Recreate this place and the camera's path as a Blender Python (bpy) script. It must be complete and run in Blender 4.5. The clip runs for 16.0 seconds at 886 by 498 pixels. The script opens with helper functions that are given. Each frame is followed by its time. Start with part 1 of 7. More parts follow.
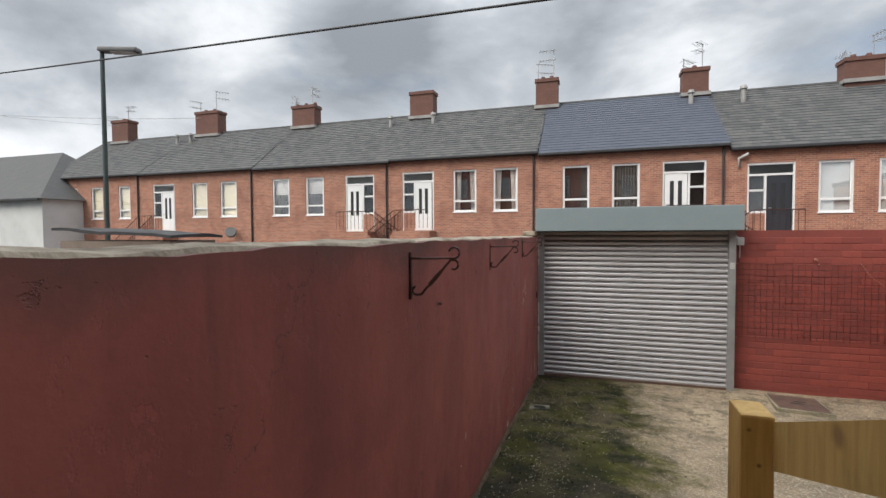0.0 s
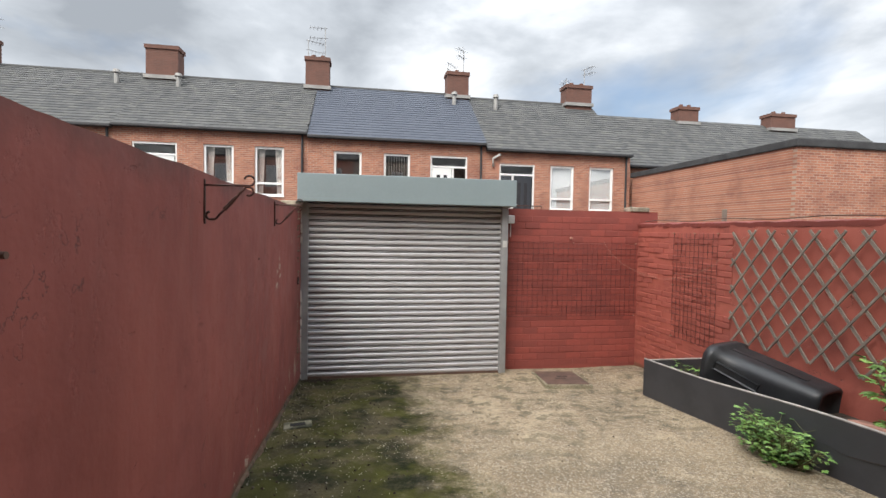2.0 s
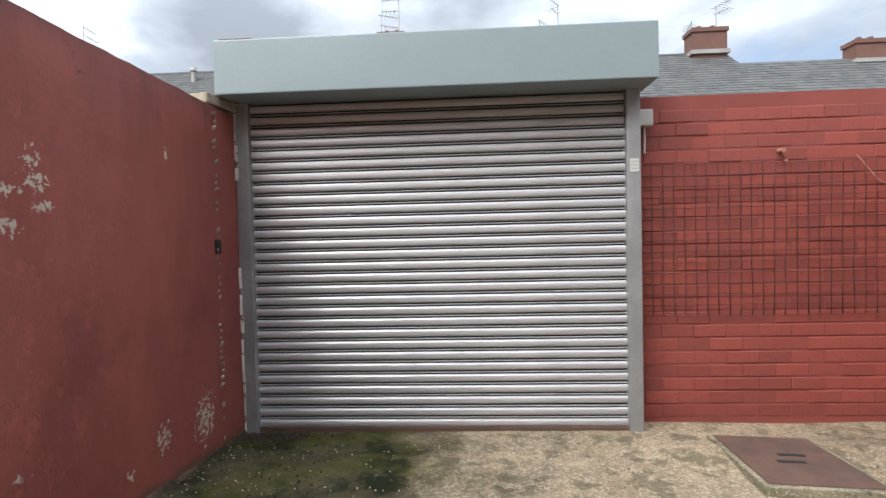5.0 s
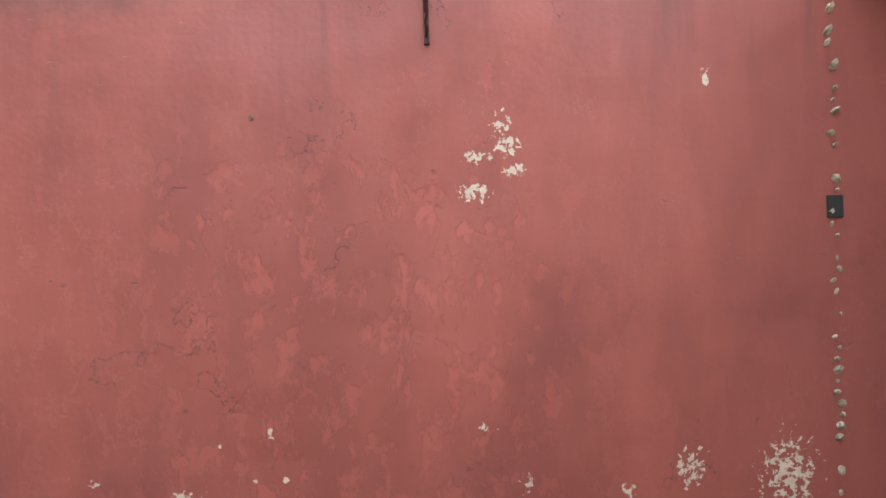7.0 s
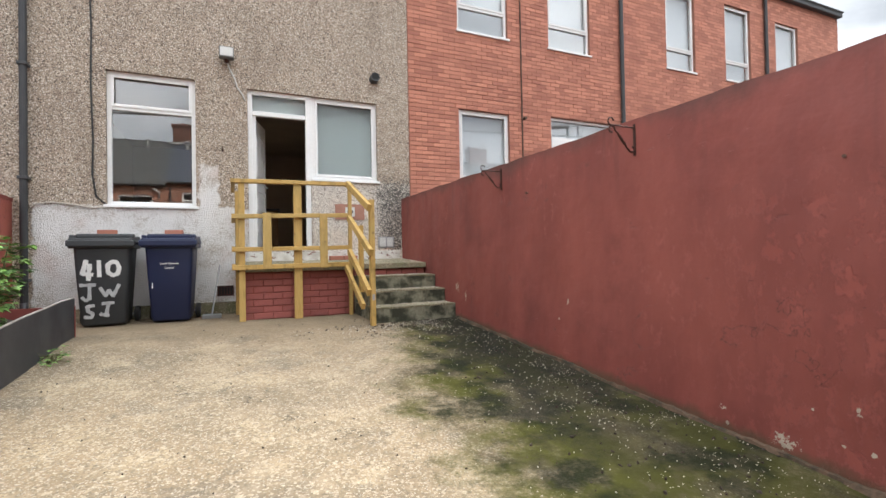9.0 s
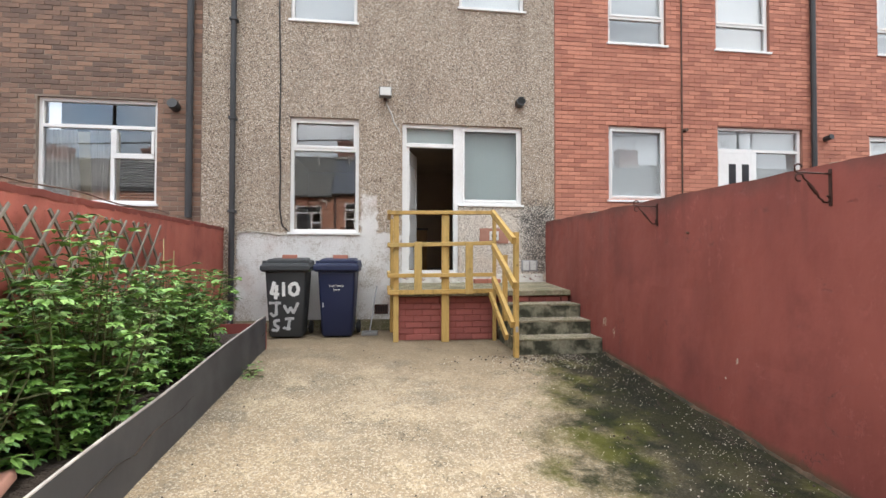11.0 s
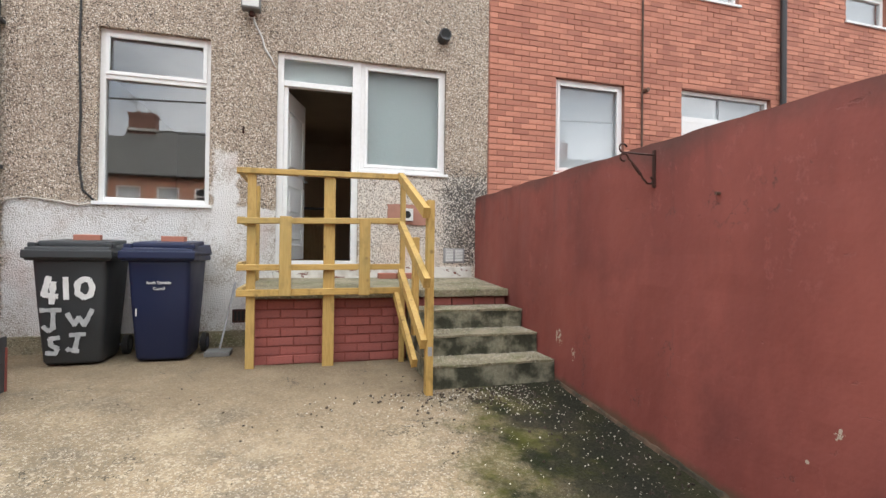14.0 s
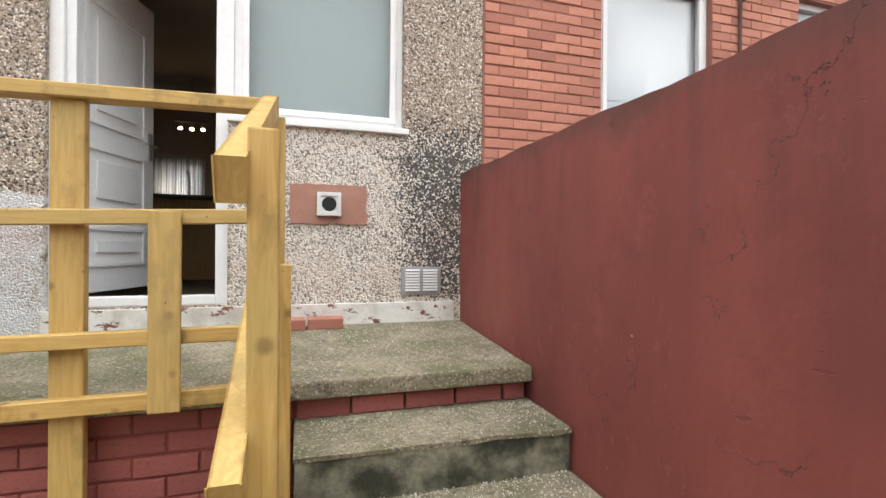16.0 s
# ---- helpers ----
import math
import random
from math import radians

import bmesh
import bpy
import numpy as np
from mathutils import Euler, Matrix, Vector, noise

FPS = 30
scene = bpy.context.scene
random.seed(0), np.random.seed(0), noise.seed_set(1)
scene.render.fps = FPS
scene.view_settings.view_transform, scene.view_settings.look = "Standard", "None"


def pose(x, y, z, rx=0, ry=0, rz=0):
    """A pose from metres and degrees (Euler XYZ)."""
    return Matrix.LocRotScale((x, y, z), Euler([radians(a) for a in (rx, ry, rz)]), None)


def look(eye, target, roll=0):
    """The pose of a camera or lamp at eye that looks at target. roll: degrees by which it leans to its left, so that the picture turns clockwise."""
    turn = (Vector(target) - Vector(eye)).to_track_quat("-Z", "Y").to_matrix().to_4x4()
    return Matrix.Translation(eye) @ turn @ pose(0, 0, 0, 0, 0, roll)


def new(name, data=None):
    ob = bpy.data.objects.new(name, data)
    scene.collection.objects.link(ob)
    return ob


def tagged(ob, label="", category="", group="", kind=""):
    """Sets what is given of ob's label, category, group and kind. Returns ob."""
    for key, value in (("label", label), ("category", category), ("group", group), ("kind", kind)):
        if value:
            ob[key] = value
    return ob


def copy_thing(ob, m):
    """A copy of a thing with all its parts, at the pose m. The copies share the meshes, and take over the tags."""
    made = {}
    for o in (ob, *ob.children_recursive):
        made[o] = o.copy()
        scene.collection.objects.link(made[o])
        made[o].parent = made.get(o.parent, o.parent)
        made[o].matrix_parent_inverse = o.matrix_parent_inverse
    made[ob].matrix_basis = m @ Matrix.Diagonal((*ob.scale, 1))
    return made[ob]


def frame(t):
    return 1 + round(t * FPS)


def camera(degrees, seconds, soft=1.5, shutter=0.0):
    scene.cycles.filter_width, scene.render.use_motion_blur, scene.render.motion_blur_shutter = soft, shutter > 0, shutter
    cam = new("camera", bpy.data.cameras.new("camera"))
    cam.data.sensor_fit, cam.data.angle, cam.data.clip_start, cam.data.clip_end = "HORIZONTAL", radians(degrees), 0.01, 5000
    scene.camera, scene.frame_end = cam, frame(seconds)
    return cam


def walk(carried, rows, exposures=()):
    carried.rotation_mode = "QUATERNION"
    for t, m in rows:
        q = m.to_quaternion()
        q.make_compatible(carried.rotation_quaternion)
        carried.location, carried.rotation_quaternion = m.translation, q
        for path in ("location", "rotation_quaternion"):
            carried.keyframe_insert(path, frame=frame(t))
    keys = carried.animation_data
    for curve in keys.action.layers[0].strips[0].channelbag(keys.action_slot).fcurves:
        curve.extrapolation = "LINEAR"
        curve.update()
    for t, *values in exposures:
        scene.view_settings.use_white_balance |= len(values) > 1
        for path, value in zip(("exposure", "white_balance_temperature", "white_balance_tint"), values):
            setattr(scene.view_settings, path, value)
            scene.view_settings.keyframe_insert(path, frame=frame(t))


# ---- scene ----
cam = camera(86.6, 16.0)
PATH = [
    (0, (0.854, 1.146, 1.836), (0.246, 3.05, 1.765), -0.3),
    (0.5, (0.766, 1.551, 1.764), (0.41, 3.518, 1.693), 0.0),
    (1, (0.733, 1.855, 1.706), (0.665, 3.853, 1.635), 0.5),
    (1.5, (0.751, 2.157, 1.621), (0.916, 4.149, 1.546), 0.8),
    (2, (0.823, 2.521, 1.493), (1.155, 4.492, 1.417), 1.0),
    (2.5, (0.878, 2.91, 1.369), (1.3, 4.863, 1.291), 1.1),
    (3, (1.011, 3.46, 1.251), (1.455, 5.409, 1.17), 1.2),
    (3.2, (1.069, 3.678, 1.255), (1.504, 5.628, 1.164), 0.9),
    (5.3, (1.754, 5.953, 0.848), (1.38, 7.917, 0.804), -1.2),
    (5.5, (1.805, 6.143, 0.876), (1.178, 8.042, 0.822), -0.2),
    (6, (1.758, 6.572, 0.838), (0.489, 8.117, 0.785), -0.8),
    (6.5, (1.686, 6.857, 0.775), (-0.102, 7.753, 0.747), -1.3),
    (7, (1.82, 7.07, 0.748), (-0.18, 7.117, 0.722), -2.1),
    (7.1, (1.871, 7.091, 0.762), (-0.126, 6.976, 0.73), -2.4),
    (7.5, (2.071, 7.125, 0.77), (0.183, 6.464, 0.752), -1.9),
    (8, (2.279, 7.298, 0.822), (0.689, 6.084, 0.826), -1.8),
    (8.2, (2.342, 7.366, 0.796), (0.919, 5.961, 0.837), -1.3),
    (8.5, (2.528, 7.505, 0.816), (1.338, 5.898, 0.828), -1.7),
    (9, (2.684, 7.648, 0.809), (1.861, 5.825, 0.839), -1.1),
    (9.5, (2.71, 7.727, 0.784), (2.163, 5.803, 0.816), -0.9),
    (9.8, (2.671, 7.711, 0.853), (2.25, 5.757, 0.893), -0.6),
    (10, (2.712, 7.716, 0.94), (2.342, 5.751, 0.974), -0.7),
    (10.2, (2.741, 7.712, 1.01), (2.411, 5.74, 1.042), -0.7),
    (12.3, (2.668, 7.445, 1.257), (2.442, 5.458, 1.302), 0.5),
    (12.5, (2.615, 7.348, 1.25), (2.354, 5.365, 1.28), 0.4),
    (13, (2.415, 6.901, 1.164), (2.043, 4.936, 1.182), 0.6),
    (13.5, (2.272, 6.296, 1.098), (1.799, 4.353, 1.116), 0.6),
    (14, (2.032, 5.712, 1.091), (1.491, 3.786, 1.109), 0.7),
    (14.5, (1.771, 5.118, 1.134), (1.167, 3.211, 1.148), 0.9),
    (15, (1.543, 4.462, 1.206), (0.926, 2.56, 1.211), 0.9),
    (15.2, (1.464, 4.192, 1.247), (0.829, 2.295, 1.238), 0.4),
    (15.5, (1.303, 3.813, 1.225), (0.681, 1.912, 1.241), 0.8),
    (16, (1.077, 3.12, 1.281), (0.495, 1.207, 1.279), 0.4),
]
EXPOSURES = [(0.0, 0.6, 6600, 10), (1.5, 0.95, 6600, 10), (3.0, 1.0, 6550, 10), (5.5, 1.4, 6250, 10), (6.0, 2.05, 6300, 10), (6.5, 2.55, 6400, 10), (7.0, 2.55, 6450, 10), (7.5, 2.45, 6500, 10), (8.0, 2.2, 6550, 10), (8.5, 1.8, 6650, 10), (9.0, 1.72, 6700, 10), (10.0, 1.75, 6700, 10), (12.5, 1.75, 6700, 10), (16.0, 1.9, 6800, 10)]
walk(cam, [(t, look(eye, target, roll)) for t, eye, target, roll in PATH], EXPOSURES)

# ---- daylight ----
world = bpy.data.worlds.new("cloudy_sky")
world.use_nodes = True
scene.world = world
wt = world.node_tree
background = wt.nodes["Background"]
sky = wt.nodes.new("ShaderNodeTexSky")
sky.sky_type = "NISHITA"
sky.sun_disc = False
SUN_UP, SUN_ROUND = 44, -142
sky.sun_elevation, sky.sun_rotation = radians(SUN_UP), radians(SUN_ROUND)
coords = wt.nodes.new("ShaderNodeTexCoord")


def sky_noise(scale, detail, stretch, seed):
    m = wt.nodes.new("ShaderNodeMapping")
    m.inputs["Scale"].default_value = stretch
    m.inputs["Location"].default_value = (seed, seed * 0.7, 0)
    wt.links.new(coords.outputs["Generated"], m.inputs["Vector"])
    n = wt.nodes.new("ShaderNodeTexNoise")
    n.inputs["Scale"].default_value, n.inputs["Detail"].default_value = scale, detail
    n.inputs["Roughness"].default_value, n.inputs["Distortion"].default_value = 0.52, 0.25
    wt.links.new(m.outputs[0], n.inputs["Vector"])
    return n.outputs["Fac"]


def sky_ramp(v, stops):
    r = wt.nodes.new("ShaderNodeValToRGB")
    wt.links.new(v, r.inputs[0])
    while len(r.color_ramp.elements) < len(stops):
        r.color_ramp.elements.new(0.5)
    for e, (p, c) in zip(r.color_ramp.elements, stops):
        e.position, e.color = p, (*c, 1)
    return r.outputs[0]


clouds = sky_ramp(sky_noise(2.6, 7, (1, 1, 2.0), 3.0), [(0.34, (2.9, 3.2, 3.6)), (0.5, (4.9, 5.3, 5.8)), (0.62, (7.6, 8.0, 8.5)), (0.75, (10.0, 10.2, 10.4))])
gaps = sky_ramp(sky_noise(1.5, 6, (1, 1, 1.7), 11.0), [(0.56, (1, 1, 1)), (0.7, (0.1, 0.1, 0.1))])
blend = wt.nodes.new("ShaderNodeMix")
blend.data_type = "RGBA"
wt.links.new(gaps, blend.inputs[0])
wt.links.new(sky.outputs[0], blend.inputs[6])
wt.links.new(clouds, blend.inputs[7])
# an overcast sky is brighter overhead than low down
split = wt.nodes.new("ShaderNodeSeparateXYZ")
wt.links.new(coords.outputs["Generated"], split.inputs[0])
lift = wt.nodes.new("ShaderNodeMapRange")
lift.interpolation_type = "SMOOTHSTEP"
wt.links.new(split.outputs[2], lift.inputs[0])
for k, v in ((1, 0.35), (2, 1.0), (3, 0.74), (4, 2.5)):
    lift.inputs[k].default_value = v
scaled = wt.nodes.new("ShaderNodeVectorMath")
scaled.operation = "SCALE"
wt.links.new(blend.outputs[2], scaled.inputs[0])
wt.links.new(lift.outputs[0], scaled.inputs["Scale"])
wt.links.new(scaled.outputs[0], background.inputs[0])
background.inputs[1].default_value = 0.1
sun = new("sun", bpy.data.lights.new("sun", "SUN"))
sun.data.energy, sun.data.angle, sun.data.color = 2.2, radians(40), (1.0, 0.96, 0.9)
sun.matrix_basis = look((0, 0, 0), (-math.sin(radians(SUN_ROUND)) * math.cos(radians(SUN_UP)), -math.cos(radians(SUN_ROUND)) * math.cos(radians(SUN_UP)), -math.sin(radians(SUN_UP))))


# ---- building blocks ----
def box_into(bm, x0, y0, z0, x1, y1, z1, bevel=0.0, mi=0):
    """One box, with rounded edges if asked, inside a bmesh."""
    made = bmesh.ops.create_cube(bm, size=1)["verts"]
    sx, sy, sz = x1 - x0, y1 - y0, z1 - z0
    for v in made:
        v.co = Vector((x0 + (v.co.x + 0.5) * sx, y0 + (v.co.y + 0.5) * sy, z0 + (v.co.z + 0.5) * sz))
    if bevel:
        edges = {e for v in made for e in v.link_edges}
        bmesh.ops.bevel(bm, geom=list(edges), offset=bevel, segments=2, affect="EDGES", profile=0.6)
    return bm


def box_bm(x0, y0, z0, x1, y1, z1, bevel=0.0):
    return box_into(bmesh.new(), x0, y0, z0, x1, y1, z1, bevel)


def rod_into(bm, a, b, r, r2=None, seg=10):
    """A round bar from a to b."""
    a, b = Vector(a), Vector(b)
    d = b - a
    m = Matrix.Translation((a + b) / 2) @ d.to_track_quat("Z", "Y").to_matrix().to_4x4()
    bmesh.ops.create_cone(bm, cap_ends=True, segments=seg, radius1=r, radius2=r if r2 is None else r2, depth=d.length, matrix=m)
    return bm


def beam_into(bm, a, b, w, h, bevel=0.004):
    """A sawn timber from a to b, w wide sideways and h high."""
    a, b = Vector(a), Vector(b)
    d = b - a
    side = Vector((0, 0, 1)).cross(d).normalized() if abs(d.normalized().z) < 0.95 else Vector((1, 0, 0))
    up = d.cross(side).normalized()
    m = Matrix((side, up, d.normalized())).transposed().to_4x4()
    m.translation = (a + b) / 2
    made = bmesh.ops.create_cube(bm, size=1)["verts"]
    for v in made:
        v.co = m @ Vector((v.co.x * w, v.co.y * h, v.co.z * d.length))
    if bevel:
        bmesh.ops.bevel(bm, geom=list({e for v in made for e in v.link_edges}), offset=bevel, segments=1, affect="EDGES")
    return bm


def part(name, bm, material, parent=None, label="", smooth=False):
    """Links a bmesh as one mesh object under its thing."""
    me = bpy.data.meshes.new(name)
    bm.normal_update()
    bm.to_mesh(me)
    bm.free()
    if smooth:
        for p in me.polygons:
            p.use_smooth = True
    me.materials.append(material)
    ob = new(name, me)
    if parent is not None:
        ob.parent = parent
    if label:
        tagged(ob, label)
    return ob


def thing(name, x, y, z, label, category, group="", kind="", rz=0.0):
    ob = new(name)
    ob.empty_display_size = 0.1
    ob.matrix_basis = pose(x, y, z, 0, 0, rz)
    return tagged(ob, label, category, group, kind)


def piece(name, me, parent, m):
    """A repeated piece that shares its mesh."""
    ob = new(name, me)
    ob.parent = parent
    ob.matrix_basis = m
    return ob


def tube(name, points, r, material, parent=None, label="", res=3):
    """A bent round wire or pipe, turned into a mesh."""
    bm = bmesh.new()
    rings = []
    pts = [Vector(p) for p in points]
    seg = 4 + 2 * res
    for i, p in enumerate(pts):
        d = (pts[min(i + 1, len(pts) - 1)] - pts[max(i - 1, 0)]).normalized()
        q = d.to_track_quat("Z", "Y")
        rings.append([bm.verts.new(p + q @ Vector((r * math.cos(a), r * math.sin(a), 0))) for a in (2 * math.pi * k / seg for k in range(seg))])
    for a, b in zip(rings, rings[1:]):
        for k in range(seg):
            bm.faces.new((a[k], a[(k + 1) % seg], b[(k + 1) % seg], b[k]))
    bm.faces.new(rings[0][::-1])
    bm.faces.new(rings[-1])
    return part(name, bm, material, parent, label, True)


def sag(a, b, drop, n=16):
    a, b = Vector(a), Vector(b)
    return [a.lerp(b, i / n) - Vector((0, 0, drop * 4 * (i / n) * (1 - i / n))) for i in range(n + 1)]


def slab_with_holes(name, x0, x1, z0, z1, y0, y1, holes, material, parent=None, label=""):
    """A wall in the plane of x and z, between y0 and y1, with openings (x0, x1, z0, z1) cut through it."""
    xs = sorted({x0, x1, *[h[0] for h in holes], *[h[1] for h in holes]})
    zs = sorted({z0, z1, *[h[2] for h in holes], *[h[3] for h in holes]})
    xs = [x for x in xs if x0 <= x <= x1]
    zs = [z for z in zs if z0 <= z <= z1]
    nx, nz = len(xs) - 1, len(zs) - 1

    def solid(i, k):
        if not (0 <= i < nx and 0 <= k < nz):
            return False
        cx, cz = (xs[i] + xs[i + 1]) / 2, (zs[k] + zs[k + 1]) / 2
        return not any(h[0] < cx < h[1] and h[2] < cz < h[3] for h in holes)

    bm = bmesh.new()

    def quad(*c):
        bm.faces.new([bm.verts.new(p) for p in c])

    for i in range(nx):
        for k in range(nz):
            if not solid(i, k):
                continue
            a, b, c, d = xs[i], xs[i + 1], zs[k], zs[k + 1]
            quad((b, y1, c), (a, y1, c), (a, y1, d), (b, y1, d))
            quad((a, y0, c), (b, y0, c), (b, y0, d), (a, y0, d))
            if not solid(i - 1, k):
                quad((a, y1, c), (a, y0, c), (a, y0, d), (a, y1, d))
            if not solid(i + 1, k):
                quad((b, y0, c), (b, y1, c), (b, y1, d), (b, y0, d))
            if not solid(i, k - 1):
                quad((a, y0, c), (a, y1, c), (b, y1, c), (b, y0, c))
            if not solid(i, k + 1):
                quad((a, y1, d), (a, y0, d), (b, y0, d), (b, y1, d))
    bmesh.ops.remove_doubles(bm, verts=bm.verts, dist=0.0005)
    return part(name, bm, material, parent, label)


# ---- materials ----
class Nodes:
    """A node material, built link by link."""

    def __init__(self, name, rough=0.8, metal=0.0):
        self.mat = bpy.data.materials.new(name)
        self.mat.use_nodes = True
        self.t = self.mat.node_tree
        self.out = self.t.nodes["Principled BSDF"]
        self.out.inputs["Roughness"].default_value = rough
        self.out.inputs["Metallic"].default_value = metal
        self.co = self.t.nodes.new("ShaderNodeTexCoord").outputs["Object"]

    def put(self, sock, v):
        if hasattr(v, "node"):
            self.t.links.new(v, sock)
        elif isinstance(v, (tuple, list)):
            sock.default_value = (*v, 1) if len(v) == 3 and sock.type == "RGBA" else v
        else:
            sock.default_value = v

    def noise(self, scale, detail=4, rough=0.55, co=None, dist=0.0):
        n = self.t.nodes.new("ShaderNodeTexNoise")
        n.inputs["Scale"].default_value, n.inputs["Detail"].default_value = scale, detail
        n.inputs["Roughness"].default_value, n.inputs["Distortion"].default_value = rough, dist
        self.t.links.new(co if co is not None else self.co, n.inputs["Vector"])
        return n.outputs["Fac"]

    def voronoi(self, scale, feature="F1", out="Distance", co=None):
        n = self.t.nodes.new("ShaderNodeTexVoronoi")
        n.feature = feature
        n.inputs["Scale"].default_value = scale
        self.t.links.new(co if co is not None else self.co, n.inputs["Vector"])
        return n.outputs[out]

    def stretch(self, sx, sy, sz, rot=(0, 0, 0)):
        n = self.t.nodes.new("ShaderNodeMapping")
        n.inputs["Scale"].default_value = (sx, sy, sz)
        n.inputs["Rotation"].default_value = [radians(a) for a in rot]
        self.t.links.new(self.co, n.inputs["Vector"])
        return n.outputs[0]

    def axis(self, which):
        n = self.t.nodes.new("ShaderNodeSeparateXYZ")
        self.t.links.new(self.co, n.inputs[0])
        return n.outputs[which]

    def math(self, op, a, b=0.0, clamp=False):
        n = self.t.nodes.new("ShaderNodeMath")
        n.operation, n.use_clamp = op, clamp
        self.put(n.inputs[0], a)
        self.put(n.inputs[1], b)
        return n.outputs[0]

    def ramp(self, v, lo, hi, a=0.0, b=1.0):
        n = self.t.nodes.new("ShaderNodeMapRange")
        n.interpolation_type = "SMOOTHSTEP"
        for i, x in enumerate((v, lo, hi, a, b)):
            self.put(n.inputs[i], x)
        return n.outputs[0]

    def mix(self, f, a, b):
        n = self.t.nodes.new("ShaderNodeMix")
        n.data_type = "RGBA"
        self.put(n.inputs[0], f)
        self.put(n.inputs[6], a)
        self.put(n.inputs[7], b)
        return n.outputs[2]

    def random(self):
        return self.t.nodes.new("ShaderNodeObjectInfo").outputs["Random"]

    def island(self):
        return self.t.nodes.new("ShaderNodeNewGeometry").outputs["Random Per Island"]

    def bump(self, h, strength=0.3, dist=0.01):
        n = self.t.nodes.new("ShaderNodeBump")
        n.inputs["Strength"].default_value, n.inputs["Distance"].default_value = strength, dist
        self.put(n.inputs["Height"], h)
        self.t.links.new(n.outputs[0], self.out.inputs["Normal"])

    def done(self, colour, rough=None):
        self.put(self.out.inputs["Base Color"], colour)
        if rough is not None:
            self.put(self.out.inputs["Roughness"], rough)
        return self.mat


def worn(name, base, dark, rough=0.7, metal=0.0, big=1.5, fine=60, bump=0.15, amount=0.8, spread=0.25, dist=0.004):
    """A plain surface with stains at one scale and grain at another."""
    n = Nodes(name, rough, metal)
    a = n.ramp(n.noise(big, 5), 0.5 - spread, 0.5 + spread)
    b = n.noise(fine, 3)
    c = n.mix(n.math("MULTIPLY", a, amount), base, dark)
    c = n.mix(n.math("MULTIPLY", n.ramp(b, 0.35, 0.7), 0.3), c, dark)
    n.bump(b, bump, dist)
    return n.done(c, n.ramp(a, 0, 1, rough, min(1, rough + 0.12)))


# patches where the paint has come off the high wall: along it, up it, half width, half height
FLAKES = [(7.25, 1.08, 0.07, 0.035), (7.36, 1.20, 0.05, 0.05), (7.37, 1.12, 0.07, 0.06), (7.40, 1.02, 0.06, 0.04), (7.24, 0.94, 0.08, 0.045), (8.16, 1.36, 0.025, 0.05), (8.06, -0.17, 0.075, 0.09), (8.45, -0.21, 0.13, 0.17),
          (7.24, 0.02, 0.05, 0.025), (7.81, -0.25, 0.045, 0.03), (7.41, -0.21, 0.03, 0.06), (6.09, -0.22, 0.09, 0.05), (6.42, 0.04, 0.02, 0.04), (5.73, -0.13, 0.03, 0.02), (4.33, 0.39, 0.025, 0.03), (2.14, 0.40, 0.06, 0.075), (2.37, 0.30, 0.03, 0.07)]


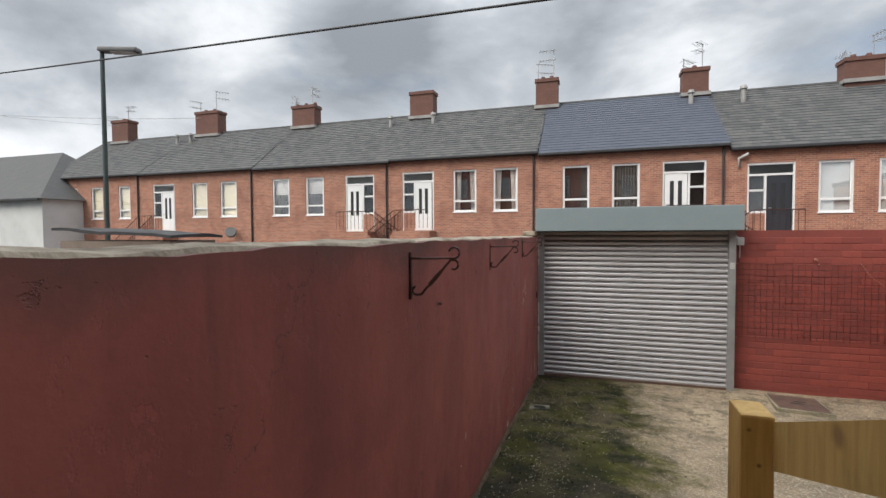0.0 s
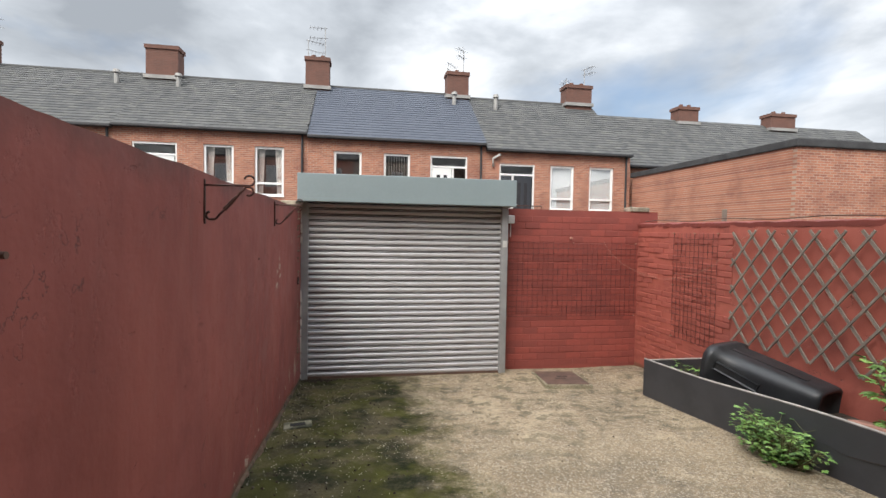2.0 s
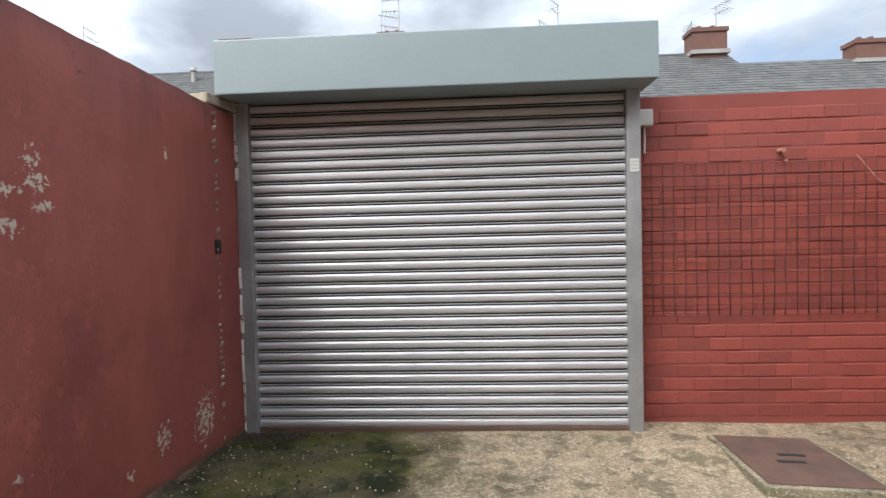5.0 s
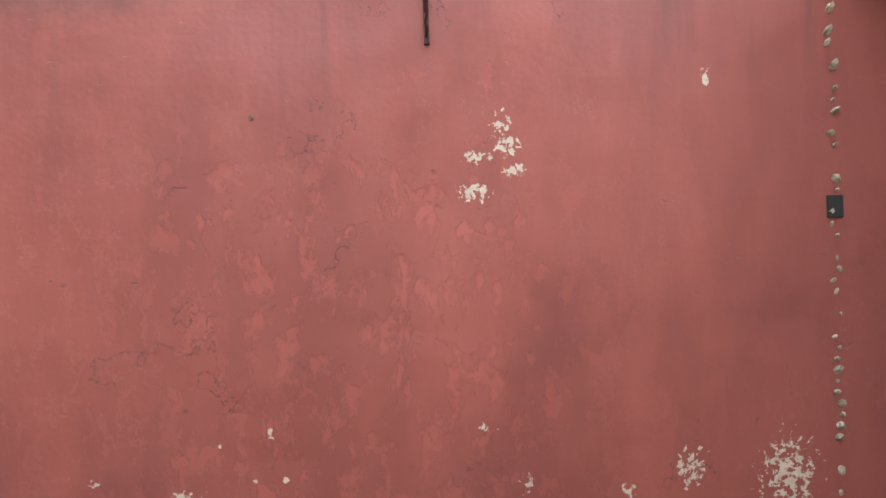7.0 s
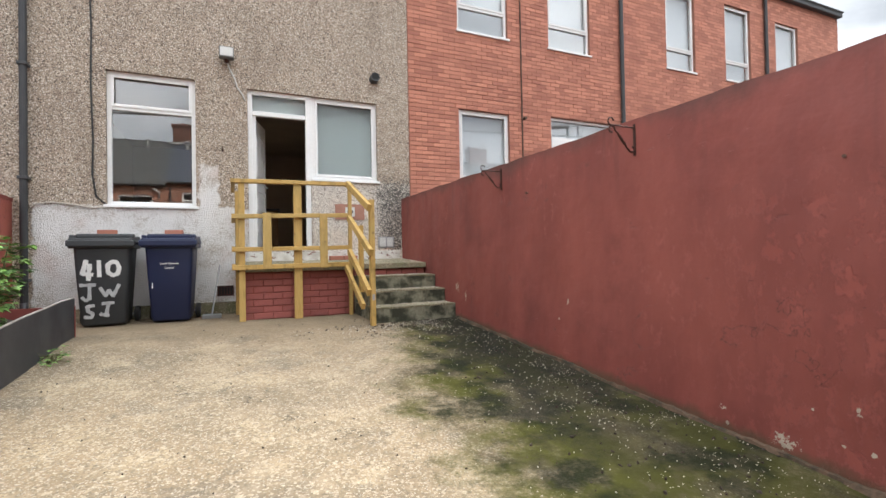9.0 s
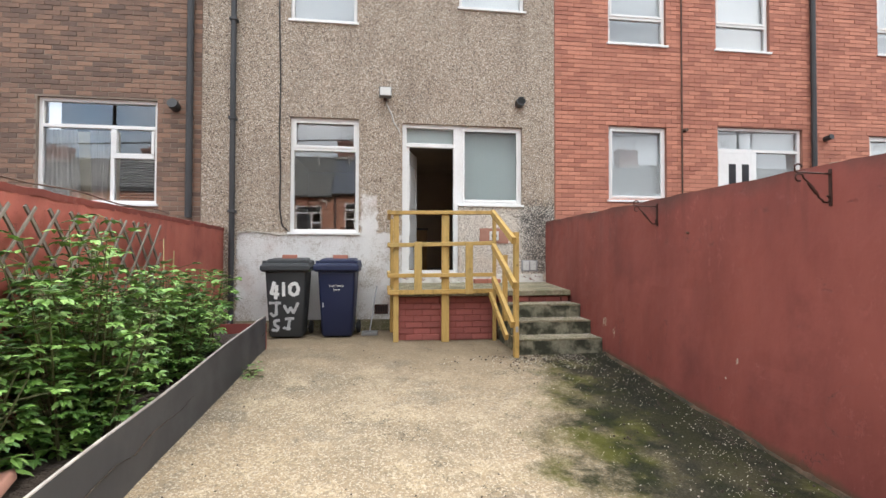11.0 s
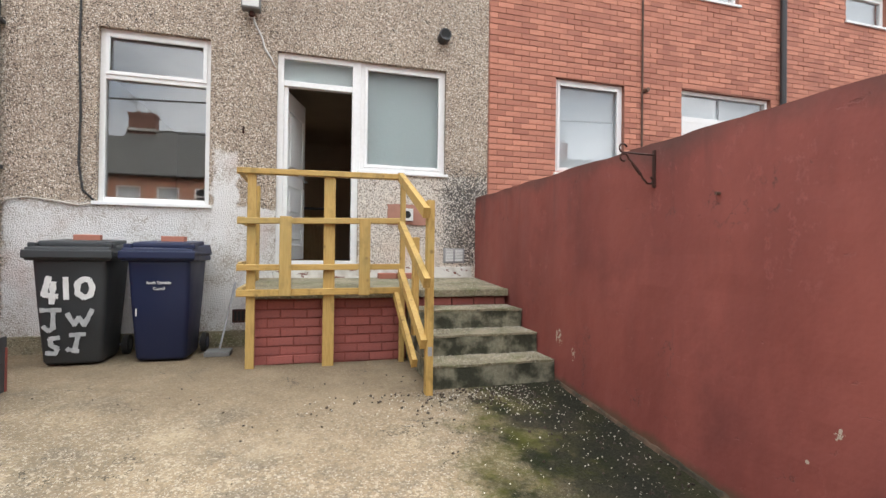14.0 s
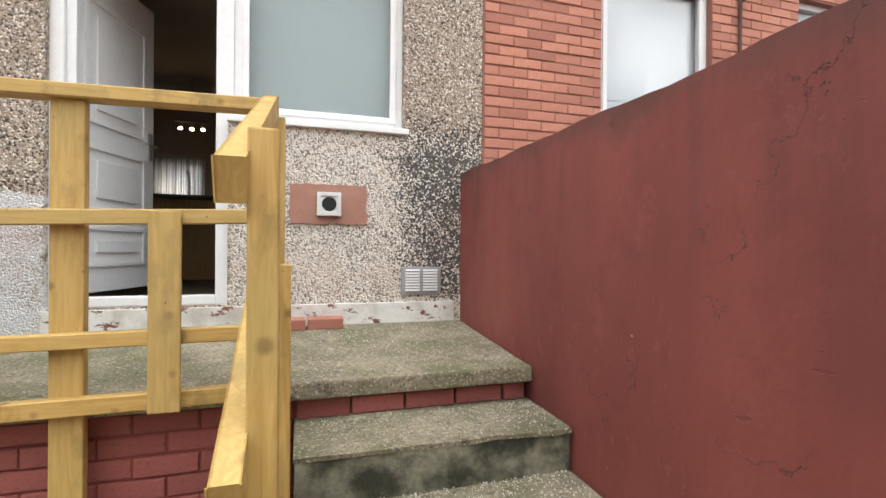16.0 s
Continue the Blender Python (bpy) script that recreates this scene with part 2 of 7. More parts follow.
def red_render(name, light, dark, scraped):
    n = Nodes(name, 0.75)
    y, z = n.axis(1), n.axis(2)
    streak = n.noise(1.0, 6, 0.6, n.stretch(1, 2.2, 0.7))
    blot = n.noise(1.3, 6, 0.62)
    fine = n.noise(45, 4)
    c = n.mix(n.ramp(streak, 0.32, 0.72), dark, light)
    c = n.mix(n.ramp(n.noise(0.55, 4, 0.5), 0.42, 0.7, 0.0, 0.45), c, dark)
    c = n.mix(n.math("MULTIPLY", n.ramp(blot, 0.54, 0.72), 0.45), c, (0.13, 0.033, 0.028))
    # an earlier, brighter coat shows where the top coat has rubbed off
    rub = n.noise(7.5, 8, 0.76, n.stretch(1, 1.2, 0.8))
    peel = n.math("MULTIPLY", n.ramp(rub, 0.56, 0.62), n.ramp(n.noise(0.9, 3), 0.5, 0.66))
    if scraped:
        mid = n.math("MULTIPLY", n.ramp(n.math("ABSOLUTE", n.math("SUBTRACT", y, 6.7)), 0.4, 1.6, 1.0, 0.0), n.ramp(z, 0.95, 1.35, 1.0, 0.0))
        peel = n.math("MAXIMUM", peel, n.math("MULTIPLY", mid, n.ramp(n.math("ADD", rub, n.math("MULTIPLY", mid, 0.04)), 0.545, 0.61)))
    c = n.mix(n.math("MULTIPLY", peel, 0.4), c, (0.36, 0.092, 0.07))
    # gouges and knocks, wider than they are tall
    pit = n.ramp(n.noise(7, 6, 0.72, n.stretch(1, 0.8, 1.7)), 0.645, 0.69)
    c = n.mix(n.math("MULTIPLY", pit, 0.45), c, (0.14, 0.034, 0.028))
    # old weathering along the top edge
    top = n.ramp(n.math("ADD", z, n.math("MULTIPLY", blot, 0.5)), 1.9, 2.1)
    c = n.mix(n.math("MULTIPLY", top, 0.75), c, (0.075, 0.042, 0.036))
    # drips of damp below the capping
    drip = n.math("MULTIPLY", n.ramp(n.noise(2.4, 5, 0.6, n.stretch(1, 2.0, 0.18)), 0.55, 0.7), n.ramp(z, 0.9, 1.75))
    c = n.mix(n.math("MULTIPLY", drip, 0.4), c, (0.09, 0.03, 0.026))
    rag = n.math("MULTIPLY", n.math("SUBTRACT", n.noise(34, 5, 0.66), 0.47), 7.5)
    chip = 0.0
    if scraped:
        for fy, fz, a, b in FLAKES:
            dy = n.math("MULTIPLY", n.math("SUBTRACT", y, fy), 1 / a)
            dz = n.math("MULTIPLY", n.math("SUBTRACT", z, fz), 1 / b)
            d = n.math("ADD", n.math("ADD", n.math("MULTIPLY", dy, dy), n.math("MULTIPLY", dz, dz)), rag)
            chip = n.math("MAXIMUM", chip, n.math("LESS_THAN", d, 0.35))
    # specks of pale render, most of them low down
    speck = n.math("ADD", n.voronoi(6.5), n.math("MULTIPLY", n.noise(26, 4, 0.7), 0.26))
    low = n.ramp(n.math("ADD", z, n.math("MULTIPLY", y, 0.077)), 0.15, 0.95, 0.215, 0.115)
    chip = n.math("MAXIMUM", chip, n.math("MULTIPLY", n.math("LESS_THAN", speck, low), n.math("GREATER_THAN", n.noise(1.1, 2), 0.45)))
    c = n.mix(chip, c, n.mix(n.noise(30, 2), (0.33, 0.25, 0.19), (0.6, 0.53, 0.43)))
    # hairline cracks
    ridge = n.math("ABSOLUTE", n.math("SUBTRACT", n.noise(1.3, 7, 0.6), 0.5))
    crack = n.math("MULTIPLY", n.ramp(ridge, 0.001, 0.003, 1.0, 0.0), n.ramp(n.math("ADD", n.noise(1.9, 2), n.ramp(y, 2.2, 3.6, 0.03, 0.0)), 0.56, 0.62))
    c = n.mix(n.math("MULTIPLY", crack, 0.7), c, (0.06, 0.02, 0.018))
    # green film just above the ground
    foot = n.ramp(n.math("ADD", n.math("ADD", z, n.math("MULTIPLY", y, 0.0775)), n.math("MULTIPLY", n.noise(5, 5, 0.65), 0.14)), 0.26, 0.33, 1.0, 0.0)
    c = n.mix(n.math("MULTIPLY", foot, 0.7), c, (0.07, 0.06, 0.03))
    h = n.math("ADD", n.math("MULTIPLY", fine, 0.16), n.math("MULTIPLY", n.noise(2.6, 4, 0.55), 1.4))
    h = n.math("SUBTRACT", h, n.math("MULTIPLY", n.math("ADD", chip, crack), 0.4))
    h = n.math("SUBTRACT", h, n.math("ADD", n.math("MULTIPLY", peel, 0.3), n.math("MULTIPLY", pit, 0.9)))
    n.bump(h, 0.6, 0.012)
    return n.done(c, n.ramp(blot, 0.3, 0.7, 0.58, 0.8))


def pebbledash():
    n = Nodes("pebbledash", 0.85)
    cell = n.voronoi(100, "F1", "Color")
    d = n.voronoi(100)
    grey = n.t.nodes.new("ShaderNodeSeparateColor")
    n.t.links.new(cell, grey.inputs[0])
    v = grey.outputs[0]
    c = n.mix(v, (0.185, 0.138, 0.102), (0.6, 0.485, 0.375))
    c = n.mix(n.math("GREATER_THAN", v, 0.86), c, (0.76, 0.69, 0.59))
    c = n.mix(n.math("LESS_THAN", v, 0.13), c, (0.07, 0.055, 0.045))
    c = n.mix(n.math("MULTIPLY", n.ramp(n.noise(0.9, 5, 0.6, n.stretch(1.6, 1, 0.5)), 0.45, 0.75), 0.35), c, (0.15, 0.11, 0.085))
    x, z = n.axis(0), n.axis(2)
    rag = n.math("MULTIPLY", n.math("SUBTRACT", n.noise(5, 5, 0.65), 0.5), 0.22)
    xr, zr = n.math("ADD", x, rag), n.math("ADD", z, rag)

    def inside(x0, x1, z1, soft=0.02):
        a = n.math("MULTIPLY", n.ramp(xr, x0 - soft, x0 + soft), n.ramp(xr, x1 - soft, x1 + soft, 1.0, 0.0))
        return n.math("MULTIPLY", a, n.ramp(zr, z1 - soft, z1 + soft, 1.0, 0.0))

    # worn white paint low on the wall
    paint = n.math("MAXIMUM", inside(2.42, 5.0, 1.58), inside(2.84, 3.08, 2.2))
    patchy = n.ramp(n.math("ADD", n.noise(2.2, 5, 0.6), n.math("MULTIPLY", v, 0.22)), 0.4, 0.62)
    pc = n.mix(patchy, (0.46, 0.41, 0.35), (0.77, 0.76, 0.74))
    pc = n.mix(n.math("MULTIPLY", n.ramp(n.noise(1.3, 3), 0.52, 0.7), 0.35), pc, (0.5, 0.3, 0.24))
    c = n.mix(n.math("MULTIPLY", paint, 0.93), c, pc)
    pale = inside(-0.2, 1.5, 2.06)
    sp = n.mix(n.ramp(v, 0.05, 0.6), (0.24, 0.195, 0.15), (0.76, 0.7, 0.62))
    sp = n.mix(n.ramp(n.noise(2.4, 4), 0.45, 0.7, 0.0, 0.5), sp, (0.68, 0.55, 0.44))
    c = n.mix(n.math("MULTIPLY", pale, 0.9), c, sp)
    # black mould by the yard wall
    mx = n.ramp(n.math("ADD", x, n.math("MULTIPLY", n.noise(2.5, 5), 0.7)), 0.5, 1.15, 1.0, 0.0)
    mz = n.math("MULTIPLY", n.ramp(z, 0.8, 1.05), n.ramp(z, 1.9, 2.4, 1.0, 0.0))
    mould = n.math("LESS_THAN", n.math("ADD", grey.outputs[1], n.math("MULTIPLY", n.noise(4.0, 4), 0.5)), n.math("MULTIPLY", n.math("MULTIPLY", mx, mz), 0.95))
    c = n.mix(n.math("MULTIPLY", mould, 0.9), c, (0.035, 0.032, 0.03))
    n.bump(n.math("MULTIPLY", d, -1.0), 0.9, 0.012)
    return n.done(c)


def yard_concrete():
    n = Nodes("mossy_concrete", 0.9)
    x, y = n.axis(0), n.axis(1)
    big = n.noise(0.55, 6, 0.6)
    mid = n.noise(2.6, 6, 0.65)
    fine = n.noise(70, 4, 0.7)
    grit = n.voronoi(130, "F1", "Color")
    g = n.t.nodes.new("ShaderNodeSeparateColor")
    n.t.links.new(grit, g.inputs[0])
    c = n.mix(n.ramp(big, 0.35, 0.65), (0.285, 0.21, 0.128), (0.185, 0.137, 0.083))
    c = n.mix(n.ramp(mid, 0.46, 0.72, 0.0, 0.75), c, (0.41, 0.318, 0.2))
    c = n.mix(n.ramp(n.noise(1.4, 6, 0.7), 0.52, 0.64, 0.0, 0.8), c, (0.14, 0.11, 0.075))
    c = n.mix(n.ramp(n.noise(9, 5, 0.7), 0.56, 0.7, 0.0, 0.6), c, (0.115, 0.09, 0.06))
    c = n.mix(n.ramp(n.noise(22, 5, 0.7), 0.55, 0.72, 0.0, 0.5), c, (0.12, 0.095, 0.065))
    c = n.mix(n.ramp(g.outputs[0], 0.72, 1.0, 0.0, 0.55), c, (0.56, 0.5, 0.4))
    c = n.mix(n.ramp(g.outputs[1], 0.8, 1.0, 0.0, 0.6), c, (0.1, 0.085, 0.065))
    c = n.mix(n.ramp(n.noise(48, 5, 0.75), 0.52, 0.68, 0.0, 0.55), c, (0.1, 0.08, 0.055))
    c = n.mix(n.ramp(n.noise(34, 5, 0.75, n.stretch(1, 1, 1, (0, 0, 40))), 0.56, 0.7, 0.0, 0.5), c, (0.55, 0.47, 0.34))
    peb = n.t.nodes.new("ShaderNodeSeparateColor")
    n.t.links.new(n.voronoi(60, "F1", "Color"), peb.inputs[0])
    c = n.mix(n.ramp(peb.outputs[0], 0.7, 0.95, 0.0, 0.5), c, (0.12, 0.095, 0.062))
    c = n.mix(n.ramp(peb.outputs[1], 0.78, 1.0, 0.0, 0.45), c, (0.5, 0.42, 0.31))
    # pale worn tracks down the middle, brown wet ground in front of the landing
    mid_x = n.ramp(n.math("ABSOLUTE", n.math("SUBTRACT", n.math("ADD", x, n.math("MULTIPLY", n.noise(0.9, 5, 0.6), 1.4)), 3.0)), 0.2, 1.3, 1.0, 0.0)
    c = n.mix(n.math("MULTIPLY", mid_x, n.ramp(n.noise(2.0, 6, 0.7), 0.46, 0.66, 0.0, 0.3)), c, (0.5, 0.4, 0.27))
    wet = n.math("ADD", n.math("ADD", y, n.math("MULTIPLY", n.math("ABSOLUTE", n.math("SUBTRACT", x, 1.9)), 0.55)), n.math("MULTIPLY", n.noise(1.8, 6, 0.68), 2.2))
    wet = n.ramp(wet, 3.0, 5.0, 1.0, 0.0)
    c = n.mix(n.math("MULTIPLY", wet, 0.62), c, (0.125, 0.088, 0.05))
    joint = n.math("MULTIPLY", n.ramp(n.math("ABSOLUTE", n.math("SUBTRACT", n.noise(0.75, 7, 0.62), 0.5)), 0.0008, 0.003, 1.0, 0.0), n.ramp(n.noise(1.1, 2), 0.5, 0.58))
    c = n.mix(n.math("MULTIPLY", joint, 0.85), c, (0.04, 0.034, 0.022))
    # damp strip by the high wall, with moss, widening towards the gate
    edge = n.math("SUBTRACT", x, n.math("ADD", n.math("MULTIPLY", n.math("MINIMUM", y, 4.7), 0.265), 0.38))
    edge = n.math("ADD", edge, n.math("MULTIPLY", n.math("SUBTRACT", n.noise(2.4, 7, 0.74), 0.5), 1.9))
    damp = n.ramp(edge, -0.45, 0.2, 1.0, 0.0)
    green = n.mix(n.ramp(n.noise(3.1, 5), 0.4, 0.6), (0.058, 0.058, 0.013), (0.015, 0.018, 0.007))
    c = n.mix(n.math("MULTIPLY", damp, n.ramp(mid, 0.36, 0.56, 0.72, 1.0)), c, green)
    edge2 = n.math("SUBTRACT", x, n.math("ADD", n.math("MULTIPLY", y, 0.15), 0.28))
    edge2 = n.math("ADD", edge2, n.math("MULTIPLY", n.math("SUBTRACT", n.noise(3.4, 7, 0.75), 0.5), 2.3))
    black = n.math("MULTIPLY", n.ramp(edge2, -0.35, 0.2, 1.0, 0.0), n.math("MULTIPLY", n.ramp(n.noise(1.1, 5, 0.65), 0.24, 0.38), n.ramp(n.math("ADD", y, n.math("MULTIPLY", n.noise(1.7, 4), 3.0)), 6.0, 8.0, 1.0, 0.2)))
    c = n.mix(n.math("MULTIPLY", black, 0.8), c, n.mix(n.ramp(fine, 0.35, 0.7), (0.008, 0.008, 0.006), (0.034, 0.031, 0.024)))
    # brown-black leaf stain mottling the far half of the yard
    blot = n.math("MULTIPLY", n.ramp(n.noise(5.5, 6, 0.72), 0.5, 0.6), n.ramp(n.math("ADD", y, n.math("MULTIPLY", n.noise(0.9, 3), 4.0)), 7.2, 9.0))
    c = n.mix(n.math("MULTIPLY", blot, 0.7), c, (0.075, 0.062, 0.035))
    # white grit washed down beside the wall
    seed = n.math("MULTIPLY", n.math("LESS_THAN", n.math("ADD", n.voronoi(38), n.math("MULTIPLY", n.noise(60, 2), 0.2)), 0.26), n.math("GREATER_THAN", n.noise(2.2, 4), 0.48))
    clump = n.ramp(n.noise(1.7, 5, 0.7), 0.46, 0.6)
    c = n.mix(n.math("MULTIPLY", n.math("MULTIPLY", seed, clump), n.math("MAXIMUM", damp, 0.12)), c, (0.5, 0.45, 0.37))
    n.put(n.out.inputs["Specular IOR Level"], n.ramp(damp, 0, 1, 0.4, 0.12))
    n.bump(n.math("ADD", n.math("MULTIPLY", fine, 0.5), n.math("MULTIPLY", n.noise(14, 5, 0.65), 1.0)), 0.55, 0.012)
    return n.done(c, n.ramp(damp, 0, 1, 0.9, 0.95))


def step_concrete():
    """Old cast concrete with exposed grit, green film and dark damp patches."""
    n = Nodes("mossy_step_concrete", 0.9)
    g = n.t.nodes.new("ShaderNodeSeparateColor")
    n.t.links.new(n.voronoi(120, "F1", "Color"), g.inputs[0])
    c = n.mix(n.ramp(n.noise(3.2, 6, 0.65), 0.35, 0.65), (0.29, 0.245, 0.165), (0.165, 0.145, 0.09))
    c = n.mix(n.ramp(n.noise(4.4, 5), 0.44, 0.7, 0.0, 0.7), c, (0.115, 0.12, 0.045))
    c = n.mix(n.ramp(n.noise(7.5, 6, 0.7), 0.56, 0.7, 0.0, 0.8), c, (0.05, 0.046, 0.03))
    c = n.mix(n.ramp(g.outputs[0], 0.78, 1.0, 0.0, 0.5), c, (0.56, 0.5, 0.39))
    c = n.mix(n.ramp(g.outputs[1], 0.76, 1.0, 0.0, 0.7), c, (0.075, 0.065, 0.045))
    n.bump(n.math("ADD", n.noise(90, 3), n.noise(16, 5, 0.65)), 0.7, 0.01)
    return n.done(c)


def chipped_paint():
    """White masonry paint, grubby and chipped to the brick beneath."""
    n = Nodes("chipped_white_paint", 0.7)
    c = n.mix(n.ramp(n.noise(4, 5), 0.4, 0.7), (0.7, 0.68, 0.63), (0.48, 0.44, 0.38))
    chips = n.ramp(n.noise(11, 7, 0.7, n.stretch(0.7, 1, 1.6)), 0.57, 0.6)
    c = n.mix(chips, c, n.mix(n.noise(7, 3), (0.3, 0.1, 0.07), (0.08, 0.06, 0.045)))
    n.bump(n.math("SUBTRACT", n.noise(30, 4), n.math("MULTIPLY", chips, 0.8)), 0.5, 0.008)
    return n.done(c)


def brick_mat(name, a, b, soot, rough=0.85, pieces=True):
    n = Nodes(name, rough)
    r = n.random() if pieces else n.island()
    c = n.mix(r, a, b)
    c = n.mix(n.math("MULTIPLY", n.ramp(n.noise(1.3, 5, 0.6), 0.45, 0.75), 0.5), c, soot)
    f = n.noise(55, 4)
    c = n.mix(n.ramp(f, 0.5, 0.75, 0.0, 0.35), c, soot)
    n.bump(f, 0.35, 0.006)
    return n.done(c)


def far_brick(name, dark):
    n = Nodes(name, 0.9)
    t = n.t.nodes.new("ShaderNodeTexBrick")
    m = n.stretch(1, 1, 1, (90, 0, 0))
    n.t.links.new(m, t.inputs["Vector"])
    for k, v in (("Scale", 1.0), ("Mortar Size", 0.01), ("Brick Width", 0.225), ("Row Height", 0.075), ("Bias", -0.1)):
        t.inputs[k].default_value = v
    t.inputs["Color1"].default_value = (0.43, 0.175, 0.105, 1)
    t.inputs["Color2"].default_value = (0.25, 0.092, 0.062, 1)
    t.inputs["Mortar"].default_value = (0.4, 0.29, 0.22, 1)
    c = n.mix(n.math("MULTIPLY", n.ramp(n.noise(0.8, 6, 0.65), 0.42, 0.7), 0.55), t.outputs[0], (0.18, 0.07, 0.05))
    c = n.mix(n.ramp(n.noise(2.6, 5), 0.56, 0.74, 0.0, 0.5), c, (0.44, 0.2, 0.13))
    if dark:
        c = n.mix(dark, c, n.mix(n.noise(2.5, 5), (0.07, 0.042, 0.036), (0.16, 0.072, 0.053)))
    n.bump(t.outputs["Fac"], -0.4, 0.01)
    return n.done(c)


def timber(name, a, b, scale=(3, 3, 0.25)):
    n = Nodes(name, 0.62)
    grain = n.noise(14, 6, 0.6, n.stretch(*scale), 1.2)
    c = n.mix(n.ramp(grain, 0.35, 0.66), a, b)
    knot = n.voronoi(7.0)
    c = n.mix(n.math("MULTIPLY", n.ramp(knot, 0.05, 0.17, 1.0, 0.0), 0.85), c, (0.17, 0.075, 0.02))
    c = n.mix(n.math("MULTIPLY", n.ramp(n.noise(5.5, 5, 0.65, n.stretch(1.4, 1.4, 0.7)), 0.5, 0.68), 0.6), c, (0.2, 0.13, 0.035))
    c = n.mix(n.math("MULTIPLY", n.ramp(n.noise(2, 4), 0.5, 0.75), 0.35), c, (0.3, 0.27, 0.1))
    c = n.mix(n.math("MULTIPLY", n.random(), 0.4), c, (0.4, 0.29, 0.11))
    small = n.ramp(n.voronoi(19.0), 0.03, 0.11, 1.0, 0.0)
    c = n.mix(n.math("MULTIPLY", small, n.ramp(n.noise(6, 2), 0.5, 0.56, 0.0, 0.8)), c, (0.13, 0.055, 0.018))
    n.bump(grain, 0.2, 0.003)
    return n.done(c)


def slate(name, a, b, moss):
    n = Nodes(name, 0.85)
    n.out.inputs["Specular IOR Level"].default_value = 0.25
    r = n.island()
    c = n.mix(r, a, b)
    c = n.mix(n.math("MULTIPLY", n.ramp(n.noise(2.2, 7, 0.72), 0.48, 0.72), 0.45), c, moss)
    f = n.noise(9, 4, 0.6, n.stretch(2, 0.4, 0.4))
    c = n.mix(n.ramp(f, 0.45, 0.7, 0.0, 0.4), c, b)
    n.bump(f, 0.3, 0.01)
    return n.done(c)


def glass(name, rough=0.0, tint=(1, 1, 1)):
    n = Nodes(name, rough)
    n.out.inputs["Transmission Weight"].default_value = 1.0
    n.out.inputs["IOR"].default_value = 1.5
    if rough:
        n.bump(n.noise(26, 4, 0.6, dist=1.5), 0.35, 0.01)
    return n.done(tint)


def foliage(name, a, b):
    n = Nodes(name, 0.5)
    c = n.mix(n.island(), a, b)
    n.out.inputs["Transmission Weight"].default_value = 0.0
    n.out.inputs["Subsurface Weight"].default_value = 0.15
    n.out.inputs["Subsurface Radius"].default_value = (0.01, 0.015, 0.004)
    return n.done(c)


def shutter_steel():
    n = Nodes("galvanised_steel", 0.45, 0.3)
    s = n.noise(2.0, 6, 0.65, n.stretch(0.5, 1, 5))
    c = n.mix(n.ramp(s, 0.35, 0.7), (0.52, 0.508, 0.512), (0.36, 0.35, 0.354))
    c = n.mix(n.ramp(n.noise(5, 5, 0.7, n.stretch(1, 1, 0.6)), 0.6, 0.8, 0.0, 0.5), c, (0.2, 0.175, 0.175))
    n.bump(n.noise(60, 2), 0.06, 0.002)
    return n.done(c, n.ramp(s, 0.3, 0.7, 0.36, 0.55))


RED = red_render("red_masonry_paint", (0.275, 0.072, 0.055), (0.2, 0.049, 0.039), True)
TERRACOTTA = red_render("terracotta_masonry_paint", (0.4, 0.11, 0.078), (0.32, 0.08, 0.056), False)
DASH = pebbledash()
YARD = yard_concrete()
BRICK_PAINTED = brick_mat("painted_brick", (0.27, 0.058, 0.042), (0.2, 0.045, 0.035), (0.12, 0.035, 0.03), 0.7)
BRICK_PAINTED_STUFF = brick_mat("painted_brick_run", (0.27, 0.058, 0.042), (0.2, 0.045, 0.035), (0.12, 0.035, 0.03), 0.7, False)
BRICK_TERRA = brick_mat("terracotta_painted_brick", (0.37, 0.095, 0.068), (0.29, 0.075, 0.055), (0.2, 0.055, 0.042), 0.75)
JOINT_PAINTED = worn("painted_joint", (0.25, 0.056, 0.042), (0.17, 0.042, 0.034), 0.75)
BRICK_RED = brick_mat("red_brick", (0.55, 0.235, 0.155), (0.36, 0.14, 0.095), (0.27, 0.1, 0.072))
BRICK_RED_STUFF = brick_mat("red_brick_run", (0.55, 0.235, 0.155), (0.36, 0.14, 0.095), (0.27, 0.1, 0.072), 0.85, False)
JOINT_RED = worn("red_joint", (0.33, 0.15, 0.105), (0.21, 0.095, 0.07), 0.9)
BRICK_BROWN = brick_mat("sooty_brick", (0.29, 0.17, 0.115), (0.13, 0.085, 0.066), (0.085, 0.06, 0.05))
BRICK_BROWN_STUFF = brick_mat("sooty_brick_run", (0.29, 0.17, 0.115), (0.13, 0.085, 0.066), (0.085, 0.06, 0.05), 0.85, False)
JOINT_BROWN = worn("sooty_joint", (0.3, 0.24, 0.19), (0.17, 0.135, 0.11), 0.9)
BRICK_LANDING = brick_mat("landing_brick", (0.33, 0.095, 0.078), (0.27, 0.077, 0.064), (0.085, 0.04, 0.036), 0.75)
FAR_BRICK = far_brick("far_brick", 0.0)
CHIMNEY_BRICK = far_brick("chimney_brick", 0.9)
STEP = step_concrete()
CHIPPED = chipped_paint()
RISER = worn("damp_step_face", (0.25, 0.235, 0.165), (0.025, 0.027, 0.015), 0.85, 0, 5.2, 40, 0.6, 0.95, 0.13, 0.012)
FOOT = worn("damp_wall_foot", (0.11, 0.065, 0.04), (0.025, 0.024, 0.014), 0.9, 0, 5, 40, 0.6, 0.9, 0.12, 0.012)
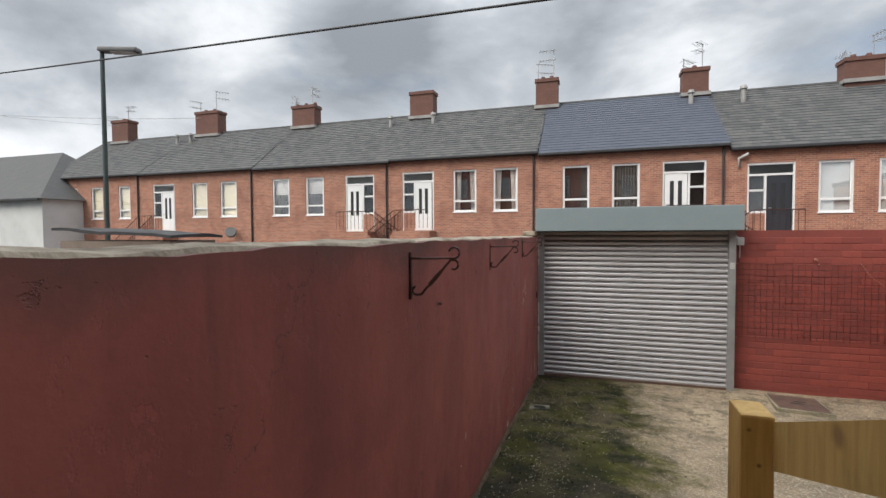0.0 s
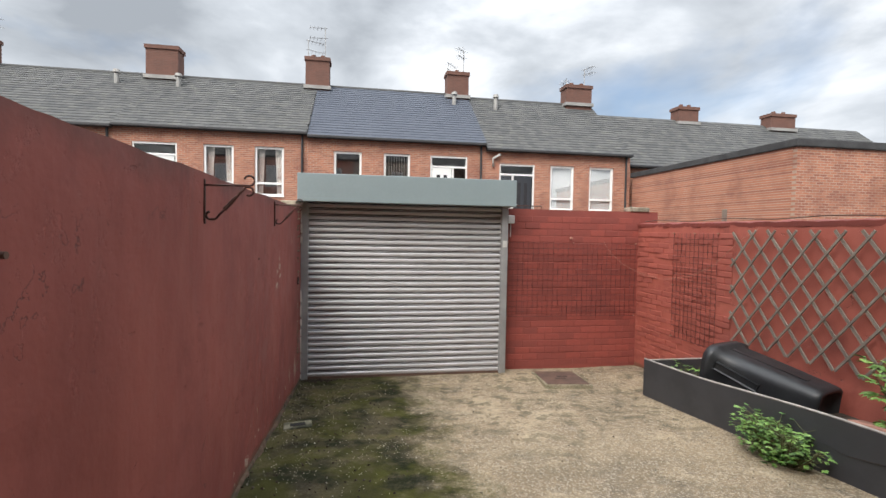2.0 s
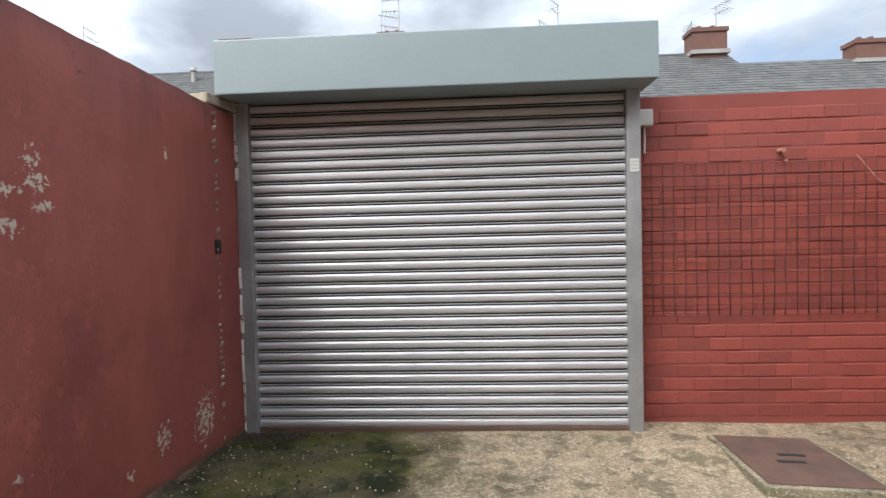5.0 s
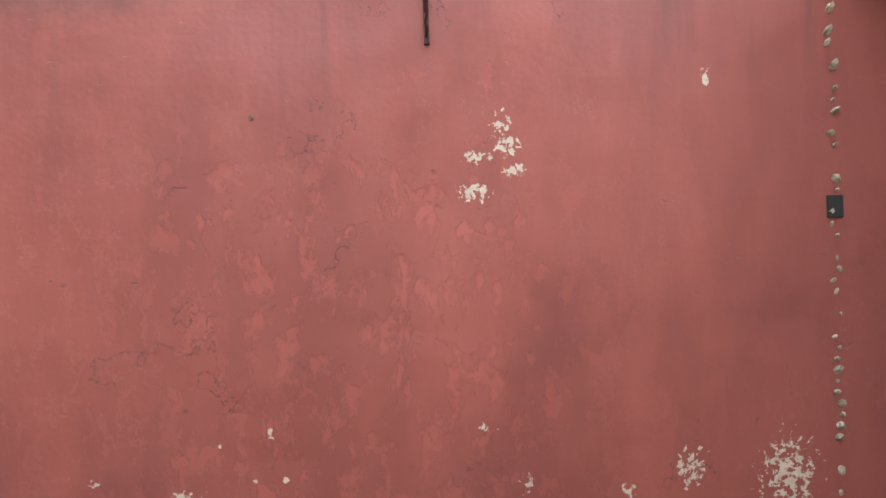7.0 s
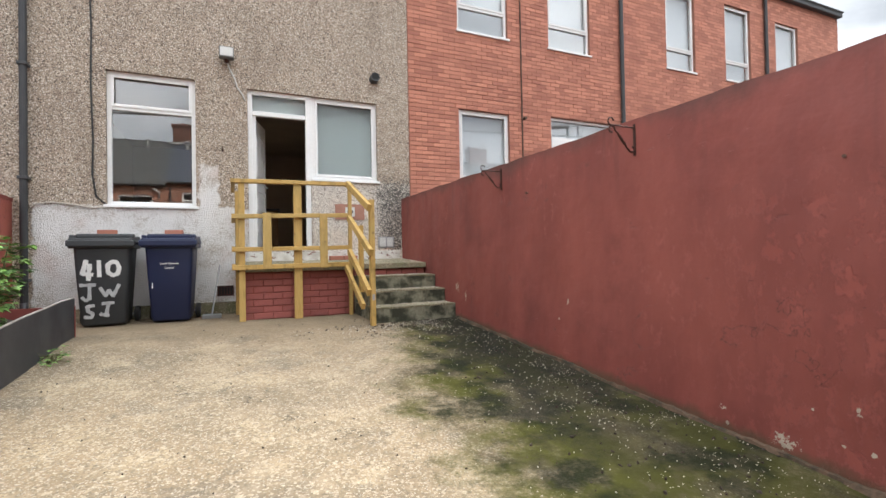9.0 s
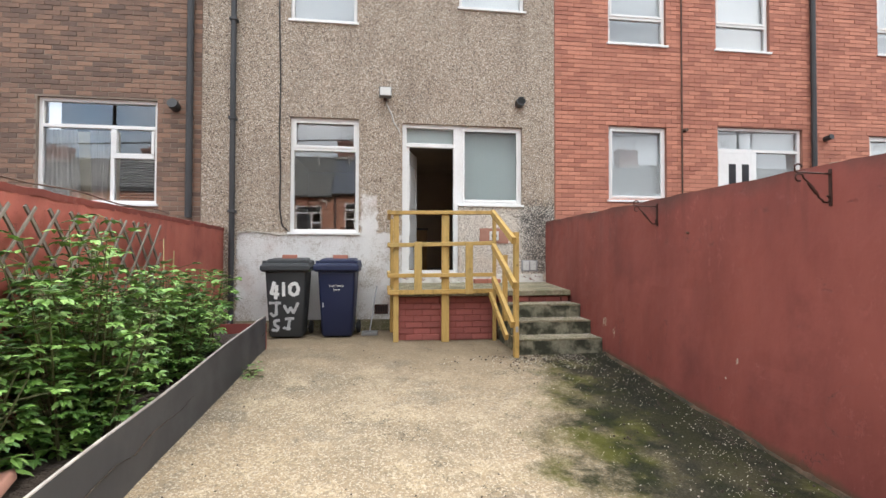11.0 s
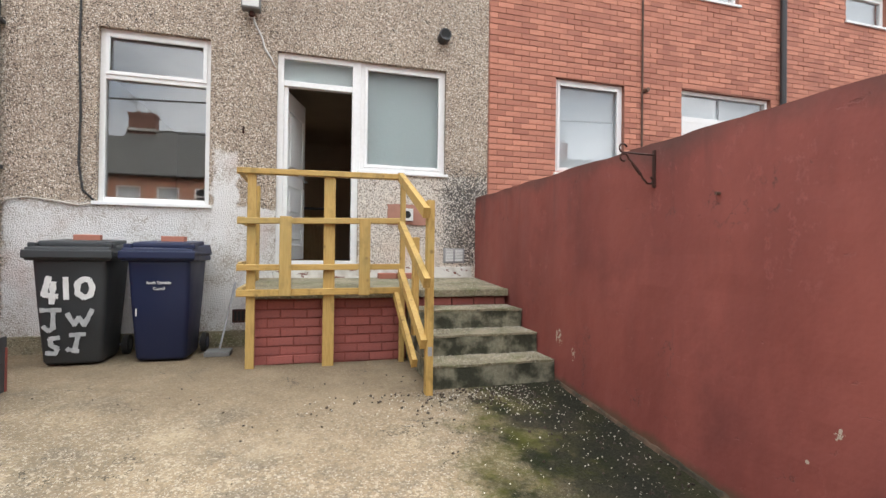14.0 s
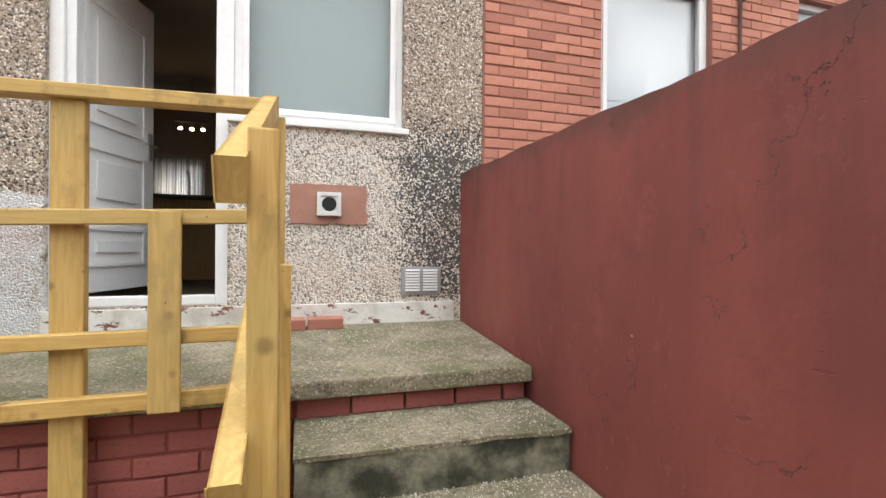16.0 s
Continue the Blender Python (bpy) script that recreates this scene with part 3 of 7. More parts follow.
COPING = worn("lichened_coping", (0.44, 0.38, 0.29), (0.12, 0.1, 0.075), 0.9, 0, 7, 45, 0.6, 0.8, 0.2, 0.02)
WOOD = timber("new_softwood", (0.53, 0.34, 0.105), (0.42, 0.25, 0.065))
WOOD_X = timber("new_softwood_level", (0.53, 0.34, 0.105), (0.42, 0.25, 0.065), (0.25, 3, 3))
TRELLIS_WOOD = worn("weathered_lath", (0.25, 0.21, 0.17), (0.11, 0.09, 0.075), 0.8, 0, 6, 80, 0.3)
UPVC = worn("white_upvc", (0.8, 0.8, 0.79), (0.66, 0.66, 0.64), 0.35, 0, 2, 30, 0.02, 0.4)
STEEL = shutter_steel()
RAIL_STEEL = worn("galvanised_guide", (0.42, 0.43, 0.43), (0.25, 0.25, 0.25), 0.5, 0.6, 3, 60, 0.1)
# near black for joint grime, also deepening the shade between slats
JOINT_GRIME_SHADE = worn("grimy_shaded_slat_joint", (0.02, 0.018, 0.018), (0.05, 0.045, 0.042), 0.7, 0, 4, 40, 0.2)
HOOD = worn("grey_coated_steel", (0.245, 0.3, 0.31), (0.2, 0.25, 0.26), 0.45, 0.1, 0.9, 30, 0.05, 0.7)
DARK_METAL = worn("dark_painted_iron", (0.035, 0.022, 0.02), (0.09, 0.035, 0.025), 0.55, 0.5, 9, 80, 0.25)
GUTTER_BLACK = worn("black_pvc", (0.022, 0.023, 0.026), (0.045, 0.045, 0.046), 0.45, 0, 3, 50, 0.05)
BIN_BLACK = worn("grey_black_bin_plastic", (0.026, 0.029, 0.032), (0.042, 0.045, 0.047), 0.5, 0, 3, 90, 0.12)
BIN_BLUE = worn("navy_bin_plastic", (0.006, 0.012, 0.046), (0.011, 0.018, 0.056), 0.45, 0, 3, 90, 0.12)
BARREL = worn("black_plastic", (0.012, 0.013, 0.015), (0.028, 0.03, 0.032), 0.38, 0, 4, 60, 0.08)
TYRE = worn("rubber", (0.018, 0.018, 0.018), (0.035, 0.033, 0.03), 0.8)
FADED_MARK = worn("faded_brushed_paint", (0.52, 0.53, 0.53), (0.3, 0.31, 0.31), 0.65, 0, 14, 70, 0.2)
CANE = worn("bamboo_cane", (0.5, 0.38, 0.2), (0.32, 0.23, 0.12), 0.6, 0, 6, 60, 0.1)
WHITE_MARK = worn("white_brushed_paint", (0.82, 0.82, 0.8), (0.6, 0.6, 0.58), 0.6, 0, 9, 70, 0.2)
PLANTER = worn("grey_painted_board", (0.05, 0.051, 0.056), (0.035, 0.035, 0.038), 0.5, 0, 2, 40, 0.06)
PLANTER_EDGE = worn("worn_board_edge", (0.45, 0.41, 0.37), (0.2, 0.18, 0.16), 0.7, 0, 8, 40, 0.2)
SOIL = worn("garden_soil", (0.06, 0.042, 0.03), (0.03, 0.022, 0.016), 0.95, 0, 4, 25, 0.9, 0.8, 0.25, 0.03)
COVER = worn("rusty_iron", (0.15, 0.085, 0.06), (0.09, 0.06, 0.05), 0.75, 0.3, 5, 60, 0.4)
WIRE = worn("painted_wire", (0.11, 0.03, 0.026), (0.06, 0.02, 0.018), 0.6, 0.2)
CABLE = worn("pale_cable", (0.5, 0.45, 0.38), (0.36, 0.32, 0.27), 0.6)
CABLE_DARK = worn("black_cable", (0.02, 0.02, 0.02), (0.035, 0.035, 0.035), 0.6)
SLATE_OLD = slate("old_slate", (0.105, 0.105, 0.102), (0.068, 0.069, 0.07), (0.14, 0.137, 0.115))
SLATE_NEW = slate("new_slate", (0.085, 0.095, 0.118), (0.073, 0.083, 0.105), (0.08, 0.09, 0.11))
FELT = worn("bitumen_felt", (0.06, 0.06, 0.062), (0.03, 0.03, 0.031), 0.88, 0, 2, 30, 0.3)
FLASHING = worn("lead_flashing", (0.36, 0.35, 0.33), (0.22, 0.21, 0.2), 0.6, 0.2)
ASPHALT = worn("ground_asphalt", (0.06, 0.06, 0.058), (0.04, 0.04, 0.039), 0.9, 0, 0.5, 25, 0.5)
PALE_WALL = worn("pale_painted_render", (0.62, 0.62, 0.6), (0.45, 0.45, 0.43), 0.8, 0, 0.6, 20, 0.2)
ROOM = worn("room_wall", (0.46, 0.38, 0.31), (0.36, 0.3, 0.25), 0.85, 0, 1, 30, 0.05)
ROOM_FLOOR = worn("dark_floor", (0.06, 0.045, 0.035), (0.035, 0.027, 0.02), 0.5)
CABINET = timber("oak_cabinet", (0.3, 0.15, 0.055), (0.2, 0.09, 0.03))
WORKTOP = worn("dark_worktop", (0.05, 0.047, 0.045), (0.03, 0.028, 0.027), 0.35)
# white board behind panes, coloured to stand in for reflected sky
SKY_BACKING = worn("sky_white_backing", (0.76, 0.81, 0.83), (0.66, 0.72, 0.74), 0.8, 0, 0.8, 20, 0.02)
DIM_BLIND = worn("grey_blind", (0.36, 0.38, 0.39), (0.28, 0.3, 0.31), 0.8, 0, 1, 20, 0.05)
# grey-green backing that stands in for sky and dim room in obscured glass
REFLECTION_BACKING = worn("grey_green_reflection", (0.62, 0.67, 0.65), (0.4, 0.44, 0.42), 0.7, 0, 1.6, 24, 0.2, 0.9, 0.2)
NET = worn("net_curtain", (0.88, 0.86, 0.84), (0.62, 0.59, 0.57), 0.9, 0, 3, 20, 0.1)
CREAM = worn("cream_blind", (0.6, 0.56, 0.43), (0.52, 0.48, 0.37), 0.8, 0, 1, 20, 0.02)
# near black stands in for the shade of rooms behind panes
ROOM_SHADE = worn("dim_room", (0.035, 0.036, 0.04), (0.02, 0.02, 0.022), 0.9)
DOOR_DARK = worn("dark_door_paint", (0.02, 0.023, 0.03), (0.032, 0.035, 0.042), 0.4)
GLASS = glass("clear_glass")
GLASS.node_tree.nodes["Principled BSDF"].inputs["IOR"].default_value = 1.72
GLASS_OBSCURE = glass("obscured_glass", 0.32, (0.92, 0.96, 0.96))
LAMP_GREY = worn("lamp_grey", (0.2, 0.2, 0.19), (0.1, 0.1, 0.1), 0.6)
CLAY = worn("clay_patch", (0.4, 0.2, 0.145), (0.3, 0.15, 0.11), 0.85, 0, 6, 60, 0.3)
WHITE_PLASTIC = worn("white_plastic", (0.68, 0.68, 0.66), (0.48, 0.47, 0.44), 0.5)
VENT_GREY = worn("vent_metal", (0.4, 0.4, 0.4), (0.28, 0.28, 0.28), 0.5, 0.4)
# near black paints the shade inside holes, slots and openings
OPENING_SHADE = worn("opening_shade", (0.012, 0.012, 0.012), (0.02, 0.02, 0.02), 0.9)
LEAF = foliage("leaf_green", (0.12, 0.25, 0.042), (0.25, 0.41, 0.11))
LEAF_DARK = foliage("leaf_dark", (0.04, 0.1, 0.018), (0.11, 0.22, 0.045))
STEM = worn("plant_stem", (0.12, 0.13, 0.05), (0.08, 0.07, 0.03), 0.7)
POST_GREEN = worn("lamp_post_green", (0.055, 0.075, 0.07), (0.04, 0.055, 0.052), 0.5, 0.2)
GRIT = worn("pale_grit", (0.6, 0.55, 0.47), (0.42, 0.38, 0.32), 0.9)
glow = Nodes("lamp_filament", 0.5)
glow.out.inputs["Emission Color"].default_value = (1.0, 0.75, 0.45, 1)
glow.out.inputs["Emission Strength"].default_value = 26.0
BULB = glow.done((1, 0.85, 0.6))


# ---- large structure ----
def floor_z(y):
    """The yard falls from the house to the gate."""
    return 0.02 if y < 1.9 else 0.02 - 0.0775 * (y - 1.9)


def grid_sheet(name, xs, ys, zf, material, label):
    verts = [(x, y, zf(x, y)) for y in ys for x in xs]
    n = len(xs)
    faces = [(j * n + i, j * n + i + 1, (j + 1) * n + i + 1, (j + 1) * n + i) for j in range(len(ys) - 1) for i in range(n - 1)]
    me = bpy.data.meshes.new(name)
    me.from_pydata(verts, [], faces)
    me.materials.append(material)
    for p in me.polygons:
        p.use_smooth = True
    return tagged(new(name, me), label, "ground", "", "structure")


grid_sheet("ground", [-400, -60, -20, -8, -4, -1, 2, 4, 6, 10, 20, 60, 400], [-400, -60, -20, -8, -2, 2, 5, 9, 12, 20, 40, 90, 400],
           lambda x, y: (-0.08 if y < 2 else max(-0.7, floor_z(y) - 0.1)), ASPHALT, "grey asphalt ground running out beyond the yard walls")


def yard_z(x, y):
    bumpy = 0.012 * noise.noise((x * 0.9, y * 0.9, 0)) + 0.004 * noise.noise((x * 5, y * 5, 3))
    lip = 0.05 * max(0.0, 1 - abs(y - 8.55) / 0.35) * min(1.0, max(0.0, (x - 2.7) / 0.3))
    return floor_z(y) + bumpy + lip


grid_sheet("yard_floor", [-0.1 + 5.5 * i / 110 for i in range(111)], [-0.05 + 9.35 * j / 187 for j in range(188)], yard_z, YARD,
           "stained concrete yard with green moss along the red wall")

# the high red wall along the yard


def rough_wall(name, x0, x1, y0, y1, top, material, label, out, amp=0.012):
    """A rendered wall along y whose face and top are uneven."""
    bm = bmesh.new()
    ny, nz = 120, 28
    rows = []
    for j in range(ny + 1):
        y = y0 + (y1 - y0) * j / ny
        t = top(y) + 0.012 * noise.noise((y * 2.3, 7, 1)) + 0.006 * noise.noise((y * 9, 3, 1))
        ring = []
        for k in range(nz + 1):
            z = -0.95 + (t + 0.95) * k / nz
            d = amp * noise.noise((y * 0.9, z * 1.1, 5)) + amp * 0.35 * noise.noise((y * 6, z * 6, 8))
            ring.append(bm.verts.new(((x1 if out > 0 else x0) + d, y, z)))
        ring.append(bm.verts.new((x0 if out > 0 else x1, y, t - 0.01)))
        ring.append(bm.verts.new((x0 if out > 0 else x1, y, -0.95)))
        rows.append(ring)
    for a, b in zip(rows, rows[1:]):
        for k in range(len(a)):
            q = (a[k], b[k], b[(k + 1) % len(a)], a[(k + 1) % len(a)])
            bm.faces.new(q if out > 0 else q[::-1])
    bm.faces.new(rows[0] if out > 0 else rows[0][::-1])
    bm.faces.new(rows[-1][::-1] if out > 0 else rows[-1])
    bmesh.ops.recalc_face_normals(bm, faces=bm.faces)
    ob = part(name, bm, material, None, label)
    return tagged(ob, "", "wall", "", "structure")


wall_left = rough_wall("wall_west", -0.24, 0.0, 0.0, 9.3, lambda y: 1.805 - 0.006 * y, RED, "high yard wall rendered and painted dark red, flaking near its foot", 1)
cop = bmesh.new()
rings = []
for j in range(160):
    y = 0.0 + 9.3 * j / 159
    t = 1.805 - 0.006 * y
    n1, n2 = 0.018 * noise.noise((y * 4, 1, 2)) + 0.008 * noise.noise((y * 17, 4, 2)), 0.02 * noise.noise((y * 6, 8, 2)) + 0.008 * noise.noise((y * 21, 8, 2))
    rings.append([cop.verts.new(p) for p in ((-0.255 + n1, y, t - 0.02), (-0.25 + n1, y, t + 0.012 + n2), (-0.13, y, t + 0.016 + n1), (-0.06 + n2, y, t + 0.008 + n1 * 0.7), (-0.04 + n2, y, t - 0.02))])
for a, b in zip(rings, rings[1:]):
    for k in range(4):
        cop.faces.new((a[k], a[k + 1], b[k + 1], b[k]))
bmesh.ops.recalc_face_normals(cop, faces=cop.faces)
part("coping", cop, COPING, wall_left, "lichened mortar capping")
fil = bmesh.new()
rings = []
for j in range(240):
    y = 2.1 + 6.9 * j / 239
    w = 0.016 + 0.026 * noise.noise((y * 3, 2, 9)) + 0.014 * noise.noise((y * 14, 2, 9))
    h = 0.025 + 0.03 * noise.noise((y * 2.2, 5, 9)) + 0.016 * noise.noise((y * 17, 6, 9))
    zf = floor_z(y)
    rings.append([fil.verts.new(p) for p in ((-0.03, y, zf + max(0.01, h) + 0.01), (max(0.008, w * 0.45), y, zf + max(0.008, h * 0.8)), (max(0.012, w), y, zf + 0.004), (max(0.014, w) + 0.01, y, zf - 0.03))])
for a, b in zip(rings, rings[1:]):
    for k in range(3):
        fil.faces.new((a[k], a[k + 1], b[k + 1], b[k]))
bmesh.ops.recalc_face_normals(fil, faces=fil.faces)
part("mortar_fillet", fil, FOOT, wall_left, "broken mossy mortar along the wall foot")


def right_x(y):
    return 5.2 - 0.024 * y


def brick_run(parent, m, width, z0, z1, mats, holes=(), keep=lambda u, z: True, limit=300, proud=0.007, bond=0.225, row=0.075, back=0.05, gap=0.0055, wild=1.0, missing=0.0):
    """Bricks in courses over a wall: m takes (along, out, up) into the world. The kept ones are pieces, the rest one run."""
    whole, header = bpy.data.meshes.new("brick"), bpy.data.meshes.new("brick")
    for me, length in ((whole, bond - 2 * gap), (header, bond / 2 - 2 * gap)):
        bm = box_bm(-length / 2, -back, -row / 2 + 0.0055, length / 2, proud, row / 2 - 0.0055)
        top = [e for e in bm.edges if all(v.co.y > 0 for v in e.verts)]
        bmesh.ops.bevel(bm, geom=top, offset=0.004, segments=1, affect="EDGES")
        bm.to_mesh(me)
        bm.free()
        me.materials.append(mats[0])
    verts, faces, made = [], [], 0
    rng = random.Random(int(width * 1000 + z1 * 77))
    rows = int((z1 - z0) / row)
    for r in range(rows):
        z = z0 + (r + 0.5) * row
        spans = [(0.0, width)]
        for h0, h1, h2, h3 in holes:
            if h2 - 0.01 < z < h3 + 0.01:
                spans = [q for p0, p1 in spans for q in ((p0, min(p1, h0)), (max(p0, h1), p1)) if q[1] - q[0] > 0.05]
        start = (bond / 2 if r % 2 else 0.0) - bond / 2
        cells = []
        for p0, p1 in spans:
            k = math.floor((p0 - start) / bond)
            while start + k * bond < p1:
                lo, hi = max(start + k * bond, p0), min(start + (k + 1) * bond, p1)
                k += 1
                if hi - lo > 0.045:
                    cells.append((lo, hi))
        for lo, hi in cells:
            if rng.random() < missing:
                continue
            full = hi - lo > bond * 0.97
            half = abs(hi - lo - bond / 2) < 0.004
            c = (lo + hi) / 2
            jog = Matrix.Translation((c, rng.uniform(-0.004, 0.003) * wild, z)) @ Matrix.Rotation(rng.uniform(-0.012, 0.012) * wild, 4, "Z") @ Matrix.Rotation(rng.uniform(-0.01, 0.01) * wild, 4, "Y")
            if keep(c, z) and made < limit and (full or half):
                piece("brick", header if half else whole, parent, m @ jog)
                made += 1
            else:
                s = (hi - lo) / 2 - gap
                h = row / 2 - 0.0055
                k = len(verts)
                for p in ((-s, -back, -h), (s, -back, -h), (s, -back, h), (-s, -back, h), (-s, proud, -h), (s, proud, -h), (s, proud, h), (-s, proud, h)):
                    verts.append(tuple(m @ jog @ Vector(p)))
                faces += [(k + 4, k + 7, k + 6, k + 5), (k, k + 4, k + 5, k + 1), (k + 3, k + 2, k + 6, k + 7), (k, k + 3, k + 7, k + 4), (k + 1, k + 5, k + 6, k + 2)]
    if verts:
        me = bpy.data.meshes.new("brickwork")
        me.from_pydata(verts, [], faces)
        me.materials.append(mats[1])
        ob = new("brickwork", me)
        ob.parent = parent
        tagged(ob, kind="stuff")


# the wall beside the planter
bm = bmesh.new()
for k, (y0, y1) in enumerate(((0.0, 7.4), (7.4, 9.35))):
    a = [bm.verts.new((right_x(y) + dx, y, z)) for y, dx, z in ((y0, 0, -0.9), (y1, 0, -0.9), (y1, 0.24, -0.9), (y0, 0.24, -0.9), (y0, 0, 1.62), (y1, 0, 1.62), (y1, 0.24, 1.62), (y0, 0.24, 1.62))]
    for f in ((0, 3, 2, 1), (4, 5, 6, 7), (0, 1, 5, 4), (2, 3, 7, 6), (1, 2, 6, 5), (3, 0, 4, 7)):
        bm.faces.new([a[i] for i in f])
bmesh.ops.recalc_face_normals(bm, faces=bm.faces)
wall_right = tagged(part("wall_east", bm, TERRACOTTA, None, "low yard wall painted terracotta red behind the planter"), "", "wall", "", "structure")
bm = bmesh.new()
rings = []
for j in range(180):
    y = 9.33 * j / 179
    e0, e1, e2 = (0.016 * noise.noise((y * 5, k, 3)) + 0.009 * noise.noise((y * 19, k, 3)) for k in (2, 9, 15))
    x = right_x(y)
    rings.append([bm.verts.new(q) for q in ((x - 0.004 + e0, y, 1.6 + e1), (x - 0.012 + e0, y, 1.65 + e1), (x + 0.1, y, 1.668 + e2), (x + 0.25, y, 1.65 + e0), (x + 0.245, y, 1.6))])
for a, b in zip(rings, rings[1:]):
    for k in range(4):
        bm.faces.new((a[k], a[k + 1], b[k + 1], b[k]))
bmesh.ops.recalc_face_normals(bm, faces=bm.faces)
part("coping", bm, JOINT_PAINTED, wall_right, "ragged painted mortar capping")

# the back wall beside the shutter
BACK_Y = 9.16
wall_back = tagged(part("wall_north", box_bm(2.84, BACK_Y, -0.9, 5.3, BACK_Y + 0.23, 1.84), JOINT_PAINTED, None, "brick back wall painted dark red beside the roller shutter"), "", "wall", "", "structure")

# the rendered house
HOLES = [(3.13, 4.21, 1.59, 3.44), (1.50, 2.43, 0.93, 3.40), (0.41, 1.50, 2.08, 3.40), (3.17, 4.22, 5.0, 6.7), (0.37, 1.49, 5.38, 6.7)]
house = tagged(slab_with_holes("wall_house", -0.155, 5.54, -0.3, 7.6, -0.28, 0.0, HOLES, DASH, None, "pebbledashed house wall with worn white paint low down"), "", "wall", "", "structure")


def window(name, x0, x1, z0, z1, y, side, parent=None, bars=(), posts=(), lights=(), sill=True, post_top=None, mat=None, pane_mat=None, depth=0.07, w=0.055, inset=0.06, label="", behind=None):
    """A plastic window in an opening: outer frame, bars at those heights, posts at those places, inner casements, panes and sill. side: +1 faces +y."""
    mat = mat or UPVC
    pane_mat = pane_mat or GLASS
    if parent is None:
        root = new(name)
        tagged(root, label or "white plastic framed window", "window", "", "structure")
    else:
        root = new(name)
        root.parent = parent
    yo, yi = y - side * inset, y - side * (inset + depth)
    ya, yb = min(yo, yi), max(yo, yi)
    bm = bmesh.new()
    box_into(bm, x0, ya, z0, x0 + w, yb, z1, 0.006)
    box_into(bm, x1 - w, ya, z0, x1, yb, z1, 0.006)
    box_into(bm, x0 + w, ya, z0, x1 - w, yb, z0 + w, 0.006)
    box_into(bm, x0 + w, ya, z1 - w, x1 - w, yb, z1, 0.006)
    for b in bars:
        box_into(bm, x0 + w, ya, b - w / 2, x1 - w, yb, b + w / 2, 0.006)
    for p in posts:
        box_into(bm, p - w / 2, ya + 0.002, z0 + w, p + w / 2, yb - 0.002, post_top or z1 - w, 0.006)
    part("window_frame", bm, mat, root)
    zs = [z0 + w, *[v for b in sorted(bars) for v in (b - w / 2, b + w / 2)], z1 - w]
    xs = [x0 + w, *[v for p in sorted(posts) for v in (p - w / 2, p + w / 2)], x1 - w]
    for i in range(0, len(xs), 2):
        for k in range(0, len(zs), 2):
            a, b, c, d = xs[i], xs[i + 1], zs[k], zs[k + 1]
            g = 0.0
            if (i // 2, k // 2) in lights:
                g = 0.032
                bm = bmesh.new()
                e0, e1 = min(yo - side * 0.02, yo + side * 0.012), max(yo - side * 0.02, yo + side * 0.012)
                box_into(bm, a - 0.008, e0, c - 0.008, a + g, e1, d + 0.008, 0.004)
                box_into(bm, b - g, e0, c - 0.008, b + 0.008, e1, d + 0.008, 0.004)
                box_into(bm, a + g, e0, c - 0.008, b - g, e1, c + g, 0.004)
                box_into(bm, a + g, e0, d - g, b - g, e1, d + 0.008, 0.004)
                part("casement", bm, mat, root)
            ym = y - side * (inset + depth * 0.55)
            pane = part("pane", box_bm(a + g, ym - 0.003, c + g, b - g, ym + 0.003, d - g), pane_mat, root)
            pane.visible_shadow = False
            inner = part("inner_pane", box_bm(a + g, ym - side * 0.02 - 0.002, c + g, b - g, ym - side * 0.02 + 0.002, d - g), pane_mat, root)
            inner.visible_shadow = False
    if sill:
        s0, s1 = min(y - side * (inset + 0.01), y + side * 0.03), max(y - side * (inset + 0.01), y + side * 0.03)
        part("window_sill", box_bm(x0 - 0.03, s0, z0 - 0.035, x1 + 0.03, s1, z0 + 0.004, 0.006), mat, root)
    # cream and grey boards are blinds; white and grey-green ones paint in reflections
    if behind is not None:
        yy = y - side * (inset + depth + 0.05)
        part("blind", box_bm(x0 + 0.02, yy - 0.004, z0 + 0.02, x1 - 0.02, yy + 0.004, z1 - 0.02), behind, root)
    return root


window("window_1", 3.13, 4.21, 1.59, 3.44, 0.0, 1, None, (2.935,), (), ((0, 1),), True, label="white plastic kitchen window with a top opening light")
# the upstairs panes get a white board in place of a sky reflection
window("window_2", 3.17, 4.22, 5.0, 6.7, 0.0, 1, None, (6.2,), (), ((0, 1),), True, label="white plastic upstairs window over the yard", behind=SKY_BACKING)
window("window_3", 0.37, 1.49, 5.38, 6.7, 0.0, 1, None, (6.2,), (), (), True, label="white plastic upstairs window with a pale backing in place of reflected sky", behind=SKY_BACKING)
# the grey-green board puts the reflected tone into the obscured pane
window("window_4", 0.41, 1.475, 2.08, 3.40, 0.0, 1, None, (), (), ((0, 0),), True, None, UPVC, GLASS_OBSCURE, label="white plastic window with obscured glass", behind=REFLECTION_BACKING)

# the back door: frame, glass above, and the leaf swung into the room
door = tagged(new("door_1"), "white panelled plastic back door standing open inwards", "door", "", "structure")
bm = bmesh.new()
for a in ((2.36, 0.93, 2.43, 3.40), (1.475, 0.93, 1.575, 3.40), (1.575, 3.335, 2.36, 3.40), (1.575, 3.02, 2.36, 3.085), (1.575, 0.93, 2.36, 0.985)):
    box_into(bm, a[0], -0.13, a[1], a[2], -0.045, a[3], 0.006)
box_into(bm, 2.31, -0.125, 0.985, 2.36, -0.075, 3.02, 0.006)
part("door_frame", bm, UPVC, door)
part("pane", box_bm(1.575, -0.09, 3.085, 2.36, -0.084, 3.335), GLASS_OBSCURE, door).visible_shadow = False
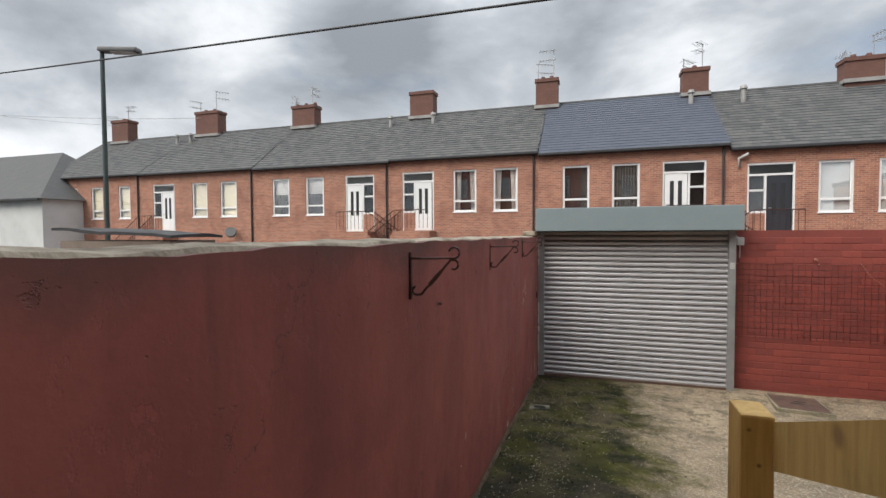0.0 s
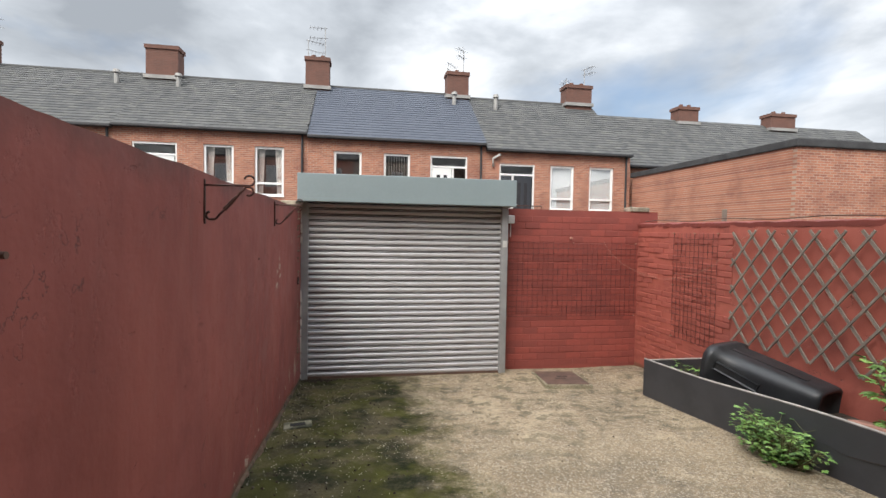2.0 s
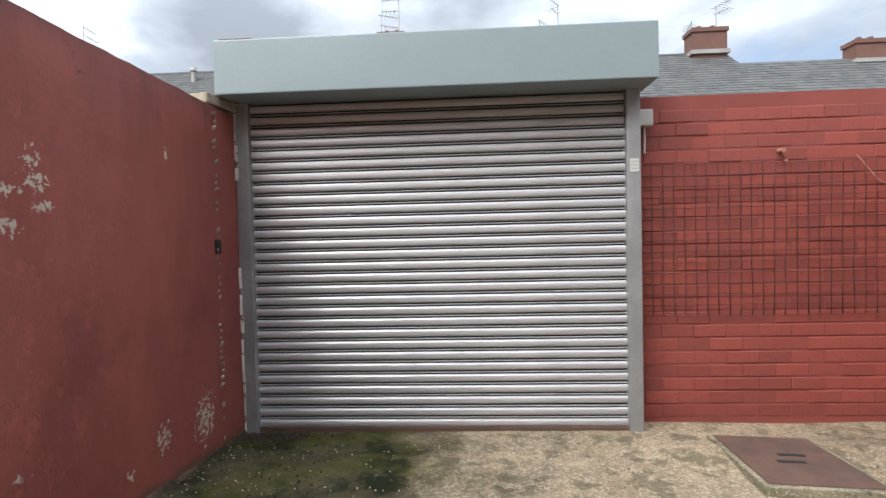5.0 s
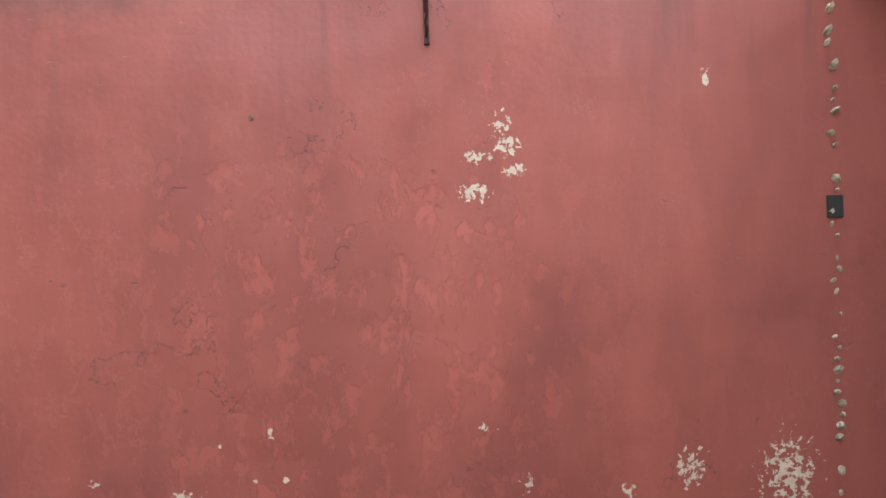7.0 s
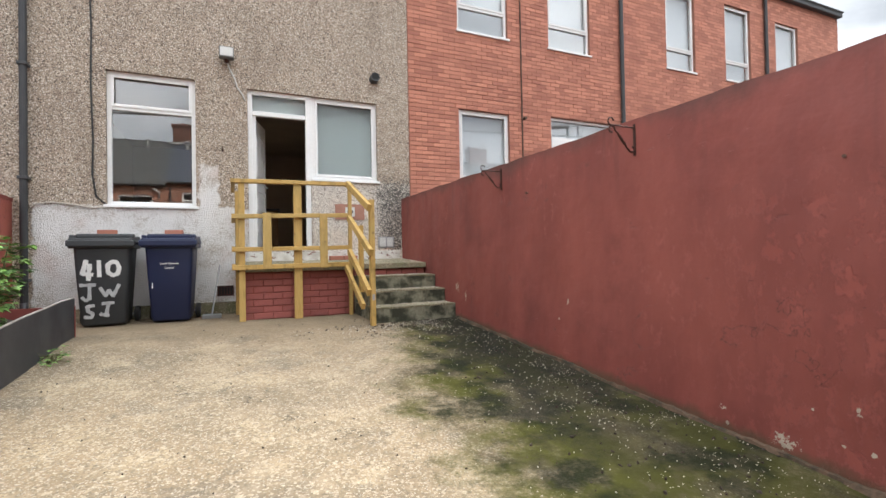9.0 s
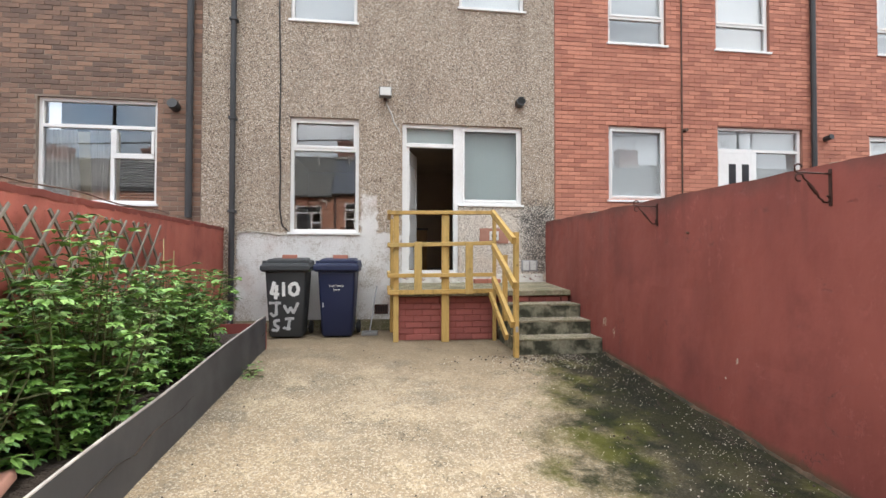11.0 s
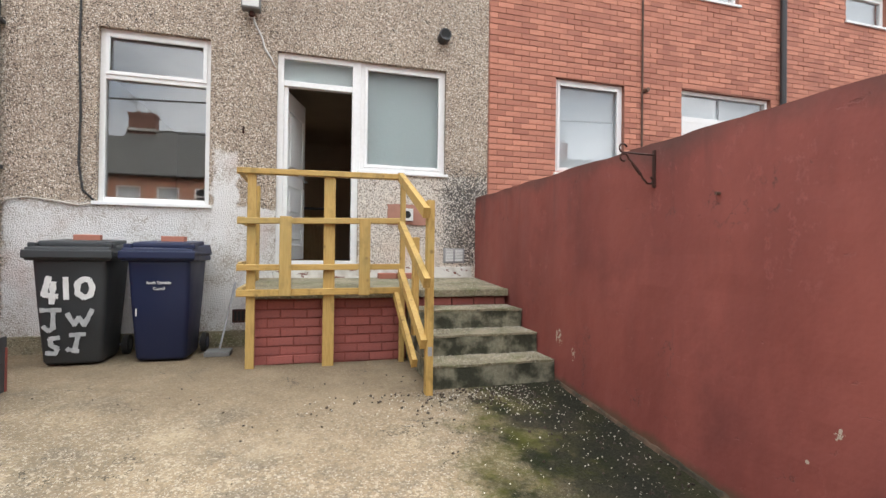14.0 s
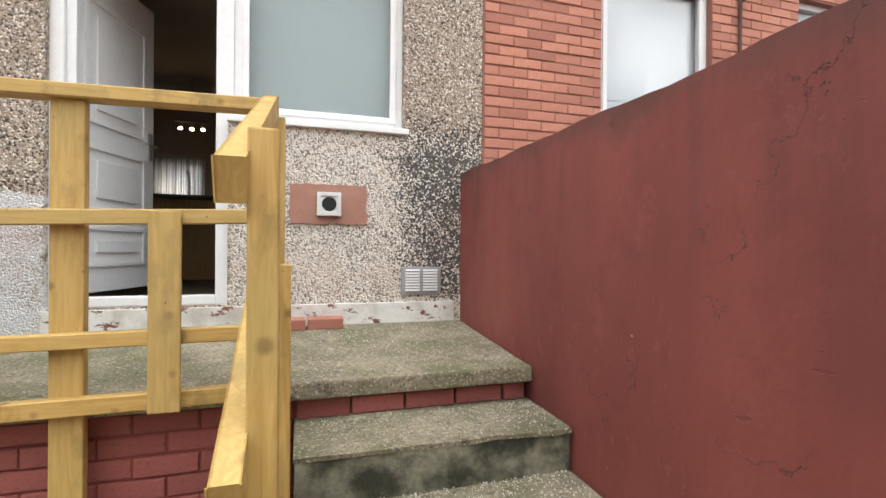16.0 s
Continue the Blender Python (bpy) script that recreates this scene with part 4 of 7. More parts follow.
# pale backing gives the top light a painted-in reflection
part("blind", box_bm(1.58, -0.16, 3.09, 2.355, -0.152, 3.33), REFLECTION_BACKING, door)
leaf = new("door_leaf")
leaf.parent = door
leaf.matrix_basis = pose(2.355, -0.12, 0.99, 0, 0, 73)
part("panel", box_bm(-0.78, -0.06, 0.0, 0.0, 0.0, 2.03, 0.006), UPVC, leaf)
for k, (z0, z1) in enumerate(((0.16, 0.42), (0.5, 0.92), (1.05, 1.82))):
    bm = bmesh.new()
    for s in (0.0, -0.06):
        o = 0.012 if s == 0.0 else -0.012
        yy = sorted((s, s + o))
        for a in ((-0.68, z0, -0.65, z1), (-0.13, z0, -0.1, z1), (-0.65, z0, -0.13, z0 + 0.03), (-0.65, z1 - 0.03, -0.13, z1)):
            box_into(bm, a[0], yy[0], a[1], a[2], yy[1], a[3], 0.004)
        box_into(bm, -0.58, yy[0], z0 + 0.09, -0.2, yy[1], z1 - 0.09, 0.005)
    part("moulding", bm, UPVC, leaf)
bm = rod_into(bmesh.new(), (-0.73, 0.0, 1.02), (-0.73, 0.05, 1.02), 0.01)
rod_into(bm, (-0.74, 0.05, 1.02), (-0.62, 0.05, 1.02), 0.009)
box_into(bm, -0.75, 0.0, 0.92, -0.71, 0.012, 1.12, 0.004)
rod_into(bm, (-0.73, -0.06, 1.02), (-0.73, -0.11, 1.02), 0.01)
rod_into(bm, (-0.74, -0.11, 1.02), (-0.62, -0.11, 1.02), 0.009)
part("door_handle", bm, VENT_GREY, leaf, "chrome lever handle")

# the dim kitchen behind the door, with a curtained window on its far side
RX0, RX1, RY0, RY1, RZ0, RZ1 = 0.1, 4.7, -5.0, -0.28, 0.93, 3.46
tagged(part("floor", box_bm(RX0, RY0, RZ0 - 0.2, RX1, RY1, RZ0), ROOM_FLOOR, None, "dark kitchen floor"), "", "floor", "", "structure")
tagged(part("ceiling", box_bm(RX0, RY0, RZ1, RX1, RY1, RZ1 + 0.15), ROOM, None, "dim kitchen ceiling"), "", "ceiling", "", "structure")
tagged(part("wall_kitchen_east", box_bm(RX1, RY0, RZ0, RX1 + 0.12, RY1, RZ1), ROOM, None, "plain kitchen side wall"), "", "wall", "", "structure")
tagged(part("wall_kitchen_west", box_bm(RX0 - 0.12, RY0, RZ0, RX0, RY1, RZ1), ROOM, None, "plain kitchen side wall"), "", "wall", "", "structure")
tagged(slab_with_holes("wall_kitchen_south", RX0 - 0.12, RX1 + 0.12, RZ0 - 0.2, RZ1 + 0.15, RY0 - 0.2, RY0, [(2.55, 3.15, 1.75, 2.55)], ROOM, None, "far kitchen wall with a small window"), "", "wall", "", "structure")
curtain = tagged(thing("net_curtain", 2.85, -4.93, 2.62, "white net curtain over the far kitchen window", "curtain"))
bm = bmesh.new()
prev = None
for i in range(41):
    x = -0.36 + 0.72 * i / 40
    d = 0.02 * math.sin(i * 1.7)
    pair = (bm.verts.new((x, d, 0)), bm.verts.new((x, d * 1.4, -0.95)))
    if prev:
        bm.faces.new((prev[0], pair[0], pair[1], prev[1]))
    prev = pair
bmesh.ops.solidify(bm, geom=bm.faces[:], thickness=0.003)
nn = Nodes("sheer_net", 0.9)
nn.out.inputs["Transmission Weight"].default_value = 0.6
part("fabric", bm, nn.done((0.85, 0.83, 0.8)), curtain)
part("rail", rod_into(bmesh.new(), (-0.42, 0, 0.02), (0.42, 0, 0.02), 0.012), VENT_GREY, curtain)


def base_unit(x, y, rz, group):
    u = thing("kitchen_unit", x, y, RZ0, "oak-fronted kitchen base unit against the wall", "cabinet", group, "", rz)
    part("body", box_bm(-0.3, 0, 0.0, 0.3, 0.56, 0.86), CABINET, u)
    d = part("cabinet_door", box_bm(-0.29, 0.56, 0.12, 0.29, 0.58, 0.85, 0.004), CABINET, u)
    part("handle", rod_into(bmesh.new(), (0.2, 0.605, 0.6), (0.2, 0.605, 0.75), 0.006), VENT_GREY, d)
    return u


for k in range(3):
    base_unit(3.3 + 0.61 * k - 1.2, -3.0, 0, "kitchen units")
top = thing("worktop", 2.7, -2.7, RZ0 + 0.86, "dark laminate worktop over the kitchen units", "worktop")
part("slab", box_bm(-0.93, -0.32, 0, 0.93, 0.3, 0.04, 0.006), WORKTOP, top)
tap = thing("kitchen_tap", 2.3, -2.9, RZ0 + 0.9, "chrome swan-neck kitchen tap", "tap")
tube("spout", [(0, 0, 0), (0, 0, 0.25), (0, 0.04, 0.31), (0, 0.1, 0.31), (0, 0.14, 0.26)], 0.011, VENT_GREY, tap)
spots = thing("ceiling_spotlight", 2.41, -3.6, RZ1 - 0.56, "lit ceiling spotlight bar in the kitchen", "lamp")
part("bar", box_bm(-0.2, -0.02, -0.03, 0.2, 0.02, 0.0, 0.004), VENT_GREY, spots)
part("drop_rod", rod_into(bmesh.new(), (0, 0, 0), (0, 0, 0.56), 0.008), VENT_GREY, spots)
for s in (-0.13, 0.0, 0.13):
    sh = part("lamp_head", rod_into(bmesh.new(), (s, 0.0, -0.05), (s, 0.03, -0.11), 0.016, 0.026), VENT_GREY, spots)
    part("bulb", rod_into(bmesh.new(), (s, 0.031, -0.112), (s, 0.034, -0.12), 0.021), BULB, sh)


# landing and steps
landing = tagged(new("landing"), "raised concrete landing at the back door", "landing", "", "structure")
bm = box_bm(0.01, 0.0, 0.645, 2.6, 1.09, 0.72, 0.012)
bmesh.ops.subdivide_edges(bm, edges=[e for e in bm.edges if e.calc_length() > 0.5], cuts=24, use_grid_fill=True)
for v in bm.verts:
    if v.co.z > 0.68:
        v.co.z += 0.065 * (1.09 - v.co.y) / 1.09 + 0.006 * noise.noise(v.co * 4)
    if v.co.y > 1.0:
        v.co += Vector((0, 0.012, 0.004)) * noise.noise(v.co * 7)
part("slab", bm, STEP, landing, "worn concrete slab")
part("core", box_bm(0.02, 0.0, -0.05, 2.56, 1.004, 0.645), JOINT_PAINTED, landing)
steps = tagged(new("steps"), "four damp mossy concrete steps beside the red wall", "steps", "", "structure")
for k, (yf, zt) in enumerate(((2.09, 0.18), (1.76, 0.36), (1.43, 0.54))):
    bm = box_bm(0.012, 1.0, zt - 0.18 if k else -0.1, 1.09, yf, zt - 0.004)
    bmesh.ops.subdivide_edges(bm, edges=bm.edges[:], cuts=10, use_grid_fill=True)
    for v in bm.verts:
        if v.co.y > 1.02:
            v.co += Vector((0, 1, 0)) * 0.008 * noise.noise(v.co * 6) + Vector((0, 0, 1)) * 0.006 * noise.noise(v.co * 5 + Vector((4, 4, 4)))
    part("riser", bm, RISER, steps)
    bm = box_bm(0.012, 1.0, zt - 0.004, 1.095, yf + 0.006, zt + 0.014)
    bmesh.ops.subdivide_edges(bm, edges=bm.edges[:], cuts=12, use_grid_fill=True)
    for v in bm.verts:
        if v.co.y > yf - 0.1:
            v.co += Vector((0, 1, -0.6)) * 0.012 * noise.noise(v.co * 7)
    part("tread", bm, STEP, steps)
plinth = tagged(part("plinth", box_bm(0.05, 0.0, 0.72, 2.44, 0.02, 0.92, 0.006), CHIPPED, None, "white painted plinth above the landing, chipped along its foot"), "", "plinth", "", "structure")
tagged(part("plinth", box_bm(2.62, 0.0, 0.0, 5.4, 0.025, 0.2, 0.01), STEP, None, "grey concrete plinth at the foot of the house"), "", "plinth", "", "structure")

# roller shutter
SY = 9.0
shutter = thing("roller_shutter", 1.42, SY, -0.56, "closed galvanised steel roller shutter with dirty slats", "roller shutter")
PITCH = 0.0815
SLAT_PROFILE = [(0.006, 0.0), (-0.003, 0.015), (-0.010, 0.12), (-0.0125, 0.32), (-0.011, 0.50), (-0.004, 0.63), (0.004, 0.665), (0.03, 0.67), (0.03, 0.77), (-0.002, 0.775), (-0.008, 0.805), (-0.008, 0.84), (-0.002, 0.87), (0.03, 0.875), (0.03, 0.995), (0.006, 1.0)]


def slat_mesh(x0, x1):
    """One rolled slat with its bead; grime and shade in the hooked joints are coloured near black."""
    bm = bmesh.new()
    prev = None
    for k, (p, z) in enumerate(SLAT_PROFILE):
        pair = [bm.verts.new((x0, p, z * PITCH)), bm.verts.new((x1, p, z * PITCH))]
        if prev:
            f = bm.faces.new((prev[0], prev[1], pair[1], pair[0]))
            # the deepest faces take the near-black joint colour
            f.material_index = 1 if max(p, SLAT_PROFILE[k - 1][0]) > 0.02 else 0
        prev = pair
    bm.normal_update()
    me = bpy.data.meshes.new("slat")
    bm.to_mesh(me)
    bm.free()
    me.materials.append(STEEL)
    me.materials.append(JOINT_GRIME_SHADE)
    return me


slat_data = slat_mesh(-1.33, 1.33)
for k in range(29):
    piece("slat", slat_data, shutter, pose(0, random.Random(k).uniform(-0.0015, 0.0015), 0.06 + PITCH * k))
part("bottom_rail", box_bm(-1.33, -0.02, 0.0, 1.33, 0.02, 0.062, 0.005), COVER, shutter)
part("guide_rail", box_bm(-1.42, -0.05, -0.02, -1.325, 0.05, 2.42, 0.006), RAIL_STEEL, shutter)
part("guide_rail", box_bm(1.325, -0.05, -0.02, 1.42, 0.05, 2.42, 0.006), RAIL_STEEL, shutter)
part("hood", box_bm(-1.44, -0.27, 2.405, 1.46, 0.25, 2.765, 0.008), HOOD, shutter, "grey coated steel housing")
# near-black sheet fills the whole opening and paints the dark behind it
part("lintel", box_bm(-1.44, 0.06, -0.1, 1.42, 0.2, 2.4), OPENING_SHADE, shutter)
tag = part("label_plate", box_bm(1.345, -0.054, 1.84, 1.405, -0.0505, 1.93), WHITE_PLASTIC, shutter)
for k in range(3):
    part("print_bar", box_bm(1.352, -0.056, 1.86 + 0.024 * k, 1.398, -0.0545, 1.864 + 0.024 * k), VENT_GREY, tag)
rng = random.Random(31)
zz = 0.05
while zz < 2.3:
    tall = rng.uniform(0.08, 0.4)
    if rng.random() < 0.8:
        part("sealant", box_bm(-1.424, -0.062, zz, -1.424 + rng.uniform(0.012, 0.026), -0.05, zz + tall, 0.004), CHIPPED, shutter, "broken white sealant along the guide")
    zz += tall + rng.uniform(0.0, 0.05)
sens = thing("junction_box", 2.93, BACK_Y, 1.68, "small white plastic junction box on the wall beside the shutter", "junction box")
part("case", box_bm(-0.05, -0.07, -0.06, 0.05, -0.008, 0.06, 0.01), WHITE_PLASTIC, sens)
part("conduit", rod_into(bmesh.new(), (0.0, -0.03, -0.25), (0.0, -0.03, -0.06), 0.008), WHITE_PLASTIC, sens)
tagged(part("pillar", box_bm(-0.24, 9.06, -0.9, -0.0, 9.5, 1.75), RED, None, "painted wall end beside the shutter"), "", "wall", "", "structure")


# ---- neighbouring houses ----
def roof_slab(name, x0, x1, ya, za, yb, zb, thick, material, parent, label=""):
    """A sloping roof plane laid in lapped courses from the eaves (ya, za) to the ridge (yb, zb)."""
    run = math.hypot(yb - ya, zb - za)
    courses = max(2, int(run / 0.24))
    uy, uz = (yb - ya) / run, (zb - za) / run
    ny, nz = -uz * (1 if yb > ya else -1), abs(uy)
    verts, faces = [], []
    rng = random.Random(int(abs(x0) * 10) + 5)
    for c in range(courses):
        s0, s1 = run * c / courses, run * (c + 1) / courses + 0.03
        x = x0 - (0.16 if c % 2 else 0)
        while x < x1:
            w = 0.32 + rng.uniform(-0.015, 0.015)
            a, b = max(x, x0) + 0.003, min(x + w, x1) - 0.003
            x += w
            if b - a < 0.05:
                continue
            lift0, lift1 = thick + 0.016 + rng.uniform(0, 0.006), thick
            k = len(verts)
            for xx in (a, b):
                for s, l in ((s0, lift0), (s1, lift1), (s0, 0.0)):
                    verts.append((xx, ya + uy * s + ny * l, za + uz * s + nz * l))
            faces += [(k, k + 3, k + 4, k + 1), (k + 2, k + 5, k + 3, k)]
    me = bpy.data.meshes.new(name)
    me.from_pydata(verts, [], faces)
    bm = bmesh.new()
    bm.from_mesh(me)
    bmesh.ops.recalc_face_normals(bm, faces=bm.faces)
    for f in bm.faces:
        if f.normal.z < 0 and abs(f.normal.z) > 0.3:
            f.normal_flip()
    bm.to_mesh(me)
    bm.free()
    me.materials.append(material)
    ob = new(name, me)
    ob.parent = parent
    if label:
        tagged(ob, label)
    bm = bmesh.new()
    pts = [(x, ya + uy * s - ny * 0.02, za + uz * s - nz * 0.02) for x in (x0, x1) for s in (0, run)]
    v = [bm.verts.new(p) for p in pts] + [bm.verts.new((p[0], p[1] - ny * 0.1, p[2] - nz * 0.1)) for p in pts]
    for f in ((0, 1, 3, 2), (4, 6, 7, 5), (0, 2, 6, 4), (1, 5, 7, 3), (0, 4, 5, 1), (2, 3, 7, 6)):
        bm.faces.new([v[i] for i in f])
    bmesh.ops.recalc_face_normals(bm, faces=bm.faces)
    part("roof_deck", bm, FELT, parent)
    return ob


def chimney(parent, x, y, z0, z1, w, d, pots=2):
    c = part("chimney", box_bm(x - w / 2, y - d / 2, z0 - 1.2, x + w / 2, y + d / 2, z1 - 0.22), CHIMNEY_BRICK, parent)
    bm = box_bm(x - w / 2 - 0.05, y - d / 2 - 0.05, z1 - 0.22, x + w / 2 + 0.05, y + d / 2 + 0.05, z1 - 0.05)
    part("chimney_cap", bm, CHIMNEY_BRICK, c)
    part("flashing", box_bm(x - w / 2 - 0.08, y - d / 2 - 0.1, z0 - 0.22, x + w / 2 + 0.08, y + d / 2 + 0.1, z0 - 0.06), FLASHING, c)
    for k in range(pots):
        px = x + (k - (pots - 1) / 2) * w * 0.4
        part("chimney_pot", rod_into(bmesh.new(), (px, y, z1 - 0.06), (px, y, z1 + 0.14), 0.12, 0.1, 12), CHIMNEY_BRICK, c)
    return c


def aerial(x, y, z, h, turn=0.0):
    a = thing("aerial", x, y, z, "thin metal television aerial on a chimney", "aerial", "aerials", "", turn)
    part("mast", rod_into(bmesh.new(), (0, 0, -0.5), (0, 0, h), 0.022, None, 6), VENT_GREY, a)
    for zz, n in ((h * 0.92, 5), (h * 0.6, 4)):
        bm = rod_into(bmesh.new(), (-0.75, 0, zz), (0.1, 0, zz + 0.08), 0.016, None, 5)
        for i in range(n):
            xx = -0.7 + 0.17 * i
            rod_into(bm, (xx, -0.24, zz), (xx, 0.24, zz), 0.009, None, 4)
        part("antenna_boom", bm, VENT_GREY, a)
    return a


TY = 22.3


def dress(parent, x0, x1, z0, z1, kind):
    """What hangs inside a far window: drawn-back curtains, a half-drawn blind or vertical strips."""
    if kind == "blind":
        part("blind", box_bm(x0, 0.19, z0 + (z1 - z0) * 0.58, x1, 0.2, z1), VENT_GREY, parent)
    elif kind == "strips":
        for k in range(9):
            x = x0 + (x1 - x0) * (k + 0.5) / 9
            strip = part("strip", box_bm(-0.04, -0.003, z0, 0.04, 0.003, z1), LAMP_GREY, parent)
            strip.matrix_basis = pose(x, 0.2, 0, 0, 0, 55)
    else:
        for s, e in ((x0, 1), (x1, -1)):
            bm = bmesh.new()
            prev = None
            for i in range(13):
                x = s + e * 0.3 * i / 12
                y = 0.2 + 0.02 * math.sin(i * 2.1)
                pair = (bm.verts.new((x, y, z1)), bm.verts.new((s + (x - s) * 0.75, y, z0)))
                if prev:
                    bm.faces.new((prev[0], pair[0], pair[1], prev[1]))
                prev = pair
            bmesh.ops.solidify(bm, geom=bm.faces[:], thickness=0.003)
            part("curtain", bm, NET, parent)


def terraced_house(x0, x1, eaves, door_x, door_side, wins, dz, behind, roof_mat, label, door_mat):
    h = thing("terraced_house", x0, TY, -0.6, label, "house", "terrace across the lane")
    lx = lambda x: x - x0
    z = lambda v: v + 0.6
    holes = [(lx(a), lx(b), z(2.75 + dz), z(4.7 + dz)) for a, b in wins] + [(lx(door_x), lx(door_x + 1.6), z(1.9 + dz), z(4.7 + dz))]
    slab_with_holes("wall", 0.0, x1 - x0 - 0.004, -0.3, z(eaves), 0.0, 0.3, holes, FAR_BRICK, h)
    for (a, b), bh in zip(wins, behind):
        w_ = window("window", lx(a), lx(b), z(2.75 + dz), z(4.7 + dz), 0.0, -1, h, (z(3.25 + dz),), (), (), True, behind=None if isinstance(bh, str) else bh, w=0.085, inset=0.04)
        if isinstance(bh, str):
            dress(w_, lx(a) + 0.06, lx(b) - 0.06, z(2.8 + dz), z(4.64 + dz), bh)
        part("lintel", box_bm(lx(a) - 0.05, -0.012, z(4.7 + dz), lx(b) + 0.05, 0.0, z(4.9 + dz)), FAR_BRICK, h)
    d0 = lx(door_x)
    leaf0 = d0 + (0.62 if door_side > 0 else 0.06)
    side0, side1 = (d0 + 0.06, d0 + 0.62) if door_side > 0 else (d0 + 0.98, d0 + 1.54)
    unit = new("door")
    unit.parent = h
    bm = bmesh.new()
    for a in ((d0, 1.9, d0 + 0.07, 4.7), (d0 + 1.53, 1.9, d0 + 1.6, 4.7), (d0 + 0.07, 4.2, d0 + 1.53, 4.28), (d0 + 0.07, 4.62, d0 + 1.53, 4.7)):
        box_into(bm, a[0], 0.03, z(a[1] + dz), a[2], 0.12, z(a[3] + dz), 0.008)
    m = side1 if door_side > 0 else side0
    box_into(bm, m - 0.04, 0.03, z(1.9 + dz), m + 0.04, 0.12, z(4.2 + dz), 0.008)
    box_into(bm, side0, 0.03, z(2.75 + dz), side1, 0.12, z(2.84 + dz), 0.008)
    box_into(bm, side0, 0.03, z(3.6 + dz), side1, 0.12, z(3.68 + dz), 0.008)
    part("door_frame", bm, UPVC, unit)
    part("pane", box_bm(d0 + 0.07, 0.07, z(4.28 + dz), d0 + 1.53, 0.076, z(4.62 + dz)), GLASS_OBSCURE, unit)
    part("pane", box_bm(side0, 0.07, z(2.84 + dz), side1, 0.076, z(4.2 + dz)), GLASS, unit)
    part("panel", box_bm(side0, 0.02, z(1.9 + dz), side1, 0.2, z(2.75 + dz)), FAR_BRICK, unit)
    lf = part("door_leaf", box_bm(leaf0 + 0.03, 0.05, z(1.9 + dz), leaf0 + 0.86, 0.1, z(4.2 + dz), 0.008), door_mat, unit)
    for px in (0.22, 0.52):
        # solid near-black panes paint the unlit inside
        part("door_pane", box_bm(leaf0 + px, 0.044, z(2.7 + dz), leaf0 + px + 0.15, 0.05, z(3.9 + dz)), ROOM_SHADE, lf)
    part("handle", rod_into(bmesh.new(), (leaf0 + 0.1, 0.02, z(2.95 + dz)), (leaf0 + 0.22, 0.02, z(2.95 + dz)), 0.015), VENT_GREY, lf)
    # one near-black sheet paints the shade of the rooms behind the windows
    part("room", box_bm(0.3, 0.55, z(1.7), x1 - x0 - 0.3, 0.6, z(eaves)), ROOM_SHADE, h)
    roof_slab("roof", 0.0, x1 - x0 - 0.004, -0.22, z(eaves) - 0.02, 4.1, z(8.42 if eaves > 5.1 else 8.3), 0.03, roof_mat, h)
    bm = bmesh.new()
    v = [bm.verts.new(p) for p in ((0, 4.1, z(8.36)), (x1 - x0, 4.1, z(8.36)), (x1 - x0, 8.6, z(5.0)), (0, 8.6, z(5.0)))]
    bm.faces.new(v)
    bmesh.ops.solidify(bm, geom=bm.faces[:], thickness=0.12)
    part("rear_roof", bm, FELT, h)
    part("ridge", rod_into(bmesh.new(), (0, 4.1, z(8.42 if eaves > 5.1 else 8.3)), (x1 - x0, 4.1, z(8.42 if eaves > 5.1 else 8.3)), 0.1, None, 8), SLATE_OLD, h)
    part("gutter", box_bm(0.0, -0.3, z(eaves) - 0.09, x1 - x0 - 0.01, -0.18, z(eaves) + 0.02, 0.02), GUTTER_BLACK, h)
    part("downpipe", rod_into(bmesh.new(), (x1 - x0 - 0.22, -0.06, 0.0), (x1 - x0 - 0.22, -0.06, z(eaves) - 0.05), 0.045, None, 8), GUTTER_BLACK, h)
    part("rear_wall", box_bm(0.05, 8.3, -0.3, x1 - x0 - 0.05, 8.5, z(5.0)), FAR_BRICK, h)
    # the flight up to the back door
    dirn = -1 if door_side < 0 else 1
    part("door_step", box_bm(d0 - 0.1, -0.95, -0.2, d0 + 1.7, -0.004, z(1.88 + dz)), FAR_BRICK, h)
    rail = new("stair_rail")
    rail.parent = h
    xe = d0 + (-1.9 if dirn > 0 else 1.7 + 1.8)
    xs_ = d0 + (-0.05 if dirn > 0 else 1.65)
    zt, zl = z(2.85 + dz), z(1.5 + dz)
    for yy in (-0.92, -0.1):
        rod = rod_into(bmesh.new(), (xs_, yy, zt), (xe, yy, zl), 0.022, None, 6)
        rod_into(rod, (xs_, yy, zt - 0.85), (xe, yy, zl - 0.85), 0.016, None, 6)
        part("handrail", rod, DARK_METAL, rail)
        for i in range(12):
            f = i / 11
            part("baluster", rod_into(bmesh.new(), (xs_ + (xe - xs_) * f, yy, zt + (zl - zt) * f - 0.86), (xs_ + (xe - xs_) * f, yy, zt + (zl - zt) * f), 0.011, None, 4), DARK_METAL, rail)
    gate = rod_into(bmesh.new(), (d0 + 0.0, -0.92, zt), (d0 + 1.6, -0.92, zt), 0.02, None, 6)
    for i in range(9):
        rod_into(gate, (d0 + 0.2 * i, -0.92, zt - 0.85), (d0 + 0.2 * i, -0.92, zt), 0.011, None, 4)
    part("rail_front", gate, DARK_METAL, rail)
    st = bmesh.new()
    for i in range(10):
        xa = xs_ + (xe - xs_) * i / 10
        xb = xs_ + (xe - xs_) * (i + 1) / 10
        box_into(st, min(xa, xb), -0.95, -0.3, max(xa, xb), -0.01, max(0.0, z(1.88 + dz) - 0.19 * (i + 1)))
